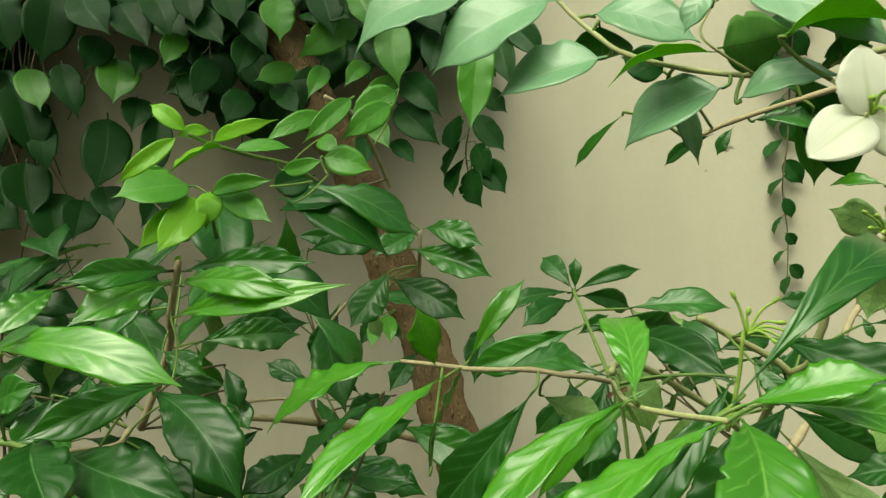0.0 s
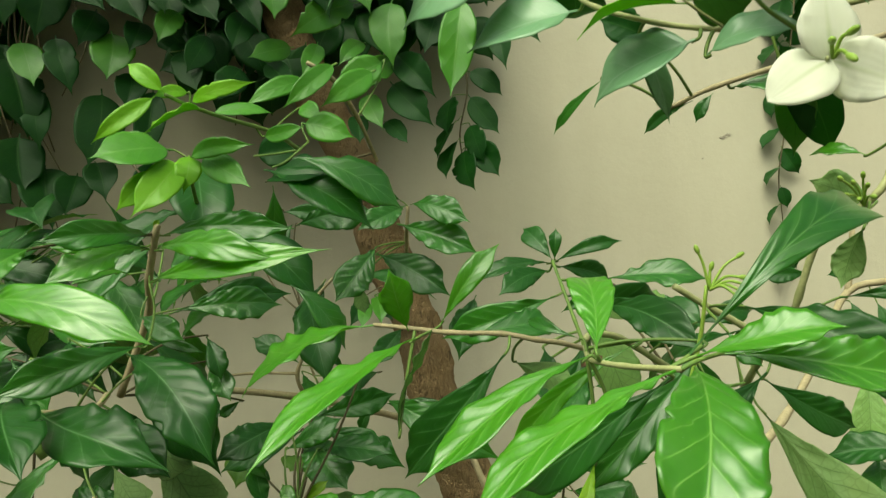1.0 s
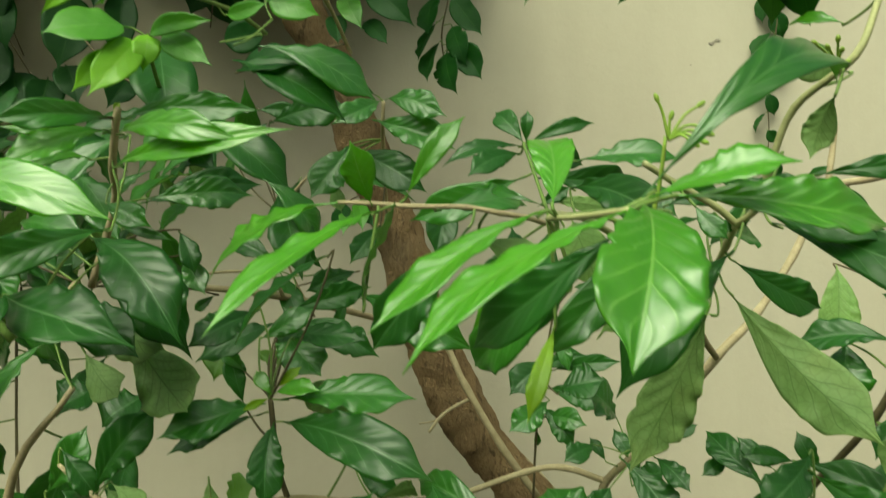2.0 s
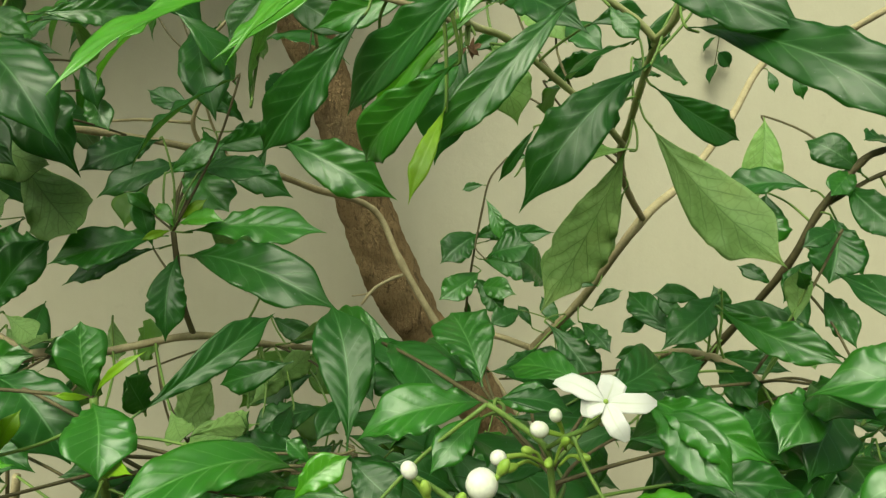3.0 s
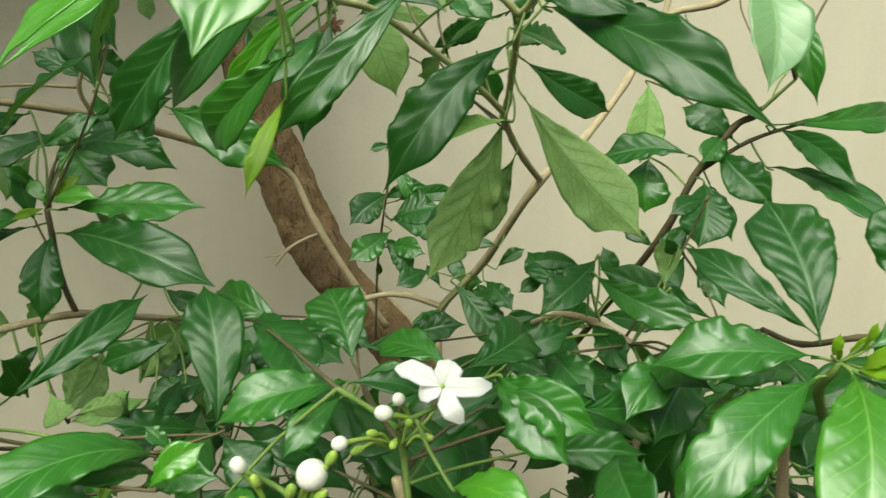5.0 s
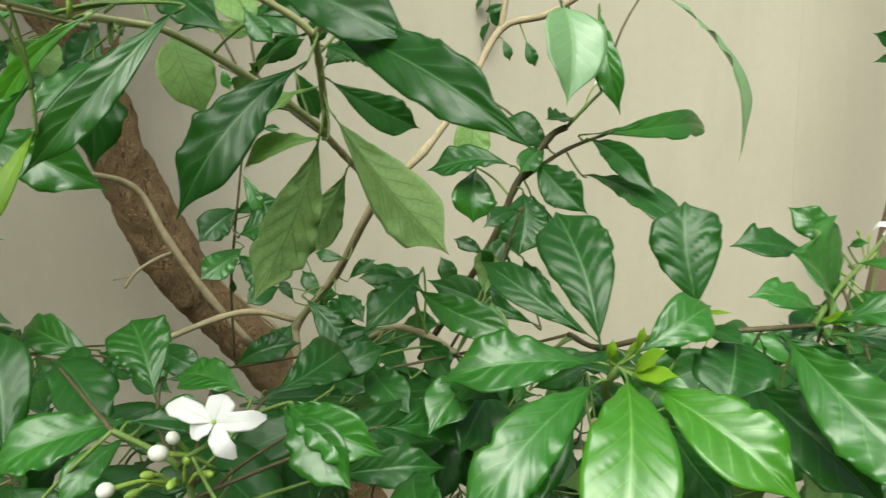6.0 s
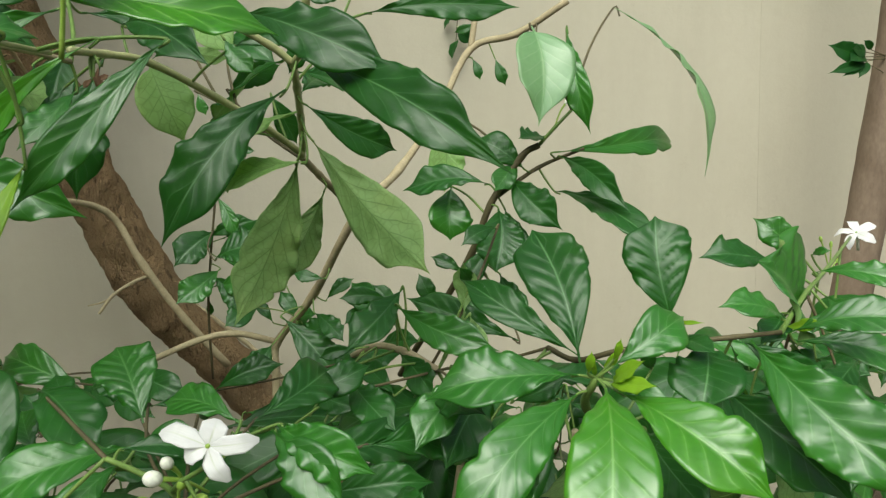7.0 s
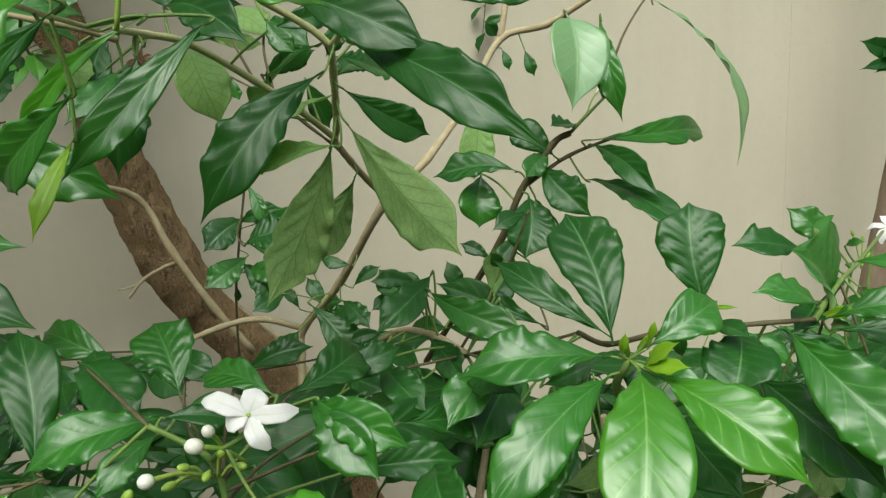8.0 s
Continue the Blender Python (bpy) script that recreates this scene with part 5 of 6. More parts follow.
leaf(jasmine_right, (0.497, 0.401, 1.188), (0.501, 0.369, 1.199), 0.009, 59, 0.1, bud_leaf)
leaf(jasmine_right, (0.405, 0.401, 1.205), (0.41, 0.379, 1.21), 0.003, 51, 0.1, bud_leaf)
leaf(jasmine_right, (0.344, 0.392, 1.18), (0.348, 0.374, 1.203), 0.006, 30, 0.1, bud_leaf)
leaf(jasmine_right, (0.339, 0.393, 1.18), (0.329, 0.379, 1.199), 0.004, -89, 0.1, bud_leaf)
leaf(jasmine_right, (0.4242, 0.392, 1.1863), (0.3905, 0.353, 1.164), 0.047, 20, 0.08, dark_oval)
leaf(jasmine_right, (0.409, 0.405, 1.189), (0.41, 0.363, 1.193), 0.016, 26, 0.12, dark_leaf)
leaf(jasmine_right, (0.429, 0.465, 1.146), (0.416, 0.453, 1.17), 0.012, -79, 0.08, dark_leaf)
leaf(jasmine_right, (0.4432, 0.403, 1.1516), (0.4642, 0.303, 1.1085), 0.045, 34, 0.1, dark_leaf)
leaf(jasmine_right, (0.451, 0.382, 1.19), (0.466, 0.258, 1.133), 0.050, 38, 0.1, mid_leaf)
leaf(jasmine_right, (0.442, 0.385, 1.192), (0.49, 0.36, 1.144), 0.029, 38, 0.1, dark_leaf)
leaf(jasmine_right, (0.386, 0.411, 1.129), (0.378, 0.324, 1.109), 0.036, 30, 0.08, dark_leaf)
leaf(jasmine_right, (0.364, 0.42, 1.138), (0.321, 0.386, 1.116), 0.024, 6, 0.08, dark_leaf)
leaf(jasmine_right, (0.432, 0.439, 1.127), (0.406, 0.38, 1.113), 0.026, 26, 0.08, dark_leaf)
leaf(jasmine_right, (0.561, 0.465, 1.1612), (0.5118, 0.436, 1.2279), 0.105, -15, 0.1, mid_leaf)
leaf(jasmine_right, (0.6078, 0.502, 1.2068), (0.573, 0.522, 1.2433), 0.027, -46, 0.08, mid_leaf)
leaf(jasmine_right, (0.5663, 0.496, 1.212), (0.5007, 0.499, 1.2239), 0.033, -2, 0.08, dark_leaf)
leaf(jasmine_right, (0.4884, 0.392, 1.1959), (0.4366, 0.392, 1.2154), 0.025, -7, 0.1, mid_leaf)
leaf(jasmine_right, (0.49, 0.39, 1.187), (0.543, 0.334, 1.203), 0.030, 9, 0.14, mid_leaf)
leaf(jasmine_right, (0.508, 0.403, 1.174), (0.56, 0.341, 1.16), 0.031, 14, 0.1, mid_leaf)
leaf(jasmine_right, (0.516, 0.425, 1.189), (0.471, 0.395, 1.182), 0.022, 9, 0.06, dark_leaf)
leaf(jasmine_right, (0.618, 0.501, 1.192), (0.654, 0.425, 1.193), 0.023, 22, 0.1, mid_leaf)
leaf(jasmine_right, (0.634, 0.519, 1.203), (0.634, 0.499, 1.211), 0.008, 80, 0.1, mid_leaf)
leaf(jasmine_right, (0.595, 0.463, 1.183), (0.591, 0.419, 1.171), 0.021, 46, 0.06, mid_leaf)
leaf(jasmine_right, (0.6, 0.431, 1.138), (0.529, 0.397, 1.125), 0.025, 10, 0.06, dark_leaf)
leaf(jasmine_right, (0.59, 0.423, 1.085), (0.542, 0.38, 1.062), 0.027, 25, 0.06, dark_leaf)
leaf(jasmine_right, (0.523, 0.441, 1.071), (0.492, 0.365, 1.067), 0.034, -126, 0.06, dark_leaf)
leaf(jasmine_right, (0.311, 0.503, 1.137), (0.248, 0.433, 1.117), 0.038, 1, 0.08, dark_leaf)
leaf(jasmine_right, (0.331, 0.514, 1.119), (0.365, 0.487, 1.144), 0.020, 22, 0.06, dark_leaf)
leaf(jasmine_right, (0.309, 0.517, 1.099), (0.293, 0.435, 1.094), 0.033, 20, 0.08, dark_leaf)
leaf(jasmine_right, (0.294, 0.588, 1.11), (0.252, 0.534, 1.093), 0.028, -1, 0.08, dark_leaf)
leaf(jasmine_right, (0.449, 0.474, 1.108), (0.407, 0.4, 1.098), 0.034, 25, 0.06, dark_leaf)
leaf(jasmine_right, (0.488, 0.424, 1.13), (0.525, 0.402, 1.131), 0.017, 23, 0.08, dark_leaf)
leaf(jasmine, (0.1964, 0.62, 1.4027), (0.1343, 0.74, 1.3555), 0.053, -10, 0.05, dark_leaf)
leaf(jasmine, (0.2027, 0.66, 1.3927), (0.2663, 0.7, 1.378), 0.033, 20, 0.05, dark_leaf)
leaf(jasmine, (0.2042, 0.66, 1.3733), (0.2407, 0.72, 1.3906), 0.027, 20, 0.05, dark_leaf)
leaf(jasmine, (0.1555, 0.75, 1.435), (0.1883, 0.7, 1.4086), 0.030, 20, 0.05, dark_leaf)
leaf(jasmine, (0.1852, 0.72, 1.3766), (0.2058, 0.72, 1.3287), 0.024, 20, 0.05, dark_leaf)
leaf(jasmine, (0.1174, 0.75, 1.4484), (0.1561, 0.7, 1.4193), 0.035, 0, 0.05, pale_leaf)
leaf(jasmine, (0.1974, 1.02, 1.0817), (0.2596, 0.95, 0.9993), 0.049, 15, 0.05, dark_leaf)
leaf(jasmine_front, (0.3079, 0.75, 1.0922), (0.2197, 0.72, 1.0888), 0.040, -10, 0.05, dark_leaf)
leaf(jasmine_front, (0.2183, 0.66, 1.1087), (0.2743, 0.6, 1.0632), 0.048, 10, 0.05, dark_leaf)
leaf(jasmine_front, (0.1482, 0.5, 1.1198), (0.2757, 0.52, 1.1009), 0.038, 10, 0.05, dark_leaf)
leaf(jasmine_right, (0.5268, 0.46, 1.1432), (0.5213, 0.36, 1.0885), 0.040, 30, 0.08, dark_leaf)
leaf(jasmine_right, (0.6245, 0.5, 1.112), (0.6341, 0.45, 1.1113), 0.040, 30, 0.08, dark_leaf)
leaf(jasmine_front, (-0.0097, 0.6, 1.1195), (-0.0373, 0.62, 1.1548), 0.038, -5, 0.06, dark_leaf)
leaf(jasmine_front, (0.0203, 0.58, 1.1083), (-0.0168, 0.62, 1.1517), 0.041, 0, 0.06, dark_leaf)
leaf(jasmine_front, (0.0585, 0.56, 1.1424), (0.0239, 0.62, 1.17), 0.035, 0, 0.06, dark_leaf)
leaf(jasmine, (0.03, 0.42, 1.34), (0.008, 0.387, 1.293), 0.011, 0, 0.05, bud_leaf)
leaf(bougainvillea, (-0.229, 1.536, 1.476), (-0.254, 1.475, 1.416), 0.035, -26, 0.06, dark_broad)
leaf(bougainvillea, (-0.235, 1.536, 1.473), (-0.232, 1.469, 1.407), 0.030, -13, 0.06, mid_broad)
leaf(bougainvillea, (-0.209, 1.532, 1.476), (-0.192, 1.464, 1.416), 0.034, -4, 0.06, mid_broad)
leaf(bougainvillea, (-0.204, 1.53, 1.472), (-0.17, 1.482, 1.422), 0.026, 9, 0.06, dark_broad)
branch(bougainvillea, 0.004, 0.007, bark_bark, (-0.409, 0.904, 1.35), (-0.363, 0.942, 1.345), (-0.268, 1.015, 1.324), (-0.202, 1.128, 1.294), (-0.142, 1.272, 1.256), (-0.051, 1.397, 1.211), (-0.001, 1.384, 1.11), (0.059, 1.375, 1.002), (0.122, 1.377, 0.906))
branch(bougainvillea, 0.003, 0.002, bark_bark, (-0.256, 1.019, 1.322), (-0.262, 0.999, 1.356), (-0.241, 0.985, 1.401), (-0.235, 0.982, 1.449), (-0.208, 0.986, 1.483))
branch(bougainvillea, 0.0022, 0.0015, bark_bark, (-0.262, 0.999, 1.356), (-0.317, 0.982, 1.36), (-0.366, 0.964, 1.357))
branch(bougainvillea, 0.0035, 0.0025, bark_bark, (0.007, 1.4, 1.088), (-0.018, 1.351, 1.089), (-0.049, 1.321, 1.077), (-0.073, 1.308, 1.051))
branch(bougainvillea, 0.002, 0.0012, bark_bark, (-0.044, 1.326, 1.079), (-0.064, 1.32, 1.068), (-0.09, 1.321, 1.064))
# near spray over the camera's right
branch(bougainvillea, 0.0016, 0.0013, young_bark, (0.159, 0.292, 1.555), (0.139, 0.311, 1.557), (0.115, 0.331, 1.557), (0.092, 0.341, 1.558), (0.062, 0.35, 1.566), (0.033, 0.358, 1.579), (0.021, 0.367, 1.593), (0.009, 0.375, 1.61), (-0.004, 0.383, 1.632))
branch(bougainvillea, 0.0007, 0.0006, young_bark, (0.092, 0.341, 1.558), (0.072, 0.33, 1.566), (0.062, 0.329, 1.577), (0.07, 0.327, 1.592))
branch(bougainvillea, 0.0009, 0.0008, young_bark, (0.115, 0.331, 1.557), (0.108, 0.293, 1.534), (0.097, 0.26, 1.514))
branch(bougainvillea, 0.0022, 0.0016, bark_bark, (0.246, 0.469, 1.598), (0.189, 0.47, 1.584), (0.138, 0.491, 1.574), (0.113, 0.511, 1.566))
leaf(bougainvillea, (0.004, 0.374, 1.618), (-0.073, 0.386, 1.591), 0.043, -24, 0.1, sheen_broad)
leaf(bougainvillea, (-0.04, 0.383, 1.63), (-0.118, 0.404, 1.608), 0.048, -26, 0.1, sheen_broad)
leaf(bougainvillea, (0.026, 0.368, 1.582), (-0.034, 0.389, 1.569), 0.037, -23, 0.1, sheen_broad)
leaf(bougainvillea, (0.078, 0.341, 1.554), (0.028, 0.373, 1.536), 0.038, -22, 0.08, sheen_broad)
leaf(bougainvillea, (0.019, 0.375, 1.608), (0.069, 0.348, 1.581), 0.030, 26, 0.1, sheen_broad)
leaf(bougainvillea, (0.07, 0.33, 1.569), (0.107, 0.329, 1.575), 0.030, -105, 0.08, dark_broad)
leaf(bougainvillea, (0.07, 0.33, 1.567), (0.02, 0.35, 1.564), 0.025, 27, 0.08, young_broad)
leaf(bougainvillea, (0.081, 0.342, 1.545), (0.119, 0.312, 1.549), 0.023, 25, 0.1, sheen_broad)
leaf(bougainvillea, (0.079, 0.327, 1.595), (0.135, 0.292, 1.552), 0.027, 30, 0.1, sheen_broad)
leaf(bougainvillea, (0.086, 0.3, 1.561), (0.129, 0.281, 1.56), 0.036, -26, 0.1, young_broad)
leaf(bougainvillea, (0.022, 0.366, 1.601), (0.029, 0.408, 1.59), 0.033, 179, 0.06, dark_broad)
leaf(bougainvillea, (0.056, 0.37, 1.565), (0.072, 0.375, 1.521), 0.013, 32, 0.06, sheen_broad)
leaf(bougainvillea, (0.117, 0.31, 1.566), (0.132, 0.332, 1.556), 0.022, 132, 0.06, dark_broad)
leaf(bougainvillea, (0.061, 0.307, 1.589), (0.047, 0.309, 1.57), 0.014, -7, 0.1, sheen_broad)
leaf(bougainvillea, (0.127, 0.501, 1.568), (0.099, 0.533, 1.553), 0.010, -65, 0.06, dark_leaf)
leaf(bougainvillea, (0.066, 0.499, 1.587), (0.03, 0.532, 1.555), 0.008, -62, 0.06, mid_leaf)
leaf(bougainvillea, (0.138, 0.491, 1.57), (0.125, 0.493, 1.551), 0.009, -21, 0.06, dark_leaf)
leaf(bougainvillea, (0.15, 0.491, 1.573), (0.191, 0.472, 1.565), 0.017, 22, 0.06, mid_leaf)
leaf(bougainvillea, (0.087, 0.467, 1.603), (0.057, 0.465, 1.616), 0.025, -62, 0.06, dark_broad)
leaf(bougainvillea, (-0.029, 0.578, 1.688), (-0.043, 0.567, 1.598), 0.030, -8, 0.06, mid_broad)
leaf(bougainvillea, (0.171, 0.468, 1.602), (0.235, 0.526, 1.528), 0.033, 97, 0.06, dark_broad)
leaf(bougainvillea, (0.184, 0.471, 1.575), (0.206, 0.526, 1.53), 0.027, -30, 0.06, dark_broad)
# young shoots left of the trunk
branch(bougainvillea, 0.0022, 0.0015, green_bark, (-0.195, 0.717, 1.596), (-0.21, 0.666, 1.602), (-0.233, 0.605, 1.599), (-0.252, 0.565, 1.6), (-0.263, 0.544, 1.603))
branch(bougainvillea, 0.0022, 0.0015, green_bark, (-0.291, 0.724, 1.517), (-0.283, 0.671, 1.539), (-0.274, 0.629, 1.558), (-0.272, 0.618, 1.569))
branch(bougainvillea, 0.0025, 0.002, bark_bark, (-0.137, 0.915, 1.625), (-0.139, 0.743, 1.634), (-0.151, 0.661, 1.648), (-0.171, 0.64, 1.658))
branch(bougainvillea, 0.001, 0.0007, green_bark, (-0.169, 0.628, 1.582), (-0.184, 0.61, 1.562), (-0.195, 0.6, 1.554))
leaf(bougainvillea, (-0.263, 0.544, 1.604), (-0.292, 0.541, 1.629), 0.015, -35, 0.1, young_broad)
leaf(bougainvillea, (-0.251, 0.565, 1.601), (-0.194, 0.544, 1.611), 0.013, 61, 0.15, young_broad)
leaf(bougainvillea, (-0.269, 0.544, 1.603), (-0.314, 0.528, 1.564), 0.015, -53, 0.08, young_broad)
leaf(bougainvillea, (-0.243, 0.575, 1.599), (-0.282, 0.547, 1.575), 0.048, 20, 0.06, young_broad)
leaf(bougainvillea, (-0.251, 0.564, 1.61), (-0.273, 0.544, 1.602), 0.011, -57, 0.06, young_broad)
leaf(bougainvillea, (-0.242, 0.585, 1.598), (-0.194, 0.605, 1.603), 0.016, 21, 0.06, mid_broad)
leaf(bougainvillea, (-0.167, 0.642, 1.64), (-0.218, 0.604, 1.611), 0.018, -51, 0.08, mid_broad)
leaf(bougainvillea, (-0.144, 0.64, 1.656), (-0.186, 0.605, 1.607), 0.019, -41, 0.08, mid_broad)
leaf(bougainvillea, (-0.112, 0.661, 1.655), (-0.155, 0.624, 1.615), 0.025, -42, 0.08, mid_broad)
leaf(bougainvillea, (-0.176, 0.636, 1.601), (-0.129, 0.628, 1.585), 0.028, 46, 0.06, mid_broad)
leaf(bougainvillea, (-0.214, 0.646, 1.593), (-0.171, 0.626, 1.596), 0.016, 56, 0.06, mid_broad)
leaf(bougainvillea, (-0.184, 0.664, 1.623), (-0.161, 0.645, 1.609), 0.018, 37, 0.06, mid_broad)
leaf(bougainvillea, (-0.11, 0.757, 1.698), (-0.161, 0.739, 1.671), 0.034, -51, 0.06, mid_broad)
leaf(bougainvillea, (-0.284, 0.617, 1.577), (-0.334, 0.568, 1.564), 0.043, -23, 0.06, mid_broad)
leaf(bougainvillea, (-0.278, 0.618, 1.567), (-0.302, 0.573, 1.516), 0.031, -37, 0.1, young_broad)
leaf(bougainvillea, (-0.288, 0.619, 1.557), (-0.324, 0.592, 1.521), 0.021, -46, 0.1, young_broad)
leaf(bougainvillea, (-0.271, 0.618, 1.569), (-0.209, 0.588, 1.573), 0.017, 54, 0.08, mid_broad)
leaf(bougainvillea, (-0.261, 0.618, 1.571), (-0.21, 0.592, 1.536), 0.025, 28, 0.08, mid_broad)
leaf(bougainvillea, (-0.271, 0.618, 1.572), (-0.27, 0.601, 1.537), 0.023, -18, 0.15, young_broad)
leaf(bougainvillea, (-0.372, 0.714, 1.601), (-0.342, 0.713, 1.616), 0.022, 59, 0.08, mid_broad)
leaf(bougainvillea, (-0.253, 0.766, 1.603), (-0.204, 0.765, 1.613), 0.035, 52, 0.08, dark_broad)
leaf(bougainvillea, (-0.264, 0.867, 1.595), (-0.175, 0.817, 1.595), 0.053, 13, 0.08, dark_broad)
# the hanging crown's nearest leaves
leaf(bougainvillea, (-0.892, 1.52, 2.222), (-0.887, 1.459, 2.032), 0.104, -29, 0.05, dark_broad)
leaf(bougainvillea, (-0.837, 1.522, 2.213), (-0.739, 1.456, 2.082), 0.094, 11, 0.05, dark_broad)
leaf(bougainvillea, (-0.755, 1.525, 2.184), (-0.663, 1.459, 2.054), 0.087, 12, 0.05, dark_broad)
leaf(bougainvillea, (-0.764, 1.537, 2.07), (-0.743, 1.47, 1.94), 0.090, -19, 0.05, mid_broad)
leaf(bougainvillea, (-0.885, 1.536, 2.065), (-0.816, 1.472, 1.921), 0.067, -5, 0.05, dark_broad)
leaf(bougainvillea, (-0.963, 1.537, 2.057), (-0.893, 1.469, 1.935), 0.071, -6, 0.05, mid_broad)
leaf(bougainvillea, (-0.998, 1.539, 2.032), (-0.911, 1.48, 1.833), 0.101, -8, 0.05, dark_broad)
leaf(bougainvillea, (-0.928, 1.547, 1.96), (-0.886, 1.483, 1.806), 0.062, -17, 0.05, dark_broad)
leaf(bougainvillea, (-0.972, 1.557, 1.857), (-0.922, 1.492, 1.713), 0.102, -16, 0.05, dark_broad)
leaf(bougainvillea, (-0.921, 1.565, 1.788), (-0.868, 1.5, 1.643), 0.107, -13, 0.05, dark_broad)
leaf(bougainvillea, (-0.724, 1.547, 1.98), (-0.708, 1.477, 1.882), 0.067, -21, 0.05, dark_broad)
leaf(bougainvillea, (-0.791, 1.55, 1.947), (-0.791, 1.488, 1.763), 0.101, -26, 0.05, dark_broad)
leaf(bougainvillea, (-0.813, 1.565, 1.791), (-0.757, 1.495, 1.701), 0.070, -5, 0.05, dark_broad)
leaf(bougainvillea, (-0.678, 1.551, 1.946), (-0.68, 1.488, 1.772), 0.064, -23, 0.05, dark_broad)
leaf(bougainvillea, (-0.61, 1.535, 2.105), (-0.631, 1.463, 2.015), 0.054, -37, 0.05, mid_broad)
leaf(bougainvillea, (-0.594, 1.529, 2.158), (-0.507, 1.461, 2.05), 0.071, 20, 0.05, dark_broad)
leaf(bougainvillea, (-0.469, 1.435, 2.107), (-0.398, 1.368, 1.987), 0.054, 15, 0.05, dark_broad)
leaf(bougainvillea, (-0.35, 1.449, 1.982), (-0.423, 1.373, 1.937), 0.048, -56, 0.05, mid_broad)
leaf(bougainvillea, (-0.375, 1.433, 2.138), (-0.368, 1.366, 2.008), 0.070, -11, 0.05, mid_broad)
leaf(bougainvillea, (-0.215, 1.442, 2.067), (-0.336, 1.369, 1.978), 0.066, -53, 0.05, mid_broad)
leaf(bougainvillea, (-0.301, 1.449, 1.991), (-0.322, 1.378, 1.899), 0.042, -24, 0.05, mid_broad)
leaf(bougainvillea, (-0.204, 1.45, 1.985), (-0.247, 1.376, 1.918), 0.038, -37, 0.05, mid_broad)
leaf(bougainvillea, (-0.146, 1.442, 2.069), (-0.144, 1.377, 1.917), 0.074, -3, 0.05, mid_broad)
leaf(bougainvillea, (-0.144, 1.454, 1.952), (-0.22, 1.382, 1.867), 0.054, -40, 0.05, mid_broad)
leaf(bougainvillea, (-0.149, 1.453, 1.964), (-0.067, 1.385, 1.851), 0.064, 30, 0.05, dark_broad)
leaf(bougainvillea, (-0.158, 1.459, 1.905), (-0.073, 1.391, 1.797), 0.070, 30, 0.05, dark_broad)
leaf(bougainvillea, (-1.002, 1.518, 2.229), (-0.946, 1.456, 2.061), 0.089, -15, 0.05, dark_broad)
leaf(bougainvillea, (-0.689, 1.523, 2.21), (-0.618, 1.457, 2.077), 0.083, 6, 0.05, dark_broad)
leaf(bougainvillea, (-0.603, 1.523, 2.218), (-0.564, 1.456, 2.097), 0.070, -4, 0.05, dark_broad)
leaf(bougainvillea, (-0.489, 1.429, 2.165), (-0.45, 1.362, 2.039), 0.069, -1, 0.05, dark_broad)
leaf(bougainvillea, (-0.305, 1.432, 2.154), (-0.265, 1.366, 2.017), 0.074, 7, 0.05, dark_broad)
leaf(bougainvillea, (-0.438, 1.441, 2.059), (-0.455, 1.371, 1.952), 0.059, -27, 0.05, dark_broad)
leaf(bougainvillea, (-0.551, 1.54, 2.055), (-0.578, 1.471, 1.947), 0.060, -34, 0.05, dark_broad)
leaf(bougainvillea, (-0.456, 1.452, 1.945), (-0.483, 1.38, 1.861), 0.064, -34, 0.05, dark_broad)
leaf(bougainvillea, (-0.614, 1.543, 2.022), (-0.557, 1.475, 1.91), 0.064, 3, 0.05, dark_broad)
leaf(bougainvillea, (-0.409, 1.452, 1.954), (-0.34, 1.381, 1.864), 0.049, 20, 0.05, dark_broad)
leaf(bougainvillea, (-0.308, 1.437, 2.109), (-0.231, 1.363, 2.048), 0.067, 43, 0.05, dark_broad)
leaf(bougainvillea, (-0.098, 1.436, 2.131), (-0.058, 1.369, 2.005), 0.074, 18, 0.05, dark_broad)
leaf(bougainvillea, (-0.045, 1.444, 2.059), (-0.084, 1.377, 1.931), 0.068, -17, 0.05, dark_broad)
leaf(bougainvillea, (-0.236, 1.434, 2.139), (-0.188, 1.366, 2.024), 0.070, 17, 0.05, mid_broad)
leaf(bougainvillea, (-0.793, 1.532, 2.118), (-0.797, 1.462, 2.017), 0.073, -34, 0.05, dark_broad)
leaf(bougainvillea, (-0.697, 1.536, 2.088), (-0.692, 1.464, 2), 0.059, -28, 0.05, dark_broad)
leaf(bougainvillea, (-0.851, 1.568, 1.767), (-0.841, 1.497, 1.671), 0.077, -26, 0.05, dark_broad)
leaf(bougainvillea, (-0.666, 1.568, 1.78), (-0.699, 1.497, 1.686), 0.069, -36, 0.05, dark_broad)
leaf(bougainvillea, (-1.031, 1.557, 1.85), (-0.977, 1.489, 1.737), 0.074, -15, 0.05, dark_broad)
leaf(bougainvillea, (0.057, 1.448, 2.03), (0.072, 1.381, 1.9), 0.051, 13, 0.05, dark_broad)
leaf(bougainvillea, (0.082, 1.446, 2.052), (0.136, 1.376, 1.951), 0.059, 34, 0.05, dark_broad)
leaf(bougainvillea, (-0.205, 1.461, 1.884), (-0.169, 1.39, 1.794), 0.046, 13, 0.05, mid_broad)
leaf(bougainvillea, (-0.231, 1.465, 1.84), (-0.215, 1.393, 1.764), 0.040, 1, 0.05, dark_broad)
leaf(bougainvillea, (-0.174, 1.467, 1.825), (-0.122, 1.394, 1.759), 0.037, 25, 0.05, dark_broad)
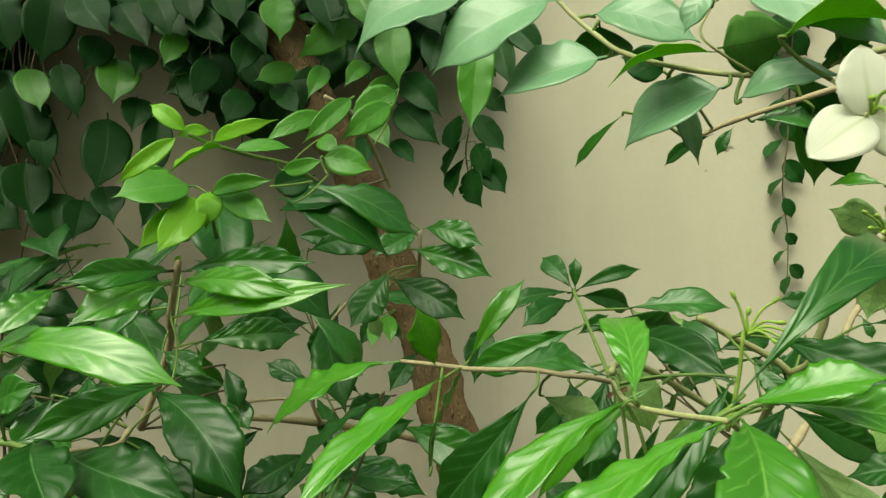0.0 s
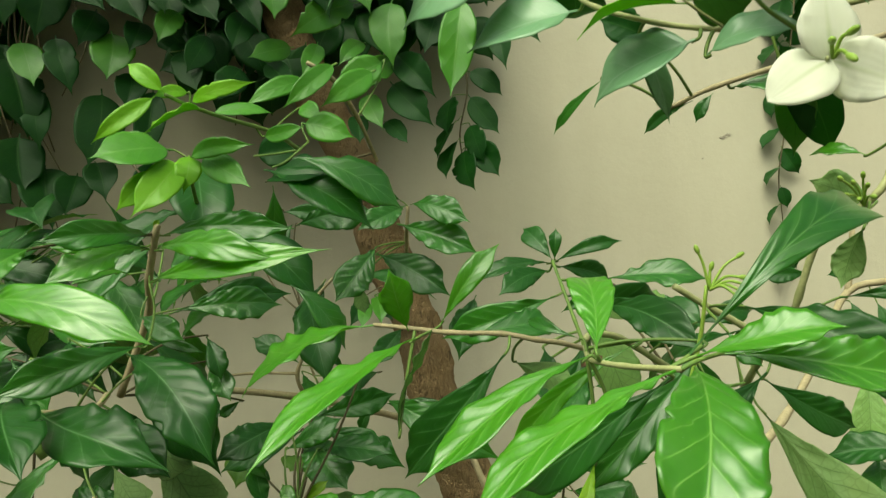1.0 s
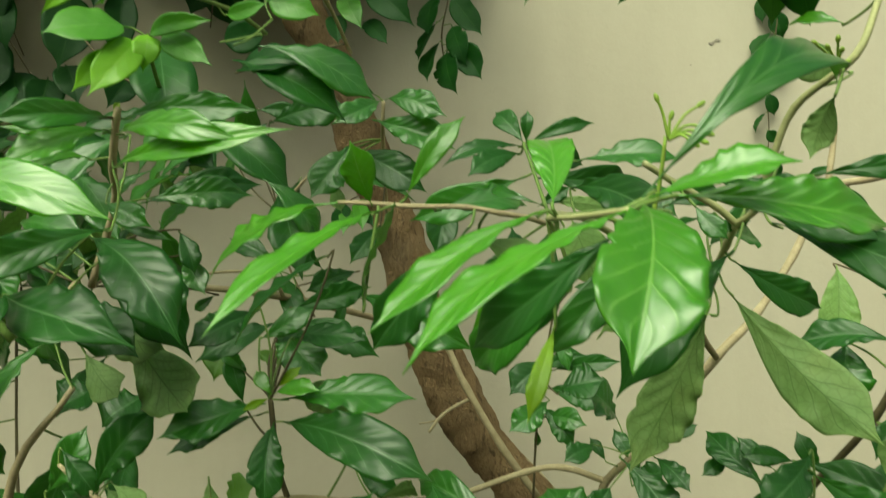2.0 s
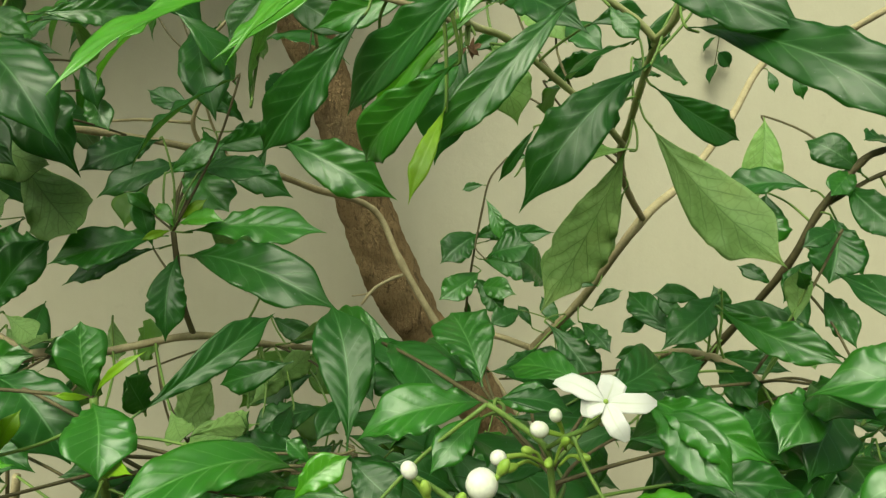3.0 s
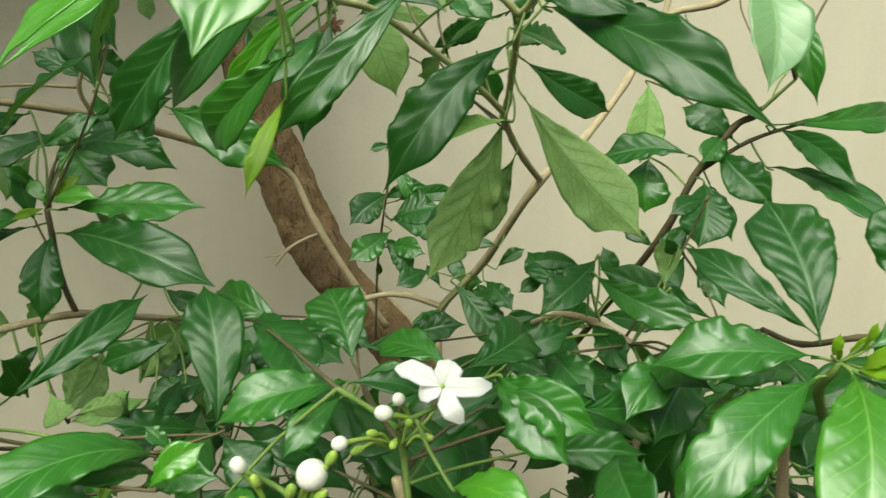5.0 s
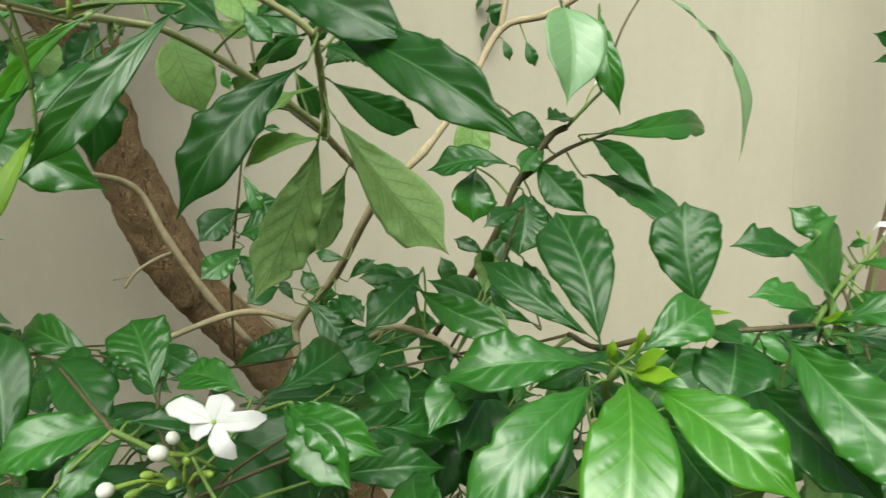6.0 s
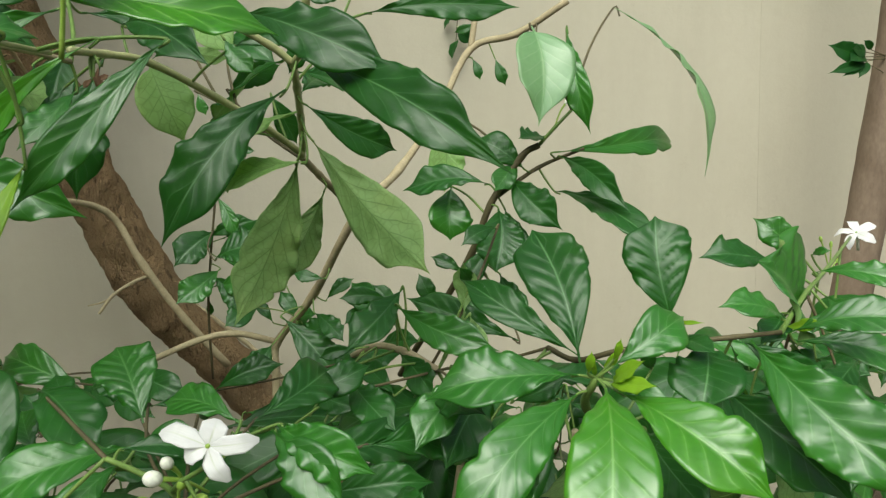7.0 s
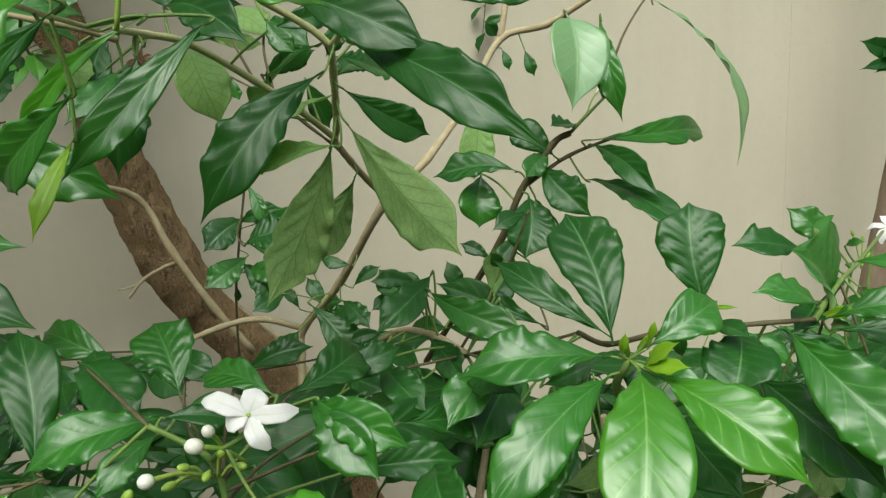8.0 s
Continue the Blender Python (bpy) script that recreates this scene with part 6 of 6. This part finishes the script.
leaf(second, (1.702, 1.466, 1.409), (1.594, 1.465, 1.448), 0.049, -55, 0.05, dark_broad)
leaf(second, (1.709, 1.467, 1.426), (1.642, 1.447, 1.437), 0.033, -44, 0.05, dark_broad)
leaf(second, (1.704, 1.464, 1.404), (1.581, 1.445, 1.386), 0.030, -23, 0.05, dark_broad)
leaf(second, (1.706, 1.462, 1.398), (1.613, 1.443, 1.371), 0.024, -13, 0.05, dark_broad)
leaf(second, (1.709, 1.462, 1.404), (1.658, 1.438, 1.366), 0.023, 10, 0.05, dark_broad)
leaf(second, (1.707, 1.465, 1.415), (1.625, 1.435, 1.405), 0.040, -17, 0.05, dark_broad)
leaf(second, (1.731, 1.471, 1.431), (1.698, 1.465, 1.455), 0.019, -76, 0.05, dark_broad)

# stems from the soil up into the shrubs
branch(jasmine, 0.014, 0.010, bark_bark, (0.20, 1.0, -0.02), (0.22, 1.03, 0.4), (0.195, 1.06, 0.82), (0.2, 1.07, 0.93))
branch(jasmine, 0.008, 0.004, bark_bark, (0.24, 1.0, -0.02), (0.30, 0.9, 0.5), (0.34, 0.84, 0.86), (0.336, 0.83, 1.0))
branch(jasmine_left, 0.010, 0.004, bark_bark, (-0.45, 0.85, -0.02), (-0.46, 0.82, 0.5), (-0.40, 0.75, 0.9), (-0.36, 0.70, 1.02))
branch(jasmine_left, 0.010, 0.003, bark_bark, (-0.5, 0.88, -0.02), (-0.60, 0.9, 0.7), (-0.55, 0.85, 1.1), (-0.43, 0.78, 1.25))
branch(jasmine_back, 0.008, 0.003, bark_bark, (0.48, 1.825, -0.02), (0.28, 1.825, 0.65), (0.03, 1.825, 0.97), (-0.08, 1.82, 1.22), (-0.14, 1.80, 1.42))
branch(jasmine_front, 0.008, 0.003, bark_bark, (0.15, 0.55, -0.02), (0.13, 0.5, 0.6), (0.09, 0.42, 1.05), (0.08, 0.41, 1.12))
branch(jasmine_front, 0.008, 0.004, bark_bark, (0.2, 0.6, -0.02), (0.25, 0.65, 0.5), (0.32, 0.68, 0.88), (0.35, 0.70, 1.0))
branch(jasmine_right, 0.010, 0.003, bark_bark, (0.50, 0.62, -0.02), (0.45, 0.58, 0.6), (0.41, 0.54, 0.98), (0.38, 0.50, 1.09))


# ---- flowers ----
def petal_ring(owner, centre, facing, count, length, width, shape, mat, tilt, spin, name, cup=0.12, size=None, turns=None, girth=None):
    """Petals round a flower's centre, each a blade of its own that leans back from where the flower faces."""
    f = Vector(facing).normalized()
    side = (Vector((1, 0, 0)) - f * f.x).normalized()
    for k in range(count):
        a = radians(spin + (turns[k] if turns else 360 * k / count))
        out = Matrix.Rotation(a, 3, f) @ side
        way = (out * math.cos(radians(tilt)) + f * math.sin(radians(tilt))).normalized()
        up = (f - way * f.dot(way)).normalized()
        up = Matrix.Rotation(radians(16), 3, way) @ up
        scale = size[k] if size else 1.0
        ob = new(name, blade(name, [mat, mat], shape, length * scale, girth[k] if girth else width * scale, cup, 900 + k, 14, 8, 0.0006, 1.4 if shape == "petal" else 0.8, 0.5 if shape == "petal" else 0.05))
        m = Matrix((way, up.cross(way), up)).transposed().to_4x4()
        m.translation = Vector(centre)
        ob.matrix_basis = m
        under(ob, owner)


def ball(bm, centre, r, stretch, way):
    q = Vector(way).to_track_quat("Z", "Y").to_matrix().to_4x4()
    bmesh.ops.create_uvsphere(bm, u_segments=14, v_segments=9, radius=r, matrix=Matrix.Translation(centre) @ q @ Matrix.Diagonal((1, 1, stretch, 1)))


def bud(owner, start, end, r, mat, stretch=1.3, name="bud"):
    bm = bmesh.new()
    mid = (Vector(start) + Vector(end)) / 2 + Vector((0, 0, 0.003))
    tube(bm, [start, mid, end], 0.0008, min(0.0016, 0.5 * r), 7, 4)
    stalk = under(finish("flower_stalk", bm, [STEM_GREEN]), owner)
    bm = bmesh.new()
    way = Vector(end) - mid
    ball(bm, Vector(end) + way.normalized() * r * 0.8, r, stretch, way)
    under(finish(name, bm, [mat]), stalk)
    return stalk


def blossom(owner, centre, facing, size, spin, sizes=None, turns=None, girth=None):
    f = Vector(facing).normalized()
    c = Vector(centre)
    bm = bmesh.new()
    tube(bm, [c - f * 0.022 + Vector((0, 0, -0.006)), c - f * 0.011, c], 0.0016, 0.0026, 8, 4)
    throat = under(finish("flower_tube", bm, [BUD]), owner)
    petal_ring(throat, c, f, 5, size, size * 0.50, "petal", PETAL, 8, spin, "petal", 0.06, sizes, turns, girth)
    bm = bmesh.new()
    ball(bm, c + f * 0.001, 0.0013, 1, f)
    under(finish("flower_eye", bm, [STEM_GREEN]), throat)


front_stem = nearest(jasmine_front, Vector((0.094, 0.388, 1.18)))[1]
blossom(front_stem, (0.1025, 0.362, 1.1945), (-0.15, -0.82, 0.55), 0.0240, 0, [1.08, 0.58, 1.0, 0.82, 0.52], [146, 62, -8, -72, -165], [0.0115, 0.0135, 0.0098, 0.0105, 0.012])
bud(front_stem, (0.099, 0.388, 1.157), (0.076, 0.379, 1.174), 0.0044, BUD, 1.2)
bud(front_stem, (0.089, 0.388, 1.160), (0.082, 0.378, 1.181), 0.0034, BUD, 1.2)
bud(front_stem, (0.079, 0.388, 1.152), (0.052, 0.362, 1.168), 0.0040, BUD, 1.1)
low_stem = nearest(jasmine_front, Vector((0.03, 0.32, 1.15)))[1]
bud(low_stem, (0.030, 0.326, 1.145), (0.036, 0.323, 1.168), 0.0072, BUD, 1.0)
bud(low_stem, (0.020, 0.325, 1.150), (0.008, 0.321, 1.179), 0.0036, BUD, 1.2)
for dx, dz, r in ((-0.012, 0.002, 0.003), (-0.004, -0.006, 0.003), (0.006, 0.006, 0.0026), (0.014, 0.012, 0.0026), (-0.008, 0.012, 0.0024), (0.024, 0.020, 0.0026), (0.018, 0.003, 0.0026)):
    bud(low_stem, (0.022 + dx * 0.4, 0.326, 1.146), (0.022 + dx, 0.32, 1.160 + dz), r, STEM_GREEN, 1.7)
for dx, dz in ((-0.006, 0.000), (0.004, -0.006), (0.012, 0.004), (-0.014, -0.008), (0.02, -0.004)):
    bud(front_stem, (0.079 + dx * 0.3, 0.386, 1.152), (0.074 + dx, 0.378, 1.164 + dz), 0.0024, STEM_GREEN, 1.8)

whorl_stem = nearest(jasmine, Vector((0.07, 0.34, 1.40)))[1]
bm = bmesh.new()
tube(bm, [(0.064, 0.349, 1.385), (0.069, 0.342, 1.41), (0.071, 0.335, 1.433)], 0.0012, 0.0009, 7, 4)
under(finish("flower_stalk", bm, [STEM_GREEN]), whorl_stem)
for end in ((0.067, 0.332, 1.449), (0.073, 0.333, 1.441), (0.086, 0.333, 1.446), (0.084, 0.326, 1.436), (0.086, 0.324, 1.432), (0.080, 0.324, 1.428), (0.084, 0.325, 1.429)):
    bud(whorl_stem, (0.072, 0.334, 1.431), end, 0.0012, STEM_GREEN, 2.0)

side_stem = nearest(jasmine, Vector((0.2147, 0.4561, 1.4825)))[1]
for end in ((0.1958, 0.4444, 1.4981), (0.1989, 0.4453, 1.4886), (0.2034, 0.4447, 1.4953), (0.2065, 0.4457, 1.4858), (0.2114, 0.445, 1.4933), (0.2146, 0.4456, 1.4869), (0.2092, 0.4444, 1.4996)):
    bud(side_stem, (0.2147, 0.4561, 1.4825), end, 0.0016, STEM_GREEN, 1.8)

right_stem = nearest(jasmine_right, Vector((0.84, 0.66, 1.13)))[1]
blossom(right_stem, (0.869, 0.69, 1.174), (-0.5, -0.3, 0.8), 0.024, 60)
for dx, dz in ((-0.03, 0.01), (-0.045, 0.018), (-0.02, -0.01)):
    bud(right_stem, (0.82, 0.68, 1.13), (0.85 + dx, 0.68, 1.155 + dz), 0.002, STEM_GREEN, 2.2)
bud(nearest(jasmine, Vector((0.467, 0.65, 1.29)))[1], (0.46, 0.68, 1.33), (0.474, 0.682, 1.352), 0.0022, BUD, 1.8)

bract_stem = nearest(bougainvillea, Vector((0.1, 0.262, 1.516)))[1]
bm = bmesh.new()
tube(bm, [(0.115, 0.30, 1.53), (0.107, 0.28, 1.522), (0.100, 0.264, 1.516)], 0.0012, 0.0010, 7, 4)
holder = under(finish("flower_stalk", bm, [STEM_GREEN]), bract_stem)
petal_ring(holder, (0.099, 0.262, 1.514), (-0.25, -1.0, 0.05), 3, 0.028, 0.035, "bract", BRACT, 8, 90, "bract", 0.06)
for dx, dz in ((-0.004, 0.002), (0.003, 0.005), (0.002, -0.004)):
    bud(holder, (0.1, 0.262, 1.514), (0.099 + dx, 0.252, 1.516 + dz), 0.0015, STEM_GREEN, 2.4)


# ---- dense growth: leaves placed at random inside a plant's own space ----
def variants(shape, upper, lower, lengths, ratio, seed):
    made = []
    for k, length in enumerate(lengths):
        made.append((blade("leaf", [upper, lower], shape, length, length * ratio, 0.07, seed + k, 14, 6), length))
    return made


def fill(owner, count, spot, kinds, seed, down=0.6, face=0.5):
    """Leaves with a short twig to the nearest branch, hanging outwards and down."""
    rnd = random.Random(seed)
    done = 0
    while done < count:
        p = spot(rnd)
        if p is None:
            continue
        p = Vector(p)
        done += 1
        data, length = rnd.choice(kinds)
        a = rnd.uniform(0, 2 * math.pi)
        way = Vector((math.cos(a), math.sin(a) * 0.7 - 0.25, -down * rnd.uniform(0.1, 1.6))).normalized()
        up = Vector((rnd.gauss(0, 0.3), -face + rnd.gauss(0, 0.25), 0.75))
        up = (up - way * up.dot(way)).normalized()
        m = Matrix((way, up.cross(way), up)).transposed().to_4x4()
        m.translation = p
        gap, bearer, q = nearest(owner, p)
        ob = new("leaf", data)
        ob.matrix_basis = m
        under(ob, bearer)
        if 0.004 < gap < 0.14:
            bm = bmesh.new()
            tube(bm, [q, (q + p) / 2 + Vector((0, 0, -0.1 * gap)), p, p + way * length * 0.07], 0.0015, 0.0010, 5, 2)
            under(finish("twig", bm, [green_bark]), bearer)


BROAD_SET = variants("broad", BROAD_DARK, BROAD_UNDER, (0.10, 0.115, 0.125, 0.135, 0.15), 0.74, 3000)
DARK_SET = variants("lance", JASMINE_DARK, JASMINE_UNDER, (0.11, 0.125, 0.14, 0.155), 0.38, 3100)
MID_SET = variants("lance", JASMINE_MID, JASMINE_UNDER, (0.10, 0.12, 0.14), 0.36, 3150)

# twigs of the bougainvillea's hanging crown
rnd = random.Random(11)
for k in range(40):
    x, z = rnd.uniform(-1.3, 0.0), rnd.uniform(2.2, 2.7)
    y = rnd.uniform(1.60, 1.72)
    drop = rnd.uniform(0.15, 0.42)
    if x > -0.3:
        drop *= 0.5
    elif x < -1.0:
        drop *= 2.0
    branch(bougainvillea, 0.0035, 0.0015, dark_bark, (x * 0.8 - 0.1, min(1.78, y + 0.06), z + 0.12), (x, y, z), (x + rnd.uniform(-0.06, 0.06), y - 0.02, z - drop * 0.5), (x + rnd.uniform(-0.1, 0.1), y - 0.01, z - drop), sides=5)


def crown_spot(r):
    x, z, y = r.uniform(-1.55, 0.02), r.uniform(1.6, 2.6), r.uniform(1.60, 1.70)
    low = 1.68 if x < -1.08 else 2.24 if x < -0.70 else 1.97 if x < -0.27 else 2.08
    if z < low + r.uniform(0, 0.10):
        return None
    return x, y, z


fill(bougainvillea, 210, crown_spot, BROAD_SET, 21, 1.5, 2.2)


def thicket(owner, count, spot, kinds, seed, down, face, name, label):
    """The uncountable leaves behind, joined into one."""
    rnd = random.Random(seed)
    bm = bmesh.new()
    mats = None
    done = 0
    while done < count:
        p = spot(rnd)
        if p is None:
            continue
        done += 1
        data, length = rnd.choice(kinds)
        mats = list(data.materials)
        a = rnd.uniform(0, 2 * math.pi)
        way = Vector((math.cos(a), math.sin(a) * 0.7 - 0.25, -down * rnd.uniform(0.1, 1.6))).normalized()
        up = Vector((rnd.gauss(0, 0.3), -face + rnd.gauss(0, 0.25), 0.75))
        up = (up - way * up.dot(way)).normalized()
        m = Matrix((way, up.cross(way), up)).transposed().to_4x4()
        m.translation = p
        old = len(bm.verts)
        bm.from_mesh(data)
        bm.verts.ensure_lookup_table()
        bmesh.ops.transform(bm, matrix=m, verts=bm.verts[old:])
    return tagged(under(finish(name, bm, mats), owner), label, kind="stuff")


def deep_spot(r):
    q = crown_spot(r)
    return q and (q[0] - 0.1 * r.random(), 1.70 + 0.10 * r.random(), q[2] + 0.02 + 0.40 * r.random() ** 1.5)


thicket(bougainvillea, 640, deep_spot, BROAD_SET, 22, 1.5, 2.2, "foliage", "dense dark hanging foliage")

# unseen overhang of the crown, added above the path to shade the left
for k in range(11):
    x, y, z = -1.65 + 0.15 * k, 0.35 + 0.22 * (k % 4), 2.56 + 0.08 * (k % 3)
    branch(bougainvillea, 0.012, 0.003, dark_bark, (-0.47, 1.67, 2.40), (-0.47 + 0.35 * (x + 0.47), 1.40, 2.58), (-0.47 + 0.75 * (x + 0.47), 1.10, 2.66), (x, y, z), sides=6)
thicket(bougainvillea, 260, lambda r: (r.uniform(-1.85, -0.15), r.uniform(0.15, 1.25), r.uniform(2.46, 2.84)), BROAD_SET, 23, 0.7, 0.6, "foliage", "unseen overhead foliage added to shade the left")

# hanging bunch beside the trunk, and the thin vine on the wall
branch(bougainvillea, 0.002, 0.0015, dark_bark, (-0.02, 1.48, 2.0), (0.0, 1.49, 1.90), (-0.02, 1.5, 1.80), (-0.01, 1.5, 1.71), sides=6)
for base, tip, width in (((-0.03, 1.49, 1.88), (-0.05, 1.45, 1.79), 0.062), ((-0.02, 1.49, 1.83), (-0.07, 1.45, 1.74), 0.062), ((-0.01, 1.49, 1.77), (0.0, 1.45, 1.675), 0.060), ((-0.02, 1.49, 1.79), (-0.055, 1.45, 1.70), 0.056),
                         ((0.0, 1.49, 1.78), (0.055, 1.46, 1.70), 0.058), ((0.0, 1.49, 1.88), (0.06, 1.47, 1.79), 0.050), ((0.0, 1.49, 1.93), (0.07, 1.47, 1.87), 0.046), ((0.0, 1.49, 1.82), (0.02, 1.45, 1.73), 0.050)):
    leaf(bougainvillea, base, tip, width, 40, 0.05, dark_broad)
vine = plant("wall_vine", (0.86, 1.83, 2.3), "thin vine with small dark leaves hanging on the cream wall", "vine")
branch(vine, 0.003, 0.001, dark_bark, (0.89, 1.84, 3.1), (0.865, 1.83, 2.35), (0.82, 1.82, 2.03), (0.80, 1.83, 1.86), (0.775, 1.83, 1.74), (0.778, 1.835, 1.62), (0.765, 1.835, 1.51), sides=6)
rnd = random.Random(5)
for k in range(17):
    z = 1.52 + 0.80 * (k / 16) ** 1.2
    x = 0.77 + 0.10 * max(0, z - 1.65)
    s = 1 if k % 2 else -1
    big = 0.95 + 1.1 * max(0, z - 1.65) / 0.45
    leaf(vine, (x, 1.83, z), (x + s * rnd.uniform(0.012, 0.04) * big, 1.835 - 0.02 * rnd.random(), z - rnd.uniform(0.03, 0.055) * big), rnd.uniform(0.028, 0.040) * big, rnd.uniform(20, 60), 0.04, dark_broad)


def left_spot(r):
    x, y, z = r.uniform(-0.9, -0.22), r.uniform(0.75, 1.25), r.uniform(0.75, 1.62)
    if z < 1.35 and r.random() < 0.72:
        return None
    if x > -0.45 and z < 1.45:
        return None
    return x, y, z


for k in range(5):
    x, y, z = rnd.uniform(-0.85, -0.45), rnd.uniform(0.8, 1.2), rnd.uniform(1.1, 1.55)
    branch(jasmine_left, 0.003, 0.0016, dark_bark, (-0.48, 0.86, 0.5), (x * 0.6 - 0.2, (y + 0.86) / 2, z * 0.7), (x, y, z - 0.1), (x + 0.03, y - 0.03, z), sides=6)
fill(jasmine_left, 150, left_spot, DARK_SET + MID_SET, 31, 0.7, 0.6)


def low_spot(r):
    x, y = r.uniform(-0.12, 1.4), r.uniform(0.55, 1.15)
    z = 1.29 - 0.33 * y - 0.42 * r.random() ** 1.5
    if x > 1.05 and y > 0.95 and r.random() < 0.6:
        return None
    return x, y, z


for k in range(24):
    x, y = rnd.uniform(-0.15, 1.35), rnd.uniform(0.6, 1.15)
    z = 1.26 - 0.33 * y - rnd.uniform(0.02, 0.2)
    root = 0.28 + rnd.uniform(-0.05, 0.05) + (0.35 if x > 0.7 else 0)
    branch(jasmine_front if x < 0.6 else jasmine_right, 0.0036, 0.0018, dark_bark, (root, 0.65, 0.35), ((x + root) / 2, (y + 0.65) / 2, z * 0.68), (x, y, z - 0.08), (x + 0.02, y - 0.02, z), sides=6)
fill(jasmine_front, 230, lambda r: (lambda q: q if q[0] < 0.62 else None)(low_spot(r) or (9, 0, 0)), DARK_SET + MID_SET[:1], 41, 0.6, 0.5)
fill(jasmine_right, 130, lambda r: (lambda q: q if 0.62 < q[0] < 8 else None)(low_spot(r) or (9, 0, 0)), DARK_SET + MID_SET[:1], 43, 0.6, 0.5)


def low_left(r):
    x, y = r.uniform(-0.75, -0.12), r.uniform(0.6, 1.15)
    return x, y, 1.22 - 0.33 * y - r.uniform(0.02, 0.4)


fill(jasmine_left, 150, low_left, DARK_SET + MID_SET[:2], 47, 0.6, 0.5)

# dry leaves on the soil
litter_set = variants("lance", DRY_LEAF, DRY_LEAF, (0.06, 0.08, 0.10), 0.40, 3200)
for k in range(90):
    data, length = rnd.choice(litter_set)
    ob = tagged(new("dry_leaf", data), "curled brown dry leaf lying on the soil", "dry leaf", "leaf litter")
    x, y = rnd.uniform(0.9, 2.6), rnd.uniform(0.95, 1.58)
    ob.matrix_basis = pose(x, y, 0.02 * noise.noise((x * 2, y * 2, 0)) + 0.012 * noise.noise((x * 9, y * 9, 3)) + 0.004, rnd.uniform(-8, 8), rnd.uniform(-6, 6), rnd.uniform(0, 360))


# two small scuffs in the paint
def scuff(x, z, size, seed):
    r = random.Random(seed)
    bm = bmesh.new()
    rim = [bm.verts.new((x + size * r.uniform(0.5, 1.2) * math.cos(a), WALL_Y - 0.0015, z + 0.6 * size * r.uniform(0.4, 1.1) * math.sin(a))) for a in [2 * math.pi * k / 14 for k in range(14)]]
    back = [bm.verts.new((v.co.x, WALL_Y + 0.002, v.co.z)) for v in rim]
    bm.faces.new(rim)
    for k in range(14):
        bm.faces.new((rim[k], back[k], back[(k + 1) % 14], rim[(k + 1) % 14]))
    finish("paint_scuff", bm, [SCUFF], wall, False)


SCUFF = plain_material("scuffed_plaster", (0.30, 0.27, 0.21), (0.38, 0.35, 0.28), 120, 0.9)
scuff(0.655, 1.851, 0.010, 1)
scuff(0.668, 1.858, 0.008, 2)
scuff(1.395, 0.872, 0.005, 3)
scuff(0.60, 1.80, 0.003, 4)
